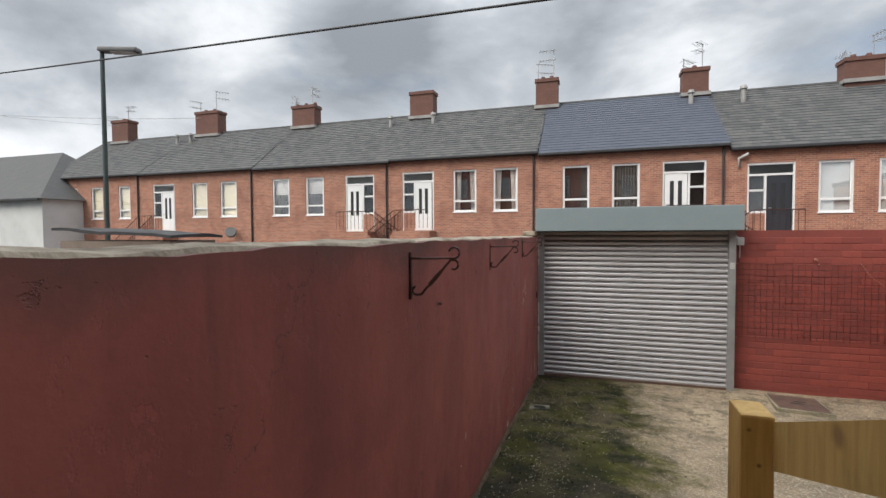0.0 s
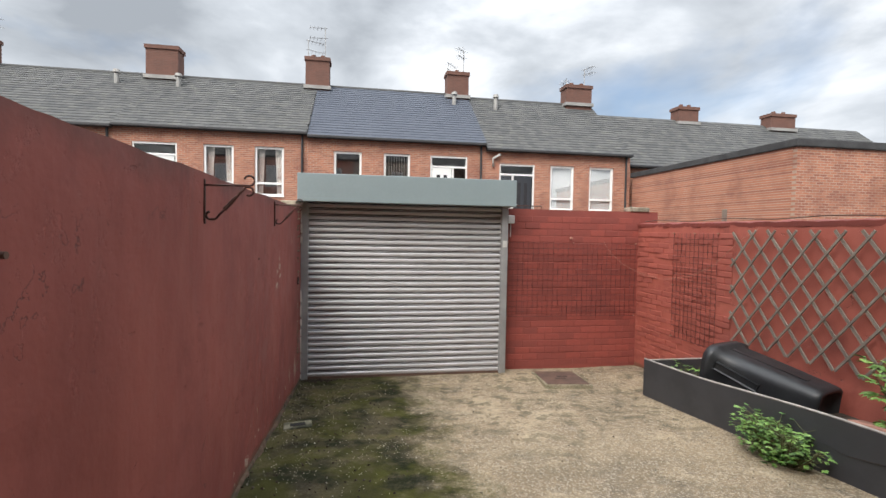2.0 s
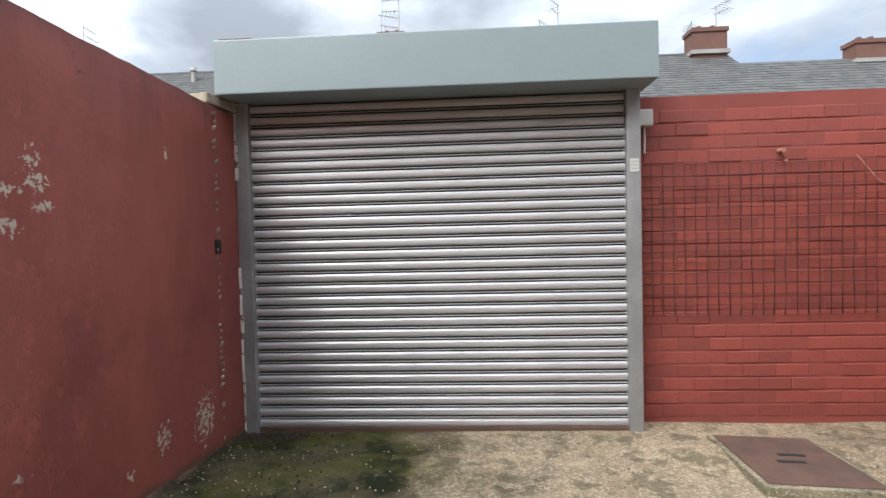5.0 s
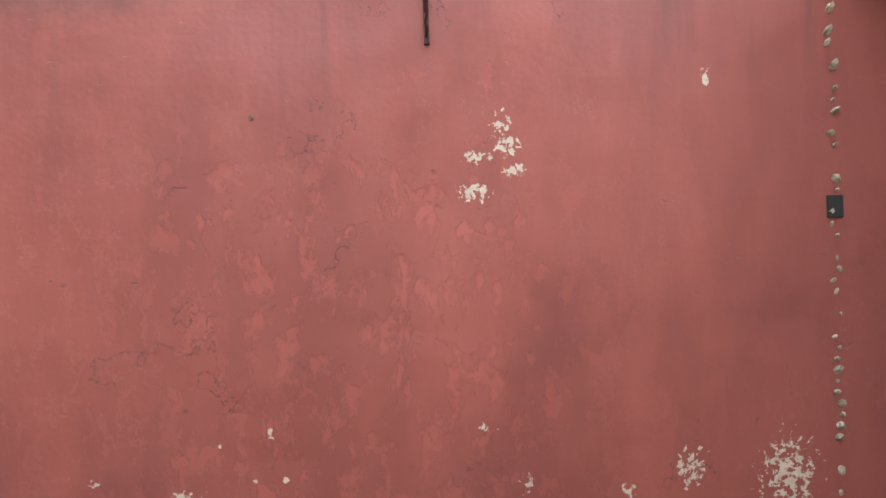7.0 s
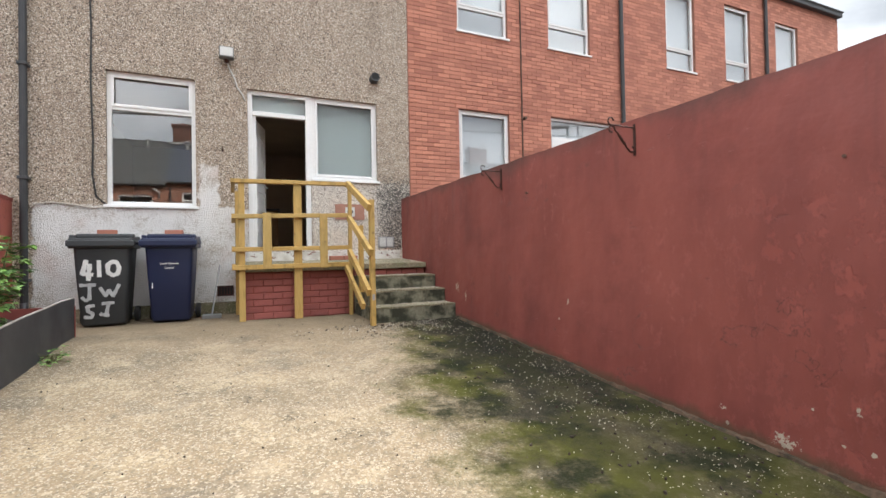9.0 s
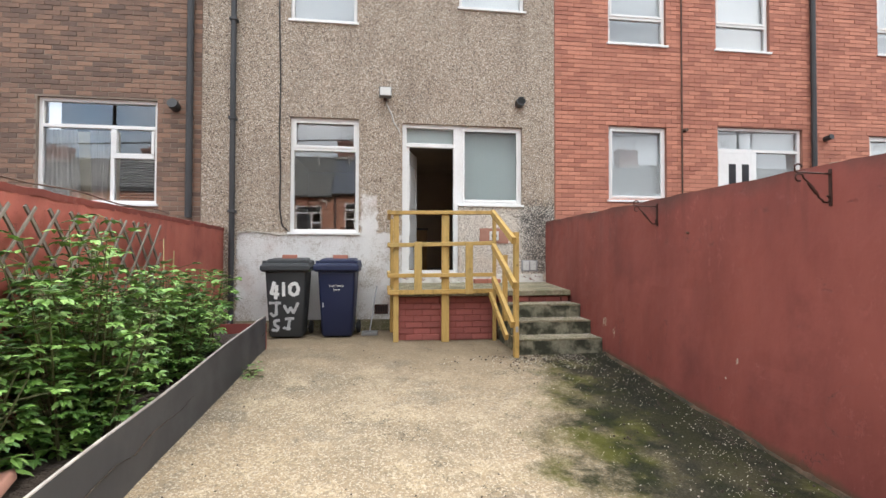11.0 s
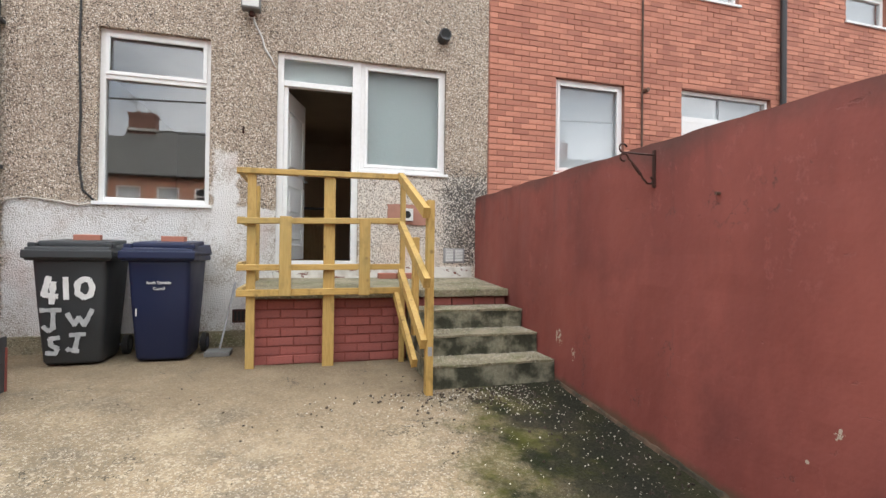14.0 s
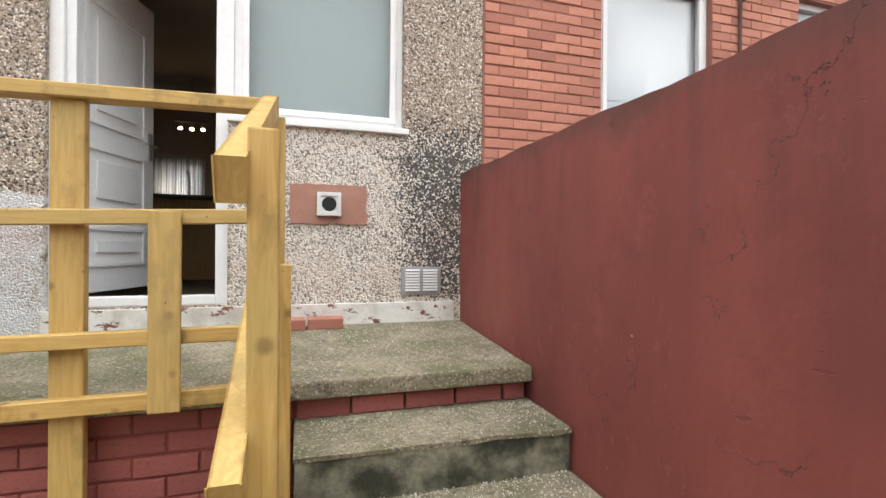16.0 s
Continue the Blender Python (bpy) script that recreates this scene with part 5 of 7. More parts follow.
    part("stair", st, FAR_BRICK, h)
    return h


WHITE_DOOR = UPVC
terraced_house(-32.8, -24.6, 5.36, -31.5, 1, ((-28.68, -27.72), (-26.43, -25.5)), 0.0, (CREAM, CREAM), SLATE_OLD, "red brick terraced house at the end of the row, slate roof", WHITE_DOOR)
terraced_house(-24.6, -16.5, 5.33, -23.7, 1, ((-20.82, -19.75), (-18.84, -17.74)), 0.0, (CREAM, CREAM), SLATE_OLD, "red brick terraced house with cream blinds in its windows", WHITE_DOOR)
terraced_house(-16.5, -8.55, 5.28, -11.05, -1, ((-15.41, -14.36), (-13.36, -12.29)), 0.0, ("blind", "blind"), SLATE_OLD, "red brick terraced house with a white door and dark windows", WHITE_DOOR)
terraced_house(-8.55, -1.45, 5.34, -7.95, 1, ((-5.39, -4.28), (-3.49, -2.38)), 0.03, ("curtain", "curtain"), SLATE_OLD, "red brick terraced house with curtained windows and old slates", WHITE_DOOR)
terraced_house(-1.45, 5.95, 5.24, 3.55, -1, ((-0.42, 0.69), (1.6, 2.69)), -0.02, (None, "strips"), SLATE_NEW, "red brick terraced house with a new blue-grey slate roof", WHITE_DOOR)
terraced_house(5.95, 12.7, 5.05, 6.57, 1, ((8.9, 10.0), (10.74, 11.89)), -0.24, (DIM_BLIND, DIM_BLIND), SLATE_OLD, "red brick terraced house with a black door and white blinds", DOOR_DARK)
end = thing("terraced_house", 12.75, TY + 0.5, -0.6, "further brick house of the row, mostly its slate roof", "house", "terrace across the lane")
part("wall", box_bm(0, 0, -0.3, 17, 0.3, 5.3), FAR_BRICK, end)
roof_slab("roof", 0, 17, -0.25, 5.25, 3.6, 8.45, 0.03, SLATE_OLD, end)
part("gutter", box_bm(0, -0.32, 5.2, 17, -0.2, 5.3, 0.02), GUTTER_BLACK, end)
part("rear_wall", box_bm(0, 3.6, -0.3, 17, 3.9, 8.4), FAR_BRICK, end)
chimney(end, 5.6, 3.6, 8.4, 9.2, 1.2, 0.7)
chimney(end, 11.4, 3.4, 8.3, 9.1, 1.6, 0.7)
by_x = {}
for o in scene.objects:
    if o.name.startswith("terraced_house"):
        by_x[round(o.matrix_basis.translation.x, 2)] = o
for x, hx, w, top, pots, mast in ((-30.8, -32.8, 1.5, 9.85, 1, 0.9), (-23.2, -24.6, 1.8, 9.85, 2, 1.3), (-15.9, -16.5, 1.55, 9.6, 3, 1.1), (-8.28, -8.55, 1.35, 9.72, 0, 0), (-1.45, -1.45, 1.1, 9.72, 2, 1.5), (5.38, -1.45, 1.1, 9.52, 1, 1.1), (11.85, 5.95, 1.4, 9.3, 2, 0.9)):
    h = by_x[hx]
    chimney(h, x - hx, 4.0, 8.98, top + 0.6, w, 0.75, pots)
    if mast:
        aerial(x + w * 0.3, TY + 3.95, top, mast, 20 + x * 7)
        if abs(x) > 5 or x < -1:
            aerial(x - w * 0.42, TY + 3.95, top - 0.5, mast * 0.9, 200 + x * 5)
for x, hx in ((-25.1, -32.8), (-24.0, -24.6), (-9.9, -16.5), (-7.4, -8.55), (5.1, -1.45), (7.2, 5.95)):
    h = by_x[hx]
    lx = max(0.3, x - hx)
    fl = part("flue_vent", rod_into(bmesh.new(), (lx, 3.1, 7.9), (lx, 3.1, 8.75), 0.1, None, 10), FLASHING, h)
    part("cowl", rod_into(bmesh.new(), (lx, 3.1, 8.76), (lx, 3.1, 8.9), 0.16, 0.12, 10), FLASHING, fl)
dish = part("satellite_dish", rod_into(bmesh.new(), (6.7, -0.32, 2.5), (6.78, -0.42, 2.53), 0.3, 0.26, 16), LAMP_GREY, by_x[-24.6])
part("arm", rod_into(bmesh.new(), (6.7, 0.0, 2.45), (6.72, -0.33, 2.5), 0.02, None, 6), LAMP_GREY, by_x[-24.6])
wp = tube("waste_pipe", [(0.33, -0.06, 4.9), (0.3, -0.09, 5.25), (0.6, -0.2, 5.42)], 0.05, WHITE_PLASTIC, by_x[5.95])

# brick outbuilding beyond the right-hand wall
shed = thing("brick_garage", 12.8, 14.0, -0.6, "flat-roofed red brick outbuilding with a dark felt edge", "garage")
part("wall", box_bm(0, 0, 0, 3.2, 8.2, 4.65), FAR_BRICK, shed)
part("side_wall", box_bm(-0.02, 0.12, 0, -0.002, 8.2, 4.65), FAR_BRICK, shed)
part("roof_edge", box_bm(-0.08, -0.08, 4.65, 3.3, 8.3, 4.87, 0.03), FELT, shed, "dark weathered felt edge")
low = thing("outbuilding", 16.1, 13.5, -0.6, "low outbuilding with a dark sheet roof", "outbuilding")
part("wall", box_bm(0, 0, 0, 6, 5, 3.6), FAR_BRICK, low)
part("roof", box_bm(-0.1, -0.1, 3.6, 6.1, 5.1, 4.2, 0.02), FELT, low)
white = thing("pale_building", -50, 20, -0.6, "white rendered building with a hipped slate roof", "house")
part("wall", box_bm(0, 0, 0, 20.6, 8, 4.5), PALE_WALL, white)
bm = bmesh.new()
v = [bm.verts.new(p) for p in ((-0.3, -0.3, 4.5), (20.9, -0.3, 4.5), (20.9, 8.3, 4.5), (-0.3, 8.3, 4.5), (4, 4, 8.0), (16.4, 4, 8.0))]
for f in ((0, 1, 5, 4), (1, 2, 5), (2, 3, 4, 5), (3, 0, 4), (3, 2, 1, 0)):
    bm.faces.new([v[i] for i in f])
part("roof", bm, SLATE_OLD, white)
part("gutter", box_bm(-0.3, -0.42, 4.38, 20.9, -0.3, 4.52, 0.02), GUTTER_BLACK, white)
shack = thing("felt_roofed_shed", -8.3, 8.6, -0.6, "neighbour's low shed with a sagging dark felt roof", "shed")
part("wall", box_bm(-1.5, -0.5, 0, 1.5, 0.6, 2.3), JOINT_BROWN, shack)
bm = box_bm(-1.6, -0.6, 2.3, 1.6, 0.7, 2.36)
bmesh.ops.subdivide_edges(bm, edges=bm.edges[:], cuts=6, use_grid_fill=True)
for v in bm.verts:
    v.co.z += 0.14 - 0.05 * v.co.x + 0.05 * noise.noise(v.co * 2)
part("roof", bm, FELT, shack)

lamp = thing("street_lamp", -13.65, 12.0, -0.65, "tall dark green street lamp with a grey flat head", "street lamp")
part("column", rod_into(bmesh.new(), (0, 0, 1.3), (0, 0, 8.1), 0.075, 0.06, 12), POST_GREEN, lamp)
part("base", rod_into(bmesh.new(), (0, 0, 0), (0, 0, 1.3), 0.1, 0.1, 12), POST_GREEN, lamp)
hd = part("lamp_head", box_bm(-0.28, -0.16, 8.1, 0.95, 0.16, 8.24, 0.05), LAMP_GREY, lamp)
hd.matrix_basis = pose(0, 0, 0, 0, 1.5, 17)
part("lens", box_bm(0.1, -0.12, 8.075, 0.85, 0.12, 8.098, 0.01), WHITE_PLASTIC, hd)
cab = thing("overhead_cable", -30, 13.56, 8.3, "black telephone cable slung over the yards", "cable")
tube("wire", sag((0, 0, 0), (44, -6.74, -3.96), 0.05, 40), 0.022, CABLE_DARK, cab)
for k, (a, b) in enumerate((((-44, 18, 11.0), (-30.5, 26, 9.4)), ((-44, 17, 10.0), (-23.4, 26, 9.4)))):
    c = thing("overhead_cable", *a, "thin telephone cable running to a chimney", "cable")
    tube("wire", sag((0, 0, 0), Vector(b) - Vector(a), 0.4), 0.012, VENT_GREY, c)

# ---- houses on either side of the yard ----
RW = [(-2.22, -1.14, 2.2, 3.5), (-4.9, -3.2, 1.5, 3.56), (-2.22, -1.14, 4.95, 6.85), (-4.25, -3.18, 4.95, 6.85), (-7.47, -6.51, 5.05, 6.9), (-9.55, -8.57, 5.05, 6.95), (-7.4, -6.3, 2.2, 3.5), (-11.6, -10.6, 5.05, 6.9)]
nb = thing("neighbouring_house", -0.16, 0.0, -0.6, "red brick house next door with white plastic windows", "house")
wall = slab_with_holes("wall", -13.4, 0.0, -0.2, 8.2, -0.28, -0.006, [(a + 0.16, b + 0.16, c + 0.6, d + 0.6) for a, b, c, d in RW], JOINT_RED, nb)
RWL = [(a + 0.16, b + 0.16, c + 0.6, d + 0.6) for a, b, c, d in RW]
brick_run(wall, Matrix.Translation((-13.4, -0.006, 0)), 13.39, 2.0, 8.15, (BRICK_RED, BRICK_RED_STUFF),
          [(a + 13.4, b + 13.4, c, d) for a, b, c, d in RWL],
          lambda u, z: u > 10.9 and 2.35 < z < 4.6, gap=0.0025)
# white boards behind these panes imitate the sky mirrored in them
for i, (a, b, c, d) in enumerate(RWL):
    if i == 1:
        w_ = window("window", a, b, c, d, 0.0, 1, nb, (3.75,), (a + 0.95,), ((1, 0),), False, 3.72, behind=SKY_BACKING)
        lf = part("door_leaf", box_bm(a + 0.9, -0.09, c + 0.05, b - 0.06, -0.05, 3.72, 0.006), UPVC, w_)
        for px in (0.2, 0.46):
            # near-black plates with the inside's shade as their colour
            part("door_pane", box_bm(a + 0.9 + px - 0.05, -0.05, c + 0.9, a + 0.9 + px + 0.09, -0.046, 3.5), ROOM_SHADE, lf)
    else:
        window("window", a, b, c, d, 0.0, 1, nb, (c + 0.48,) if c > 4 else (), (), ((0, 0),) if c < 4 else ((0, 1),), True, behind=SKY_BACKING)
part("gutter", box_bm(-13.4, 0.0, 8.1, 0.0, 0.14, 8.22, 0.02), GUTTER_BLACK, nb)
roof_slab("roof", -13.4, 0.0, 0.15, 8.2, -4.2, 11.2, 0.03, SLATE_OLD, nb)
chimney(nb, -9.5, -3.6, 10.8, 12.2, 1.2, 0.7)
for x in (-4.92,):
    part("downpipe", rod_into(bmesh.new(), (x, 0.06, 0), (x, 0.06, 8.15), 0.045, None, 10), GUTTER_BLACK, nb)
part("downpipe", rod_into(bmesh.new(), (-9.95, 0.06, 0), (-9.95, 0.06, 8.15), 0.045, None, 10), GUTTER_BLACK, nb)
part("conduit", rod_into(bmesh.new(), (-2.34, 0.02, 2.0), (-2.34, 0.02, 8.1), 0.014, None, 8), COVER, nb, "rust-coloured thin pipe")
part("overflow", rod_into(bmesh.new(), (-2.38, 0.0, 4.05), (-2.38, 0.1, 4.05), 0.03), COVER, nb)
part("flue", rod_into(bmesh.new(), (-5.2, 0.0, 4.0), (-5.2, 0.14, 4.02), 0.05), GUTTER_BLACK, nb)
own_roof = thing("house_roof", 0, 0, 0, "slate roof of the rendered house with black gutter", "roof", "", "structure")
roof_slab("roof", -0.155, 5.54, 0.15, 7.6, -4.2, 10.6, 0.03, SLATE_OLD, own_roof)
part("gutter", box_bm(-0.15, 0.0, 7.5, 5.54, 0.14, 7.62, 0.02), GUTTER_BLACK, own_roof)
tagged(part("wall_upper_floor", box_bm(-0.1, -4.6, 3.7, 5.5, -4.4, 10.5), ROOM, None, "inner wall closing the upper floor"), "", "wall", "", "structure")

LW = [(6.19, 7.88, 2.0, 3.6)]
nl = thing("neighbouring_house", 5.54, 0.0, -0.6, "sooty brown brick house next door with a curtained window", "house")
LWL = [(a - 5.54, b - 5.54, c + 0.6, d + 0.6) for a, b, c, d in LW]
wall = slab_with_holes("wall", 0.004, 6.0, -0.2, 8.2, -0.28, -0.006, LWL, JOINT_BROWN, nl)
brick_run(wall, Matrix.Translation((0.004, -0.006, 0)), 5.99, 1.6, 8.1, (BRICK_BROWN, BRICK_BROWN_STUFF),
          LWL,
          lambda u, z: u < 2.6 and 2.0 < z < 5.0)
a, b, c, d = LWL[0]
w_ = window("window", a, b, c, d, 0.0, 1, nl, (3.78,), (a + 0.66,), (), True, 3.755, UPVC)
bm = bmesh.new()
for q in ((a + 0.06, c + 0.75, a + 0.1, 3.74), (a + 0.6, c + 0.75, a + 0.63, 3.74), (a + 0.06, c + 0.7, a + 0.63, c + 0.78)):
    box_into(bm, q[0], -0.12, q[1], q[2], -0.045, q[3], 0.005)
part("casement", bm, UPVC, w_)
blind = new("venetian_blind")
blind.parent = w_
for k in range(13):
    part("slat", box_bm(a + 0.07, -0.2, c + 0.08 + 0.05 * k, a + 0.62, -0.17, c + 0.085 + 0.05 * k), VENT_GREY, blind)
bm = bmesh.new()
for s0, s1 in ((a + 0.72, a + 1.02), (a + 1.2, b - 0.04)):
    prev = None
    for i in range(25):
        x = s0 + (s1 - s0) * i / 24
        y = -0.15 + 0.016 * math.sin(i * 1.9)
        pair = (bm.verts.new((x, y, 3.74)), bm.verts.new((x + 0.1 * (1 if s0 < a + 1.1 else -1) * (0.6 - i / 24), y * 1.02, c + 0.06)))
        if prev:
            bm.faces.new((prev[0], pair[0], pair[1], prev[1]))
        prev = pair
bmesh.ops.solidify(bm, geom=bm.faces[:], thickness=0.003)
part("curtain", bm, NET, w_, "sheer grey-white curtain")
part("back_board", box_bm(a + 0.7, -0.36, c, b, -0.33, 3.76), CREAM, w_)
# near-black sheet for the shade deeper in the room
part("dim_room", box_bm(a, -0.6, c - 0.1, b, -0.56, d + 0.1), ROOM_SHADE, w_)
part("gutter", box_bm(0, 0.0, 8.1, 6.0, 0.14, 8.22, 0.02), GUTTER_BLACK, nl)
roof_slab("roof", 0.0, 6.0, 0.15, 8.2, -4.2, 11.2, 0.03, SLATE_OLD, nl)
part("downpipe", rod_into(bmesh.new(), (0.16, 0.06, 2.4), (0.16, 0.06, 8.15), 0.05, None, 10), GUTTER_BLACK, nl)
part("flue", rod_into(bmesh.new(), (0.38, 0.0, 4.1), (0.38, 0.15, 4.13), 0.075, None, 14), GUTTER_BLACK, nl)
tagged(part("party_strip", box_bm(5.46, 0.0, 1.7, 5.535, 0.012, 7.5), DASH, None, "narrow rendered strip between the two houses"), "", "trim", "", "structure")

# closing walls of the yards on either side, out of the walk
tagged(part("wall_lane", box_bm(-14, 9.3, -0.9, -0.26, 9.5, 1.2), JOINT_PAINTED, None, "plain lane wall of the next yards"), "", "wall", "", "structure")
tagged(part("wall_lane", box_bm(5.32, 9.2, -0.9, 14, 9.4, 1.2), JOINT_PAINTED, None, "plain lane wall of the next yards"), "", "wall", "", "structure")


# ---- things in the yard ----
# timber rail round the landing and down the steps
rail = thing("timber_railing", 1.9, 1.13, 0.0, "new yellow softwood railing round the landing and steps", "railing")


def timber_part(name, a, b, w, h, mat=None, label=""):
    off = Vector((1.9, 1.13, 0.0))
    return part(name, beam_into(bmesh.new(), Vector(a) - off, Vector(b) - off, w, h), mat or WOOD, rail, label)


def post(x, y, z0, z1, w=0.075, d=0.075):
    off = Vector((1.9, 1.13, 0.0))
    return part("post", box_bm(x - w / 2 - off.x, y - d / 2 - off.y, z0, x + w / 2 - off.x, y + d / 2 - off.y, z1, 0.005), WOOD, rail)


post(2.555, 1.125, 0.0, 1.80, 0.075, 0.045)
post(1.865, 1.125, 0.0, 1.80, 0.105, 0.045)
post(1.16, 1.125, 0.0, 1.80, 0.05, 0.045)
post(1.142, 2.165, -0.02, 1.5, 0.055, 0.085)
post(1.13, 1.6, 0.36, 1.23, 0.055, 0.075)
post(2.60, 0.22, 0.0, 1.80, 0.05, 0.085)
post(2.60, 0.7, 0.62, 1.38, 0.05, 0.075)
timber_part("top_rail", (1.18, 1.135, 1.835), (2.68, 1.135, 1.815), 0.085, 0.05, WOOD_X)
for z0, z1 in ((1.40, 1.36), (0.955, 0.94), (0.725, 0.71)):
    timber_part("rail", (1.19, 1.17, z0), (2.67, 1.17, z1), 0.045, 0.055 if z0 > 0.8 else 0.062, WOOD_X)
for x in (2.255, 1.54):
    post(x, 1.2165, 0.685, 1.41, 0.105, 0.022)
for y0, y1, z in ((0.14, 1.1, 1.825), (0.16, 1.1, 0.955), (0.16, 1.1, 0.72)):
    timber_part("side_rail", (2.65, y0, z), (2.65, y1, z), 0.045, 0.06, WOOD_X)
timber_part("side_rail", (2.65, 0.16, 1.375), (2.65, 1.1, 1.375), 0.045, 0.055, WOOD_X)
timber_part("handrail", (1.19, 1.15, 1.835), (1.19, 2.25, 1.395), 0.05, 0.075)
timber_part("stair_rail", (1.19, 1.2, 1.36), (1.19, 2.29, 0.865), 0.05, 0.075)
timber_part("stair_rail", (1.19, 1.2, 0.9), (1.19, 2.2, 0.39), 0.05, 0.075)
timber_part("stair_rail", (1.235, 1.2, 0.68), (1.235, 2.08, 0.22), 0.04, 0.07)
off = Vector((1.9, 1.13, 0.0))
br = part("bracket_plate", box_bm(-0.775, 1.0765, 0.3, -0.742, 1.0815, 0.37, 0.002), VENT_GREY, rail, "small metal bracket")

# loose bricks
bm = box_bm(-0.107, -0.05, 0, 0.107, 0.05, 0.065, 0.006)
loose = part("brick", bm, BRICK_RED, None)
tagged(loose, "loose red brick lying flat", "brick", "loose bricks")
loose.matrix_basis = pose(1.15, 0.1, 0.78, -3, 0, 4)
copy_thing(loose, pose(0.92, 0.09, 0.78, -3, 0, -3))
copy_thing(loose, pose(4.13, 0.35, 1.165, -3, 0, 8))
copy_thing(loose, pose(3.38, 0.34, 1.165, 0, 0, -6))


def letters(text, size, m, material, parent, bold=0.0):
    """Painted writing as a thin mesh."""
    cu = bpy.data.curves.new("writing", "FONT")
    cu.body, cu.size, cu.align_x, cu.offset, cu.extrude = text, size, "CENTER", bold, 0.001
    cu.resolution_u = 3
    ob = bpy.data.objects.new("writing", cu)
    me = bpy.data.meshes.new_from_object(ob)
    bpy.data.objects.remove(ob)
    me.materials.append(material)
    w = new("writing", me)
    w.parent = parent
    w.matrix_basis = m
    return w


def wheelie_bin(x, y, z, mat, label, rz=0.0):
    """A two-wheeled bin: tapered ribbed body, rim, lid with handle bar, wheels on an axle."""
    b = thing("wheelie_bin", x, y, z, label, "bin", "bins by the house wall", "", rz)
    bm = bmesh.new()
    rings = []
    for zz, hw, yf, yb in ((0.02, 0.225, 0.24, -0.21), (0.05, 0.24, 0.255, -0.23), (0.55, 0.27, 0.315, -0.27), (0.93, 0.29, 0.35, -0.3), (0.99, 0.295, 0.355, -0.3)):
        r = 0.05
        ring = []
        for cx, cy, a0 in ((hw - r, yf - r, 0), (-hw + r, yf - r, 90), (-hw + r, yb + r, 180), (hw - r, yb + r, 270)):
            for k in range(4):
                a = radians(a0 + 30 * k)
                ring.append(bm.verts.new((cx + r * math.cos(a), cy + r * math.sin(a), zz)))
        rings.append(ring)
    for a, c in zip(rings, rings[1:]):
        for k in range(16):
            bm.faces.new((a[k], a[(k + 1) % 16], c[(k + 1) % 16], c[k]))
    bm.faces.new(rings[0][::-1])
    bm.faces.new(rings[-1])
    body = part("body", bm, mat, b, "", True)
    part("rim", box_bm(-0.335, -0.31, 0.965, 0.335, 0.385, 1.02, 0.015), mat, b)
    bm = box_bm(-0.345, -0.33, 1.02, 0.345, 0.4, 1.085, 0.02)
    for v in bm.verts:
        if v.co.z > 1.06:
            v.co.x *= 0.95
            v.co.z += 0.05 * (0.4 - v.co.y) / 0.73
    lid = part("lid", bm, mat, b)
    bm = box_bm(-0.275, -0.27, 1.08, 0.275, 0.29, 1.14, 0.02)
    for v in bm.verts:
        v.co.z += 0.03 * (0.3 - v.co.y) / 0.6
    part("lid_panel", bm, mat, lid)
    for s in (-1, 1):
        part("lid_lug", box_bm(s * 0.3 - 0.03, 0.22, 1.08, s * 0.3 + 0.03, 0.34, 1.125, 0.012), mat, lid)
    part("lid_lip", box_bm(-0.35, 0.375, 0.985, 0.35, 0.41, 1.06, 0.012), mat, lid)
    part("handle_bar", rod_into(bmesh.new(), (-0.3, -0.36, 1.03), (0.3, -0.36, 1.03), 0.018), mat, b)
    part("axle", rod_into(bmesh.new(), (-0.29, -0.24, 0.1), (0.29, -0.24, 0.1), 0.012), VENT_GREY, b)
    for s in (-1, 1):
        w = part("wheel", rod_into(bmesh.new(), (s * 0.275, -0.24, 0.1), (s * 0.325, -0.24, 0.1), 0.1, None, 20), TYRE, b)
        part("hub", rod_into(bmesh.new(), (s * 0.26, -0.24, 0.1), (s * 0.33, -0.24, 0.1), 0.055, None, 14), mat, w)
    return b, body


bin_a, body = wheelie_bin(4.12, 0.42, 0.02, BIN_BLACK, "dark grey wheelie bin with white hand-painted house number", 1.5)
face = lambda px, pz: Matrix.Translation((px, 0.3545 - (0.93 - pz) * 0.088 + 0.003, pz)) @ pose(0, 0, 0, 90 + 4.6, 0, 180)


def brushed(strokes, width, material, parent, seed):
    """Hand-brushed strokes on the sloping front of the bin: across (to a viewer's right) and up."""
    rng = random.Random(seed)
    bm = bmesh.new()
    lift = 0.0
    for line_ in strokes:
        for (u0, v0), (u1, v1) in zip(line_, line_[1:]):
            lift += 0.00025
            d = Vector((u1 - u0, v1 - v0))
            n = max(2, int(d.length / 0.018))
            side = Vector((-d.y, d.x)).normalized()
            rows = []
            for i in range(n + 1):
                p = Vector((u0, v0)) + d * (-0.1 + 1.2 * i / n)
                w = width * rng.uniform(0.4, 0.56)
                rows.append([bm.verts.new((-q.x, 0.3545 - (0.93 - q.y) * 0.088 + 0.0035 + lift, q.y)) for q in (p + side * w, p - side * w)])
            for a, b in zip(rows, rows[1:]):
                bm.faces.new((a[0], a[1], b[1], b[0]))
    bmesh.ops.recalc_face_normals(bm, faces=bm.faces)
    for f in bm.faces:
        if f.normal.y < 0:
            f.normal_flip()
    return part("writing", bm, material, parent)


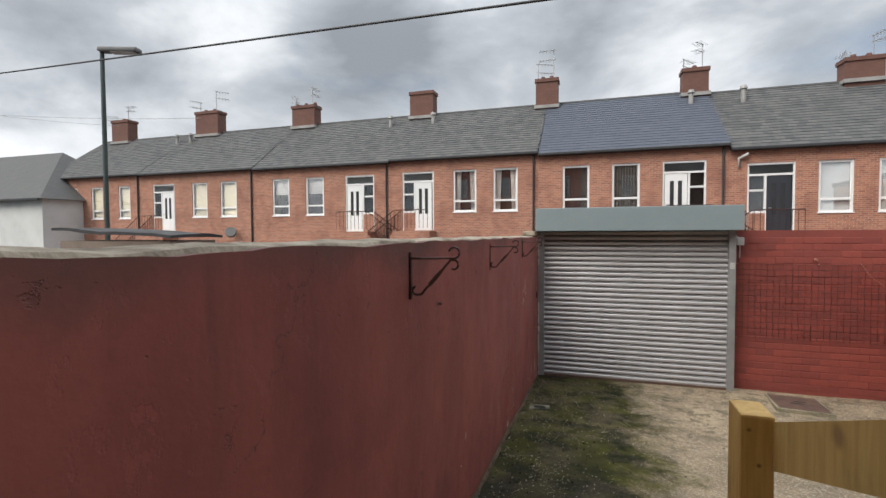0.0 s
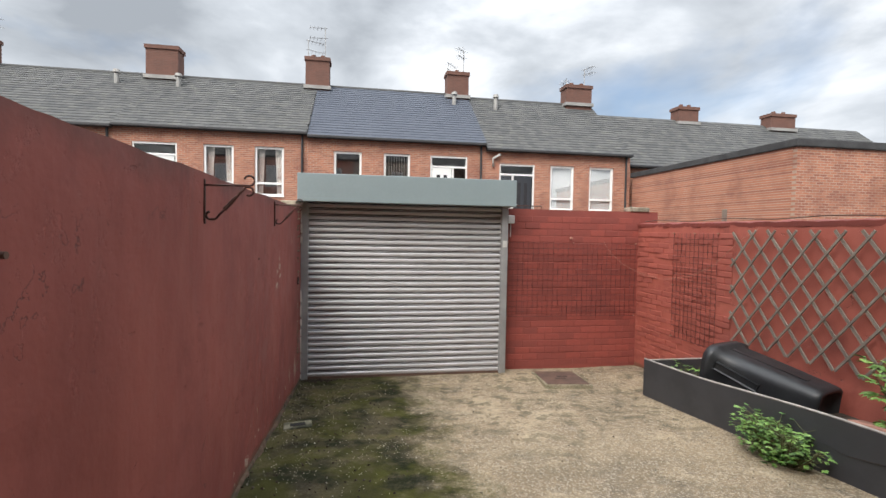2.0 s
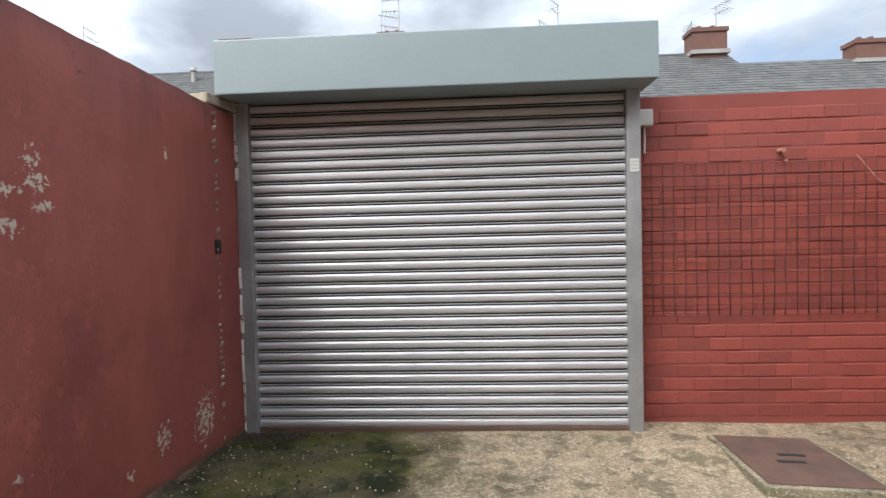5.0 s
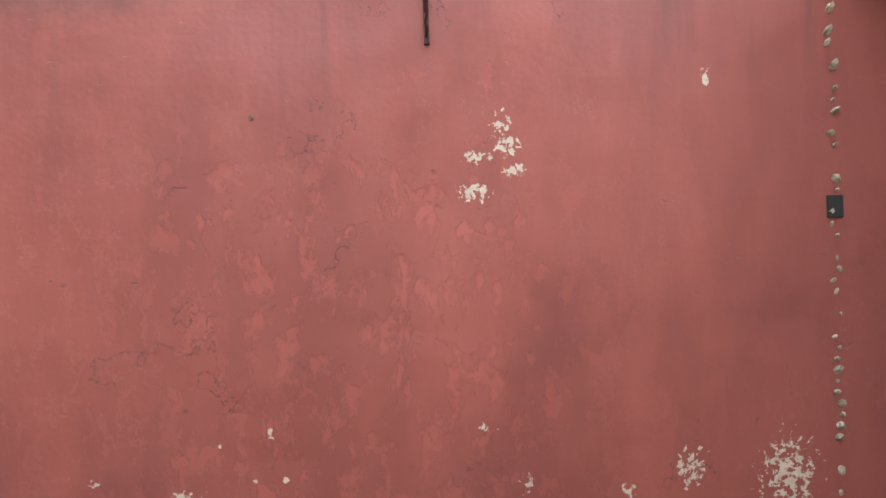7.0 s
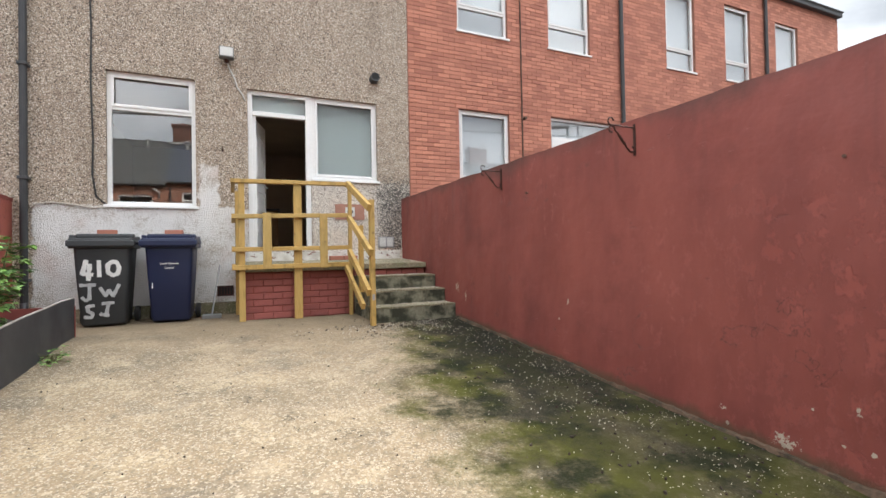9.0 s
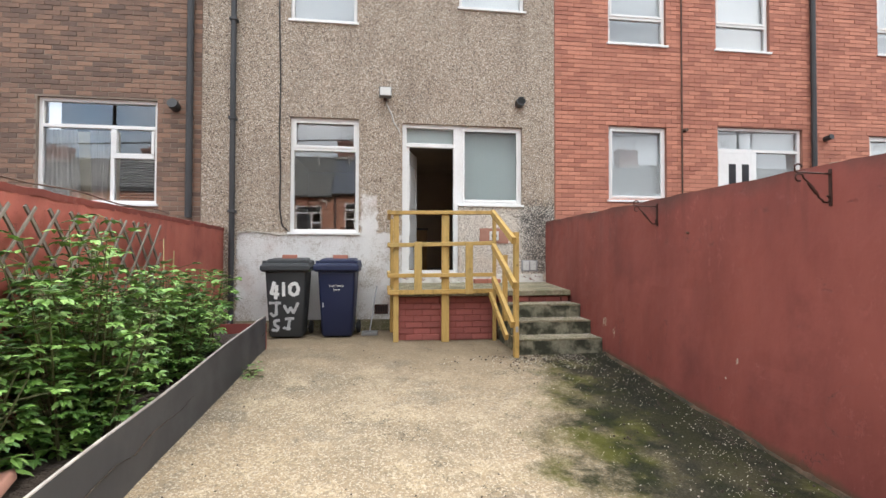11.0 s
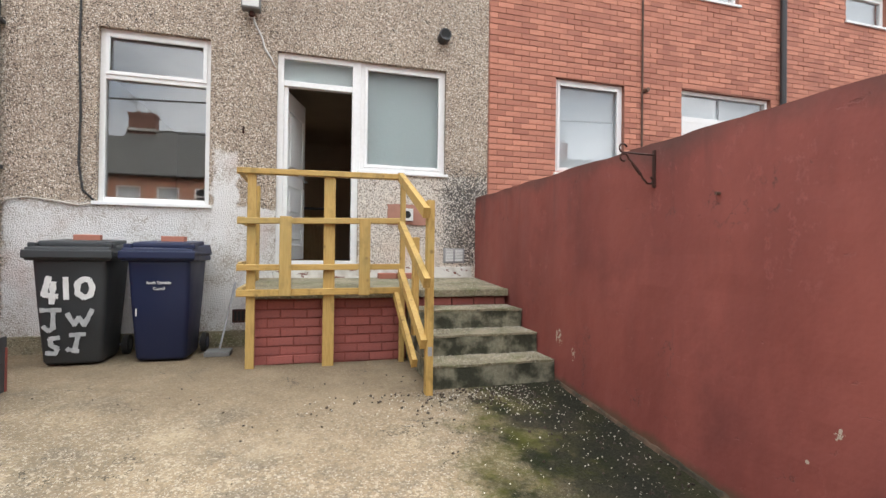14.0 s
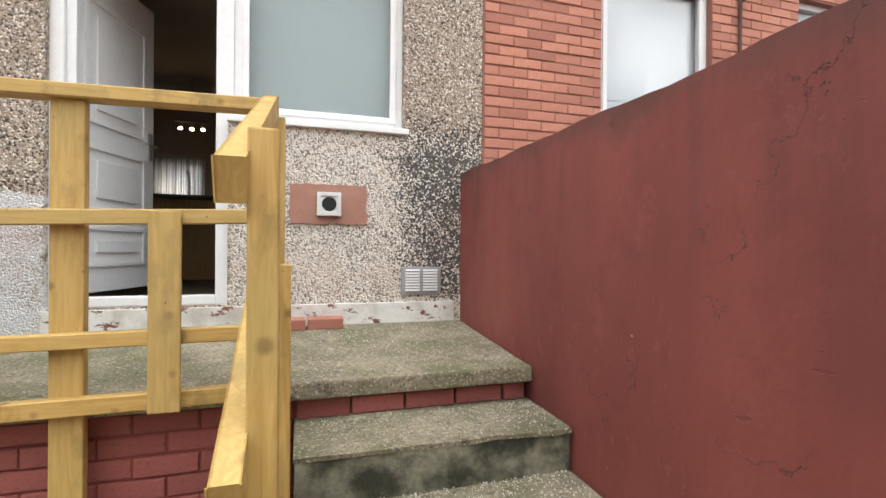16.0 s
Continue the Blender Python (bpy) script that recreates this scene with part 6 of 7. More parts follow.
brushed([[(-0.16, 0.81), (-0.2, 0.66), (-0.1, 0.645)], [(-0.125, 0.76), (-0.14, 0.59)],
         [(-0.03, 0.8), (-0.028, 0.63)],
         [(0.11, 0.8), (0.06, 0.76), (0.06, 0.67), (0.11, 0.63), (0.16, 0.65), (0.18, 0.72), (0.155, 0.79), (0.11, 0.8)]], 0.05, WHITE_MARK, body, 1)
brushed([[(-0.22, 0.52), (-0.08, 0.52)], [(-0.13, 0.52), (-0.135, 0.36), (-0.17, 0.33), (-0.21, 0.375)],
         [(-0.02, 0.48), (0.03, 0.38), (0.065, 0.45), (0.11, 0.38), (0.17, 0.51)],
         [(-0.09, 0.27), (-0.16, 0.26), (-0.15, 0.2), (-0.1, 0.17), (-0.12, 0.125), (-0.19, 0.135)], [(-0.03, 0.17), (-0.01, 0.15)],
         [(0.0, 0.29), (0.11, 0.295)], [(0.06, 0.29), (0.03, 0.14)], [(0.0, 0.155), (0.06, 0.14)]], 0.04, FADED_MARK, body, 2)
bin_b, body = wheelie_bin(3.39, 0.42, 0.02, BIN_BLUE, "navy blue council wheelie bin beside the landing", -2.0)
letters("South Tyneside", 0.036, face(0.0, 0.75), WHITE_MARK, body, 0.0006)
letters("Council", 0.036, face(0.0, 0.695), WHITE_MARK, body, 0.0006)
part("scratch", box_bm(0.2, 0.33, 0.45, 0.212, 0.334, 0.52), WHITE_MARK, body)

bin_b.matrix_basis = bin_b.matrix_basis @ Matrix.Diagonal((0.92, 0.95, 1.0, 1))
bin_a.matrix_basis = bin_a.matrix_basis @ Matrix.Diagonal((0.98, 0.95, 1.0, 1))

# brush and pan leaning by the landing
brush = thing("long_handled_dustpan", 2.93, 0.42, 0.02, "old grey long-handled dustpan leaning against the wall", "dustpan")
part("pan", box_bm(-0.12, -0.08, 0.0, 0.12, 0.12, 0.05, 0.01), LAMP_GREY, brush)
part("handle", rod_into(bmesh.new(), (0, -0.05, 0.05), (-0.1, -0.34, 0.72), 0.011), VENT_GREY, brush)

# house wall fittings
ab = thing("air_brick", 2.76, 0.0, 0.36, "dark square air brick low in the house wall", "air brick")
part("frame", box_bm(-0.11, -0.01, -0.075, 0.11, 0.014, 0.075, 0.004), DARK_METAL, ab)
for k in range(5):
    part("slot", box_bm(-0.088 + k * 0.038, 0.0, -0.055, -0.066 + k * 0.038, 0.017, 0.055), OPENING_SHADE, ab)
fl = thing("floodlight", 2.71, 0.0, 3.85, "grey security floodlight fixed to the pebbledash", "lamp")
bm = box_bm(-0.1, 0.05, -0.08, 0.1, 0.17, 0.08, 0.012)
part("housing", bm, LAMP_GREY, fl)
part("glass_front", box_bm(-0.085, 0.17, -0.062, 0.085, 0.176, 0.066, 0.003), WHITE_PLASTIC, fl)
part("bracket", box_bm(-0.03, -0.002, -0.09, 0.03, 0.06, -0.03, 0.004), DARK_METAL, fl)
part("sensor", rod_into(bmesh.new(), (0, 0.08, -0.13), (0, 0.08, -0.08), 0.03, 0.025), DARK_METAL, fl)
wc = thing("lamp_cable", 2.7, 0.0, 3.7, "pale cable hanging from the floodlight to the door", "cable")
tube("wire", [(0.0, 0.03, 0.05), (-0.02, 0.015, -0.02), (-0.1, 0.01, -0.18), (-0.13, 0.012, -0.3), (-0.2, 0.01, -0.4), (-0.24, 0.012, -0.5)], 0.011, WHITE_PLASTIC, wc)
vt = thing("flue_terminal", 0.46, 0.0, 3.80, "black round flue terminal on the house wall", "flue")
part("pipe", rod_into(bmesh.new(), (0, -0.02, 0), (0, 0.13, 0.01), 0.075, None, 18), GUTTER_BLACK, vt)
part("mouth", rod_into(bmesh.new(), (0, 0.131, 0.01), (0, 0.133, 0.01), 0.06, None, 18), OPENING_SHADE, vt)
gp = thing("flue_outlet", 0.9, 0.0, 1.56, "square white outlet with round hole in a patch of bare mortar", "outlet")
bm = box_bm(-0.24, -0.01, -0.125, 0.24, 0.012, 0.125)
bmesh.ops.subdivide_edges(bm, edges=bm.edges[:], cuts=8, use_grid_fill=True)
for v in bm.verts:
    v.co += Vector((0.014 * noise.noise(v.co * 20), 0, 0.012 * noise.noise(v.co * 17 + Vector((3, 0, 0)))))
part("mortar_patch", bm, CLAY, gp, "bare pinkish mortar patch")
bm = bmesh.new()
for a in ((-0.075, -0.075, -0.05, 0.075), (0.05, -0.075, 0.075, 0.075), (-0.05, -0.075, 0.05, -0.05), (-0.05, 0.05, 0.05, 0.075)):
    box_into(bm, a[0], 0.01, a[1], a[2], 0.045, a[3], 0.003)
part("frame", bm, WHITE_PLASTIC, gp)
part("plate", box_bm(-0.052, 0.012, -0.052, 0.052, 0.038, 0.052), WHITE_PLASTIC, gp)
part("hole", rod_into(bmesh.new(), (0, 0.036, 0), (0, 0.0395, 0), 0.046, None, 20), OPENING_SHADE, gp)
av = thing("air_vent", 0.285, 0.0, 1.06, "pale grey louvred air vent low on the wall", "vent")
part("frame", box_bm(-0.14, -0.005, -0.095, 0.14, 0.012, 0.095, 0.004), VENT_GREY, av)
for s in (-0.062, 0.062):
    for k in range(8):
        lv = part("louvre", box_bm(s - 0.05, 0.0, -0.007, s + 0.05, 0.01, 0.007), WHITE_PLASTIC, av)
        lv.matrix_basis = pose(0, 0.012, -0.066 + 0.019 * k, 35)
hk = thing("wall_hook", 2.78, 0.0, 2.48, "small rusty iron hook in the house wall", "hook")
tube("iron", [(0, 0, 0), (0, 0.04, 0), (0, 0.05, -0.04), (0, 0.03, -0.07)], 0.011, DARK_METAL, hk)
dp = thing("downpipe", 5.06, 0.0, 0.0, "black plastic downpipe on the rendered wall", "downpipe")
part("pipe", rod_into(bmesh.new(), (0, 0.075, 0.3), (0, 0.075, 7.52), 0.042, None, 14), GUTTER_BLACK, dp)
tube("shoe", [(0, 0.075, 0.32), (0, 0.08, 0.22), (0, 0.14, 0.12), (0, 0.18, 0.06)], 0.045, GUTTER_BLACK, dp)
for z in (0.6, 1.9, 3.35, 4.9, 6.4):
    part("clip", box_bm(-0.055, 0.0, z - 0.02, 0.055, 0.125, z + 0.02, 0.005), GUTTER_BLACK, dp)
tc = thing("wall_cable", 4.36, 0.0, 1.58, "thin dark cable clipped down the pebbledash", "cable")
tube("wire", [(0.03, 0.012, 3.9), (0.02, 0.014, 3.2), (0.0, 0.012, 2.4), (0.01, 0.014, 1.6), (-0.01, 0.012, 0.9), (0.0, 0.014, 0.4), (-0.04, 0.012, 0.12), (-0.14, 0.014, 0.02)], 0.011, CABLE_DARK, tc)
pc = thing("wall_cable", 4.2, 0.0, 1.58, "pale cable running along the paint line to the downpipe", "cable")
tube("wire", [(0.0, 0.02, 0.0), (0.15, 0.018, -0.04), (0.35, 0.016, 0.0), (0.6, 0.016, 0.03), (0.76, 0.02, 0.0), (0.82, 0.03, -0.08)], 0.009, CABLE, pc)


# hanging-basket brackets on the red wall
def basket_bracket(y, z):
    b = thing("basket_bracket", 0.0, y, z, "twisted black iron hanging-basket bracket on the red wall", "bracket", "brackets on the red wall")
    part("back_plate", box_bm(-0.01, -0.011, -0.115, 0.012, 0.011, 0.115, 0.003), DARK_METAL, b)
    def arc(cx, cz, r, a0, a1, n=12):
        return [(cx + r * math.cos(radians(a0 + (a1 - a0) * i / n)), 0, cz + r * math.sin(radians(a0 + (a1 - a0) * i / n))) for i in range(n + 1)]

    tube("arm", [(0.01, 0, 0.085), (0.1, 0, 0.086), (0.19, 0, 0.088)] + arc(0.228, 0.114, 0.026, -90, 165), 0.0055, DARK_METAL, b)
    diag = [(0.06 + 0.15 * t, 0.004 * math.sin(t * 28), -0.09 + 0.17 * t) for t in [i / 22 for i in range(23)]]
    tube("brace", arc(0.036, -0.072, 0.02, 100, 290, 9) + diag + arc(0.226, 0.058, 0.022, 95, -120, 11), 0.006, DARK_METAL, b)
    for t in (0.42, 0.58):
        m = part("twist", rod_into(bmesh.new(), (0.06 + 0.15 * t - 0.018, 0, -0.09 + 0.17 * t - 0.02), (0.06 + 0.15 * t + 0.018, 0, -0.09 + 0.17 * t + 0.02), 0.012, 0.008, 6), DARK_METAL, b)
    return b


bk = basket_bracket(3.28, 1.625)
copy_thing(bk, pose(0.0, 5.13, 1.625))
copy_thing(bk, pose(0.0, 7.08, 1.625))
# old mortar seam in the wall near the shutter
seam = thing("wall_seam", 0.0, 8.66, 0.7, "rough exposed mortar seam with a hole in the red wall", "seam", "", "structure")
rng = random.Random(4)
bm = bmesh.new()
for k in range(46):
    z = -1.0 + 2.0 * k / 45
    s = rng.uniform(0.008, 0.02)
    if rng.random() < 0.75:
        m = Matrix.Translation((0.004, rng.uniform(-0.014, 0.014), z)) @ Euler((rng.random(), rng.random(), rng.random())).to_matrix().to_4x4() @ Matrix.Diagonal((s * 0.7, s, s * 1.5, 1))
        bmesh.ops.create_icosphere(bm, subdivisions=1, radius=1, matrix=m)
part("mortar", bm, COPING, seam)
part("socket", box_bm(-0.01, -0.03, 0.09, 0.014, 0.03, 0.18, 0.006), OPENING_SHADE, seam)
bolt = part("wall_bolt", rod_into(bmesh.new(), (-0.02, 0, 0), (0.014, 0, 0), 0.009), COVER, None)
tagged(bolt, "rusty bolt end in the red wall", "bolt", "bolts in the red wall")
bolt.matrix_basis = pose(0.0, 3.75, 1.42)
copy_thing(bolt, pose(0.0, 6.4, 1.25))

# wire mesh and fittings on the back walls


def wire_mesh(name, m, w, h, step, label):
    t = thing(name, *m.translation, label, "wire mesh")
    t.matrix_basis = m
    n1, n2 = int(w / step), int(h / step)
    rng = random.Random(n1)
    for i in range(n1 + 1):
        line_ = [(i * step + rng.uniform(-0.004, 0.004), -0.012 - rng.uniform(0, 0.006), h * k / 6) for k in range(7)]
        tube("wire", line_, 0.003, WIRE, t, "", 0)
    for k in range(n2 + 1):
        line_ = [(w * i / 6, -0.012 - rng.uniform(0, 0.006), k * step + rng.uniform(-0.004, 0.004)) for i in range(7)]
        tube("wire", line_, 0.003, WIRE, t, "", 0)
    for x, z in ((0, h), (w * 0.5, h), (w, h), (0, h * 0.5), (0, 0), (w, 0)):
        part("staple", box_bm(x - 0.007, -0.03, z - 0.007, x + 0.007, 0.0, z + 0.007, 0.003), CLAY, t)
    return t


wire_mesh("wire_mesh", pose(2.9, BACK_Y - 0.01, 0.25), 2.03, 1.1, 0.078, "square wire mesh painted red on the brick back wall")
wire_mesh("wire_mesh", pose(right_x(8.25) - 0.012, 8.3, 0.12, 0, 0, -88.6), 0.78, 1.4, 0.078, "square wire mesh painted red on the side wall")
boss = thing("wall_hook", 3.88, BACK_Y, 1.42, "small pale knob on the back wall", "hook")
part("iron", rod_into(bmesh.new(), (0, 0.01, 0), (0, -0.06, 0.0), 0.016), CLAY, boss)
line = thing("washing_line", 4.4, BACK_Y - 0.02, 1.38, "thin pale line sagging across the wall corner", "line")
tube("wire", [(0, 0, 0), (0.1, -0.05, -0.18), (0.25, -0.15, -0.34), (0.42, -0.35, -0.46), (0.5, -0.75, -0.5), (0.535, -1.2, -0.42), (0.56, -1.6, -0.25), (0.58, -1.95, 0.05), (0.6, -2.2, 0.2)], 0.0022, CLAY, line)
top_wire = thing("wall_cable", right_x(9.0) + 0.01, 9.0, 1.69, "thin coppery cable lying along the top of the side wall", "cable")
tube("wire", [(0.0 + 0.024 * d + 0.03 * math.sin(d * 2.3), -d, 0.012 * math.sin(d * 5.0)) for d in [0.25 * k for k in range(29)]], 0.006, COVER, top_wire)
stake = thing("wooden_stake", right_x(7.6) + 0.12, 7.6, 1.655, "short weathered stake on top of the side wall", "stake")
part("wood", box_bm(-0.02, -0.02, -0.01, 0.02, 0.02, 0.16, 0.004), TRELLIS_WOOD, stake)
lid = thing("wall_stone", 4.95, 9.24, 1.84, "pale loose coping stone on the back wall", "stone")
part("stone", box_bm(-0.12, -0.1, 0, 0.2, 0.1, 0.07, 0.015), COPING, lid)


copy_thing(lid, pose(-0.1, 8.78, 1.775, 0, 0, 80))
copy_thing(lid, pose(-0.12, 9.02, 1.755, 0, 0, 95))


# canes pushed into the planter
for cx, cy, lean, tall in ((4.62, 3.3, 6, 1.25), (4.8, 2.75, -5, 1.1), (4.55, 2.3, 9, 0.85)):
    cane = thing("garden_cane", cx, cy, floor_z(cy) + 0.2, "thin pale bamboo cane stuck in the planter soil", "cane", "planter canes")
    cane.rotation_euler = (radians(lean), radians(lean * 0.6), 0)
    part("cane", rod_into(bmesh.new(), (0, 0, 0), (0, 0, tall), 0.007, 0.005, 7), CANE, cane)

# trellis on the side wall
def trellis(y0, y1, z0, z1):
    t = thing("trellis", right_x((y0 + y1) / 2) - 0.02, y0, z0, "weathered diamond trellis fixed to the red wall", "trellis", "trellis panels", "", 1.37)
    w, h = y1 - y0, z1 - z0
    rise = 0.78
    for sgn, dx in ((1, 0.0), (-1, -0.014)):
        s = -h * rise + 0.09
        while s < w:
            a = [s, 0.0]
            b = [s + h * rise, h]
            if a[0] < 0:
                a = [0.0, -s / rise]
            if b[0] > w:
                b = [w, (w - s) / rise]
            if b[1] - a[1] > 0.12:
                if sgn < 0:
                    a[0], b[0] = w - a[0], w - b[0]
                part("lath", beam_into(bmesh.new(), (dx, a[0], a[1]), (dx, b[0], b[1]), 0.012, 0.024, 0.002), TRELLIS_WOOD, t)
            s += 0.235
    return t


trellis(4.85, 7.27, 0.3, 1.56)
trellis(2.35, 4.8, 0.3, 1.52)

# planter
pl = thing("planter", 4.2, 4.5, -0.2, "long grey board planter along the side wall", "planter")
bm = bmesh.new()
rows_ = []
for j in range(41):
    y = 1.45 + 6.15 * j / 40
    x = 4.2 - 0.07 * max(0.0, (y - 6.2) / 1.4) + 0.012 * math.sin(y * 1.7)
    zb, zt = floor_z(y) - 0.03, floor_z(y) + 0.42 + 0.012 * math.sin(y * 2.6)
    rows_.append([bm.verts.new(p) for p in ((x - 4.2, y - 4.5, zb + 0.2), (x - 4.2, y - 4.5, zt + 0.2), (x - 4.178, y - 4.5, zt + 0.2), (x - 4.178, y - 4.5, zb + 0.2))])
for a, b in zip(rows_, rows_[1:]):
    for k in range(4):
        bm.faces.new((a[k], b[k], b[(k + 1) % 4], a[(k + 1) % 4]))
bm.faces.new(rows_[0])
bm.faces.new(rows_[-1][::-1])
bmesh.ops.recalc_face_normals(bm, faces=bm.faces)
part("front_board", bm, PLANTER, pl)
edge = [(4.2 - 0.07 * max(0.0, (y - 6.2) / 1.4) + 0.012 * math.sin(y * 1.7) - 4.189, y - 4.5, floor_z(y) + 0.425 + 0.012 * math.sin(y * 2.6) + 0.2) for y in [1.45 + 6.15 * j / 40 for j in range(41)]]
tube("board_edge", edge, 0.0115, PLANTER_EDGE, pl, "worn pale board edge", 0)
part("end_board", box_bm(-0.05, 3.08, -0.26, 0.8, 3.1, 0.195, 0.003), PLANTER, pl)
part("end_edge", box_bm(-0.05, 3.079, 0.195, 0.8, 3.101, 0.205), PLANTER_EDGE, pl)
part("end_board", box_bm(0.0, -3.05, 0.15, 0.95, -3.03, 0.55, 0.003), JOINT_PAINTED, pl, "reddish brown end board")
bm = bmesh.new()
so = []
for j in range(30):
    so.append([bm.verts.new((4.2 + 0.9 * i / 8 - 4.2, 1.5 + 6.05 * j / 29 - 4.5, floor_z(1.5 + 6.05 * j / 29) + 0.2 + 0.22 + 0.05 * noise.noise((i * 0.7, j * 0.7, 2)))) for i in range(9)])
for a, b in zip(so, so[1:]):
    for i in range(8):
        bm.faces.new((a[i], a[i + 1], b[i + 1], b[i]))
part("soil", bm, SOIL, pl)


# plants
def leaf_into(verts, faces, p, d, n_, length, width):
    d = d.normalized()
    s = d.cross(n_).normalized() * width / 2
    up = s.cross(d).normalized() * length * 0.12
    k = len(verts)
    for q in (p, p + d * length * 0.35 + s + up * 0.6, p + d * length * 0.7 + s * 0.75 + up * 0.2, p + d * length - up, p + d * length * 0.7 - s * 0.75 + up * 0.2, p + d * length * 0.35 - s + up * 0.6, p + d * length * 0.5):
        verts.append(tuple(q))
    faces += [(k, k + 1, k + 6), (k + 1, k + 2, k + 6), (k + 2, k + 3, k + 6), (k + 3, k + 4, k + 6), (k + 4, k + 5, k + 6), (k + 5, k, k + 6)]


def shrub(name, x, y, z, height, spread, stems, per, leaf_len, label, mats, seed, category="plant"):
    """A leafy plant: many leaning stems, each with side shoots of toothed leaflets."""
    t = thing(name, x, y, z, label, category)
    rng = random.Random(seed)
    verts, faces, v2, f2 = [], [], [], []
    bm = bmesh.new()
    for _ in range(stems):
        a = rng.uniform(0, 2 * math.pi)
        r0 = rng.uniform(0, 0.55) * spread[0]
        lean = rng.uniform(0.15, 0.95)
        base = Vector((math.cos(a) * r0 * 0.7, math.sin(a) * r0 * spread[1] / spread[0], -0.02))
        h = height * rng.uniform(0.5, 1.0) * (1.05 - 0.3 * lean)
        tip = base + Vector((math.cos(a) * spread[0] * lean * 0.75, math.sin(a) * spread[1] * lean * 0.75, h))
        rod_into(bm, base, tip, 0.009, 0.003, 5)
        for i in range(per):
            f = rng.uniform(0.08, 1.03)
            p = base.lerp(tip, f) + Vector((0, 0, 0.03 * math.sin(f * 3)))
            b = rng.uniform(0, 2 * math.pi)
            out = Vector((math.cos(b), math.sin(b), rng.uniform(-0.25, 0.55)))
            q = p + out * rng.uniform(0.05, 0.15)
            rod_into(bm, p, q, 0.003, 0.0015, 4)
            tv, tf = (verts, faces) if rng.random() < 0.6 else (v2, f2)
            for c in range(5):
                turn = Euler((0, 0, (c - 2) * 0.62)).to_matrix()
                dd = turn @ out
                dd.z += rng.uniform(-0.35, 0.1)
                size = leaf_len * rng.uniform(0.7, 1.15)
                leaf_into(tv, tf, q, dd, Vector((rng.uniform(-0.3, 0.3), rng.uniform(-0.3, 0.3), 1)), size, size * 0.5)
    tagged(part("stem", bm, STEM, t), kind="stuff")
    for n_, vv, ff, m in (("leaves", verts, faces, mats[0]), ("lower_leaves", v2, f2, mats[1])):
        me = bpy.data.meshes.new(n_)
        me.from_pydata(vv, [], ff)
        me.materials.append(m)
        ob = new(n_, me)
        ob.parent = t
        tagged(ob, kind="stuff")
    return t


shrub("leafy_shrub", 4.66, 4.35, 0.0, 1.5, (0.52, 0.8), 44, 34, 0.078, "tall bright green leafy plant filling the planter", (LEAF, LEAF_DARK), 1)
shrub("leafy_shrub", 4.62, 3.2, 0.1, 1.1, (0.44, 0.6), 34, 30, 0.075, "bushy green plant growing over the planter edge", (LEAF, LEAF_DARK), 2)
shrub("leafy_shrub", 4.68, 2.45, 0.2, 0.98, (0.42, 0.38), 18, 22, 0.08, "arching green plant near the house end of the planter", (LEAF, LEAF_DARK), 3)
shrub("leafy_shrub", 4.75, 5.2, 0.0, 0.9, (0.35, 0.4), 12, 14, 0.08, "green plant beside the fallen bin in the planter", (LEAF, LEAF_DARK), 4)
shrub("weed", 4.08, 5.68, floor_z(5.68), 0.36, (0.18, 0.3), 34, 18, 0.036, "low bushy green weed growing out of the concrete beside the planter", (LEAF, LEAF_DARK), 5)
shrub("weed", 4.45, 7.2, -0.16, 0.28, (0.14, 0.14), 7, 8, 0.045, "small green weed in the planter soil", (LEAF, LEAF_DARK), 6)
shrub("weed", 4.12, 2.6, floor_z(2.6), 0.12, (0.08, 0.1), 5, 6, 0.035, "tiny weed at the foot of the planter", (LEAF, LEAF_DARK), 7)
shrub("weed", 4.9, 1.2, 0.05, 0.5, (0.12, 0.15), 6, 8, 0.06, "thin weed beside the downpipe", (LEAF, LEAF_DARK), 8)

# black bin lying in the planter
ba = thing("fallen_dustbin", 4.66, 6.52, 0.15, "black plastic dustbin lying on its side in the planter", "dustbin", "", "", 15)
ba.matrix_basis = pose(4.74, 6.46, 0.05, 7, 0, 17) @ Matrix.Diagonal((0.9, 0.74, 0.78, 1))
bm = bmesh.new()
rings = []
# along the axis, half width, half height: open flared mouth at the far end, recessed base at the near one
for yy, hw, hh in ((0.4, 0.27, 0.26), (0.66, 0.3, 0.29), (0.67, 0.35, 0.335), (0.56, 0.35, 0.335), (0.54, 0.305, 0.3), (0.2, 0.29, 0.285), (-0.3, 0.255, 0.255), (-0.6, 0.232, 0.235), (-0.66, 0.225, 0.228), (-0.685, 0.205, 0.21), (-0.68, 0.175, 0.18), (-0.6, 0.165, 0.17)):
    ring = []
    for k in range(40):
        a = 2 * math.pi * k / 40
        c_, s_ = math.cos(a), math.sin(a)
        ring.append(bm.verts.new((hw * 1.08 * math.copysign(abs(c_) ** 0.5, c_), yy, hh * math.copysign(abs(s_) ** 0.5, s_))))
    rings.append(ring)
for a, b in zip(rings, rings[1:]):
    for k in range(40):
        bm.faces.new((a[k], a[(k + 1) % 40], b[(k + 1) % 40], b[k]))
bm.faces.new(rings[0])
bm.faces.new(rings[-1])
bmesh.ops.recalc_face_normals(bm, faces=bm.faces)
part("body", bm, BARREL, ba, "", True)
part("rib", beam_into(bmesh.new(), (-0.06, 0.5, 0.298), (-0.06, -0.45, 0.248), 0.05, 0.014, 0.005), BARREL, ba)
part("gusset", beam_into(bmesh.new(), (-0.325, 0.5, 0.12), (-0.275, -0.05, 0.02), 0.05, 0.1, 0.015), BARREL, ba)
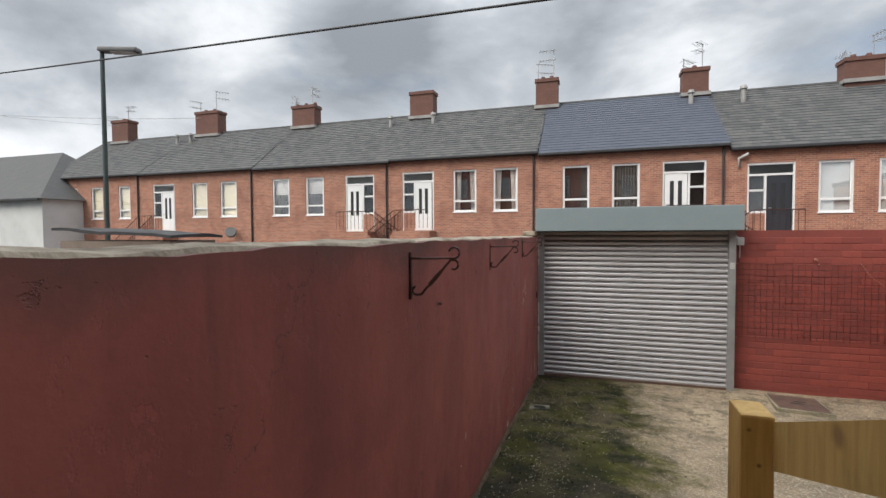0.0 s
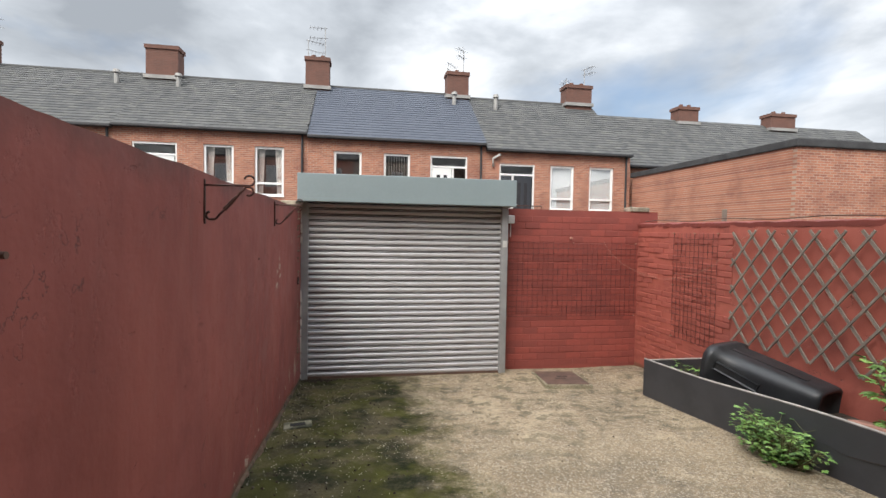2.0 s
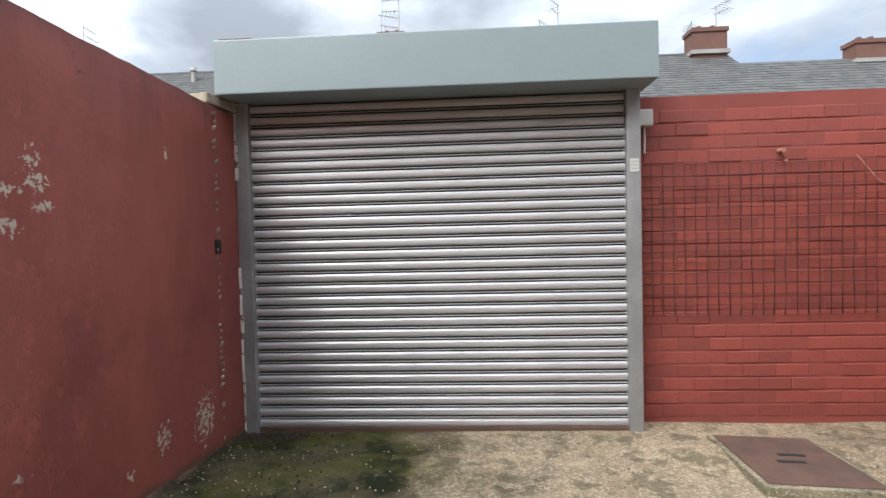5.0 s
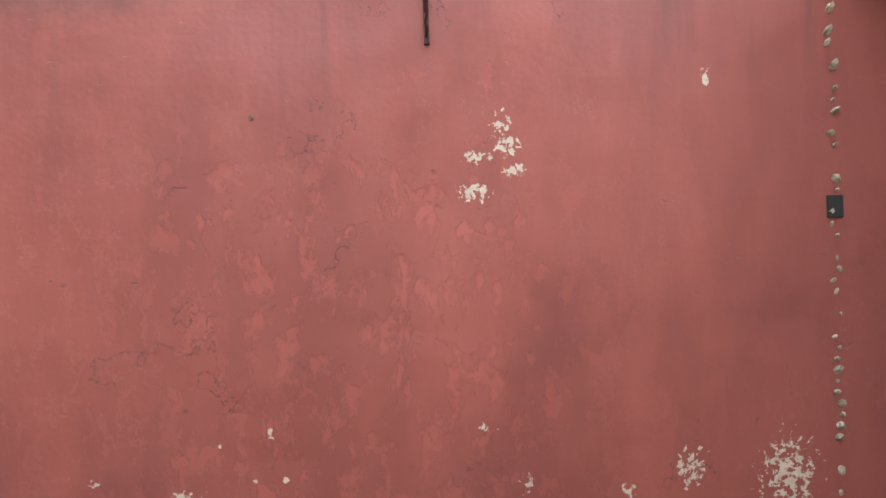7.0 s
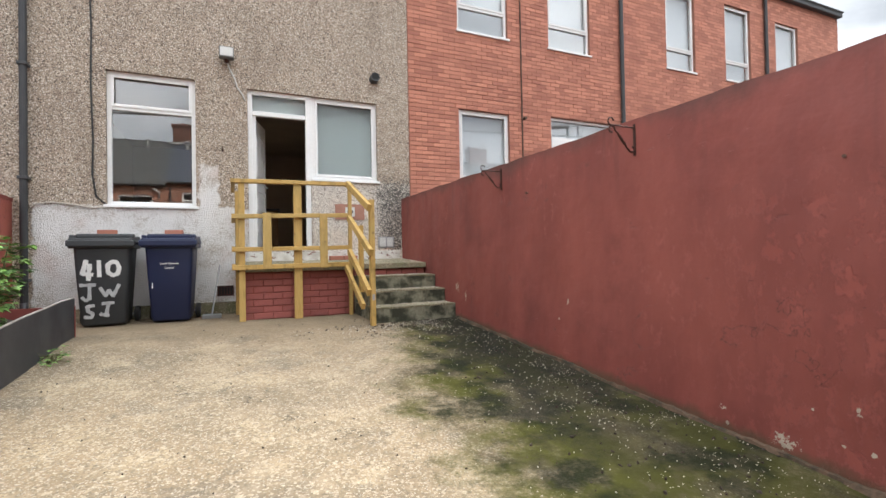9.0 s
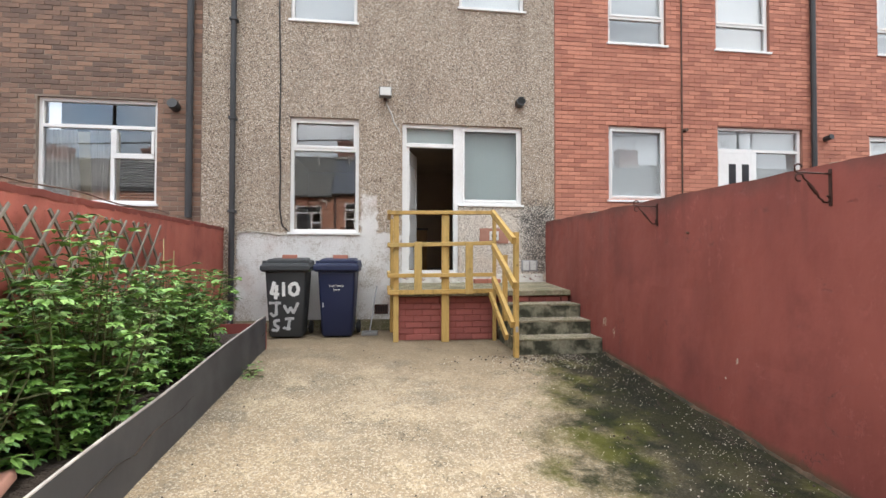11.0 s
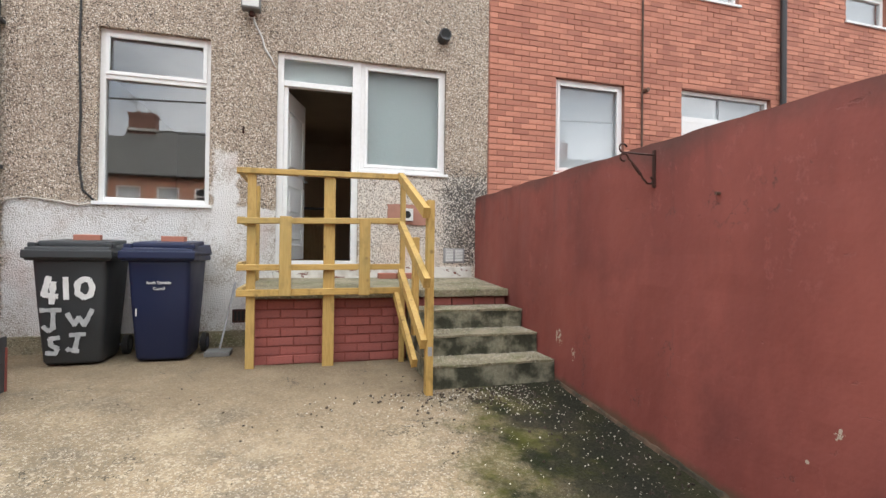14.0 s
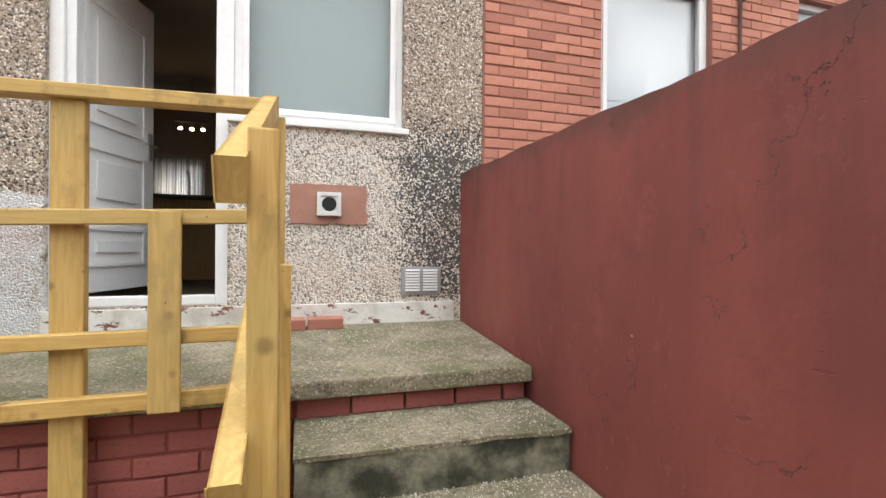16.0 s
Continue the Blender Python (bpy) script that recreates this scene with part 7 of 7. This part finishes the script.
tagged(part("terracotta_slab", box_bm(-0.14, -0.2, 0, 0.14, 0.2, 0.06, 0.012), CLAY, None, "pinkish clay slab lying in the planter soil", True), "", "slab").matrix_basis = pose(4.6, 5.3, 0.05, 0, 12, 20)

# inspection cover in the floor
cv = thing("inspection_cover", 3.42, 8.35, -0.45, "rusty iron inspection cover set in the concrete", "cover", "", "structure", -6)
part("frame", box_bm(-0.3, -0.37, -0.05, 0.3, 0.37, 0.022, 0.006), STEP, cv)
plate = part("plate", box_bm(-0.27, -0.34, 0.0, 0.27, 0.34, 0.03, 0.004), COVER, cv)
for yy in (-0.02, 0.03):
    part("lifting_hole", box_bm(-0.07 + yy, -0.03 + yy * 2, 0.03, 0.07 + yy, 0.0 + yy * 2, 0.033), OPENING_SHADE, plate)
cv.rotation_euler.x = radians(-4)
gl = thing("gully", 0.22, 7.1, floor_z(7.1) - 0.01, "small broken drain gap at the foot of the red wall", "drain", "", "structure", 10)
part("stone", box_bm(-0.13, -0.08, -0.02, 0.13, 0.08, 0.022, 0.012), RISER, gl)
part("slot", box_bm(-0.07, -0.03, 0.02, 0.07, 0.03, 0.026), OPENING_SHADE, gl)

# grit, leaf litter and flakes washed down along the wall and on the steps
rng = random.Random(12)


def scatter(name, count, place, size, material, label):
    verts, faces = [], []
    for _ in range(count):
        p = place()
        s = size * rng.uniform(0.5, 1.4)
        r = Euler((rng.uniform(0, 6), rng.uniform(0, 6), rng.uniform(0, 6))).to_matrix()
        k = len(verts)
        for q in ((s, 0, 0), (-s * 0.8, 0.1 * s, 0), (0, s * 0.9, 0), (0, -s, 0), (0, 0, s * 0.5), (0, 0, -s * 0.5)):
            verts.append(tuple(Vector(p) + r @ Vector(q)))
        faces += [(k, k + 2, k + 4), (k + 2, k + 1, k + 4), (k + 1, k + 3, k + 4), (k + 3, k, k + 4), (k + 2, k, k + 5), (k + 1, k + 2, k + 5), (k + 3, k + 1, k + 5), (k, k + 3, k + 5)]
    me = bpy.data.meshes.new(name)
    me.from_pydata(verts, [], faces)
    me.materials.append(material)
    return tagged(new(name, me), label, "debris", "", "stuff")


def by_wall():
    y = rng.uniform(2.15, 8.7)
    x = min(abs(rng.gauss(0, 0.3 + 0.05 * y)), 2.6) + 0.02
    return x, y, yard_z(x, y) + 0.003


def on_steps():
    k = rng.randrange(4)
    yb, yf, zt = ((1.76, 2.06, 0.19), (1.43, 1.73, 0.37), (1.1, 1.4, 0.55), (0.1, 1.05, 0.722))[k]
    y = yb + (yf - yb) * rng.random() ** 2 if k < 3 else rng.uniform(yb, yf)
    return 0.03 + 1.0 * rng.random() ** 1.4, y, zt + 0.008 + (0.06 * (1.09 - y) if k == 3 else 0.0)


def everywhere():
    x, y = rng.uniform(0.3, 4.0), rng.uniform(1.6, 8.6)
    return x, y, yard_z(x, y) + 0.003


scatter("grit", 900, by_wall, 0.005, GRIT, "pale grit washed along the foot of the red wall")
scatter("grit", 1600, on_steps, 0.0045, GRIT, "pale grit lying on the steps")
def gate_corner():
    x, y = abs(rng.gauss(0, 0.28)) + 0.02, 8.93 - abs(rng.gauss(0, 0.07))
    return x, y, yard_z(x, y) + 0.004


def step_foot():
    x, y = 0.3 + abs(rng.gauss(0, 0.7)), 2.12 + abs(rng.gauss(0, 0.25))
    return x, y, yard_z(x, y) + 0.003


scatter("grit", 420, step_foot, 0.006, GRIT, "pale grit gathered at the foot of the steps")
scatter("dead_leaves", 260, step_foot, 0.013, SOIL, "dark leaf litter at the foot of the steps")
scatter("dead_leaves", 220, gate_corner, 0.014, SOIL, "dead leaves blown into the corner by the shutter")
scatter("dead_leaves", 420, by_wall, 0.012, SOIL, "dark leaf crumbs along the red wall")
scatter("dead_leaves", 260, everywhere, 0.008, SOIL, "dark crumbs scattered over the concrete")

# painted bricks of the yard walls and the landing, last
brick_run(wall_back, Matrix.Translation((5.0, BACK_Y - 0.001, 0)) @ Matrix.Rotation(math.pi, 4, "Z"), 2.14, -0.5, 1.84, (BRICK_PAINTED, BRICK_PAINTED_STUFF), proud=0.004, bond=0.23, row=0.0975, gap=0.0015)
brick_run(wall_right, Matrix.Translation((right_x(7.3) + 0.003, 7.3, 0)) @ Matrix.Rotation(math.pi / 2 + radians(1.37), 4, "Z"), 1.85, -0.42, 1.6, (BRICK_TERRA, BRICK_TERRA), proud=0.01, wild=2.4, missing=0.03)
core = [o for o in landing.children if o.name.startswith("core")][0]
brick_run(core, Matrix.Translation((1.1, 1.004, 0)), 1.46, 0.02, 0.63, (BRICK_LANDING, BRICK_LANDING), proud=0.012, gap=0.004, bond=0.24, row=0.087, wild=2.4, missing=0.02)
brick_run(core, Matrix.Translation((0.02, 1.03, 0)), 1.07, 0.55, 0.645, (BRICK_LANDING, BRICK_LANDING), proud=0.012, bond=0.24, row=0.087)
brick_run(core, Matrix.Translation((2.56, 0.98, 0)) @ Matrix.Rotation(-math.pi / 2, 4, "Z"), 0.95, 0.02, 0.63, (BRICK_LANDING, BRICK_LANDING), proud=0.012, bond=0.24, row=0.087)
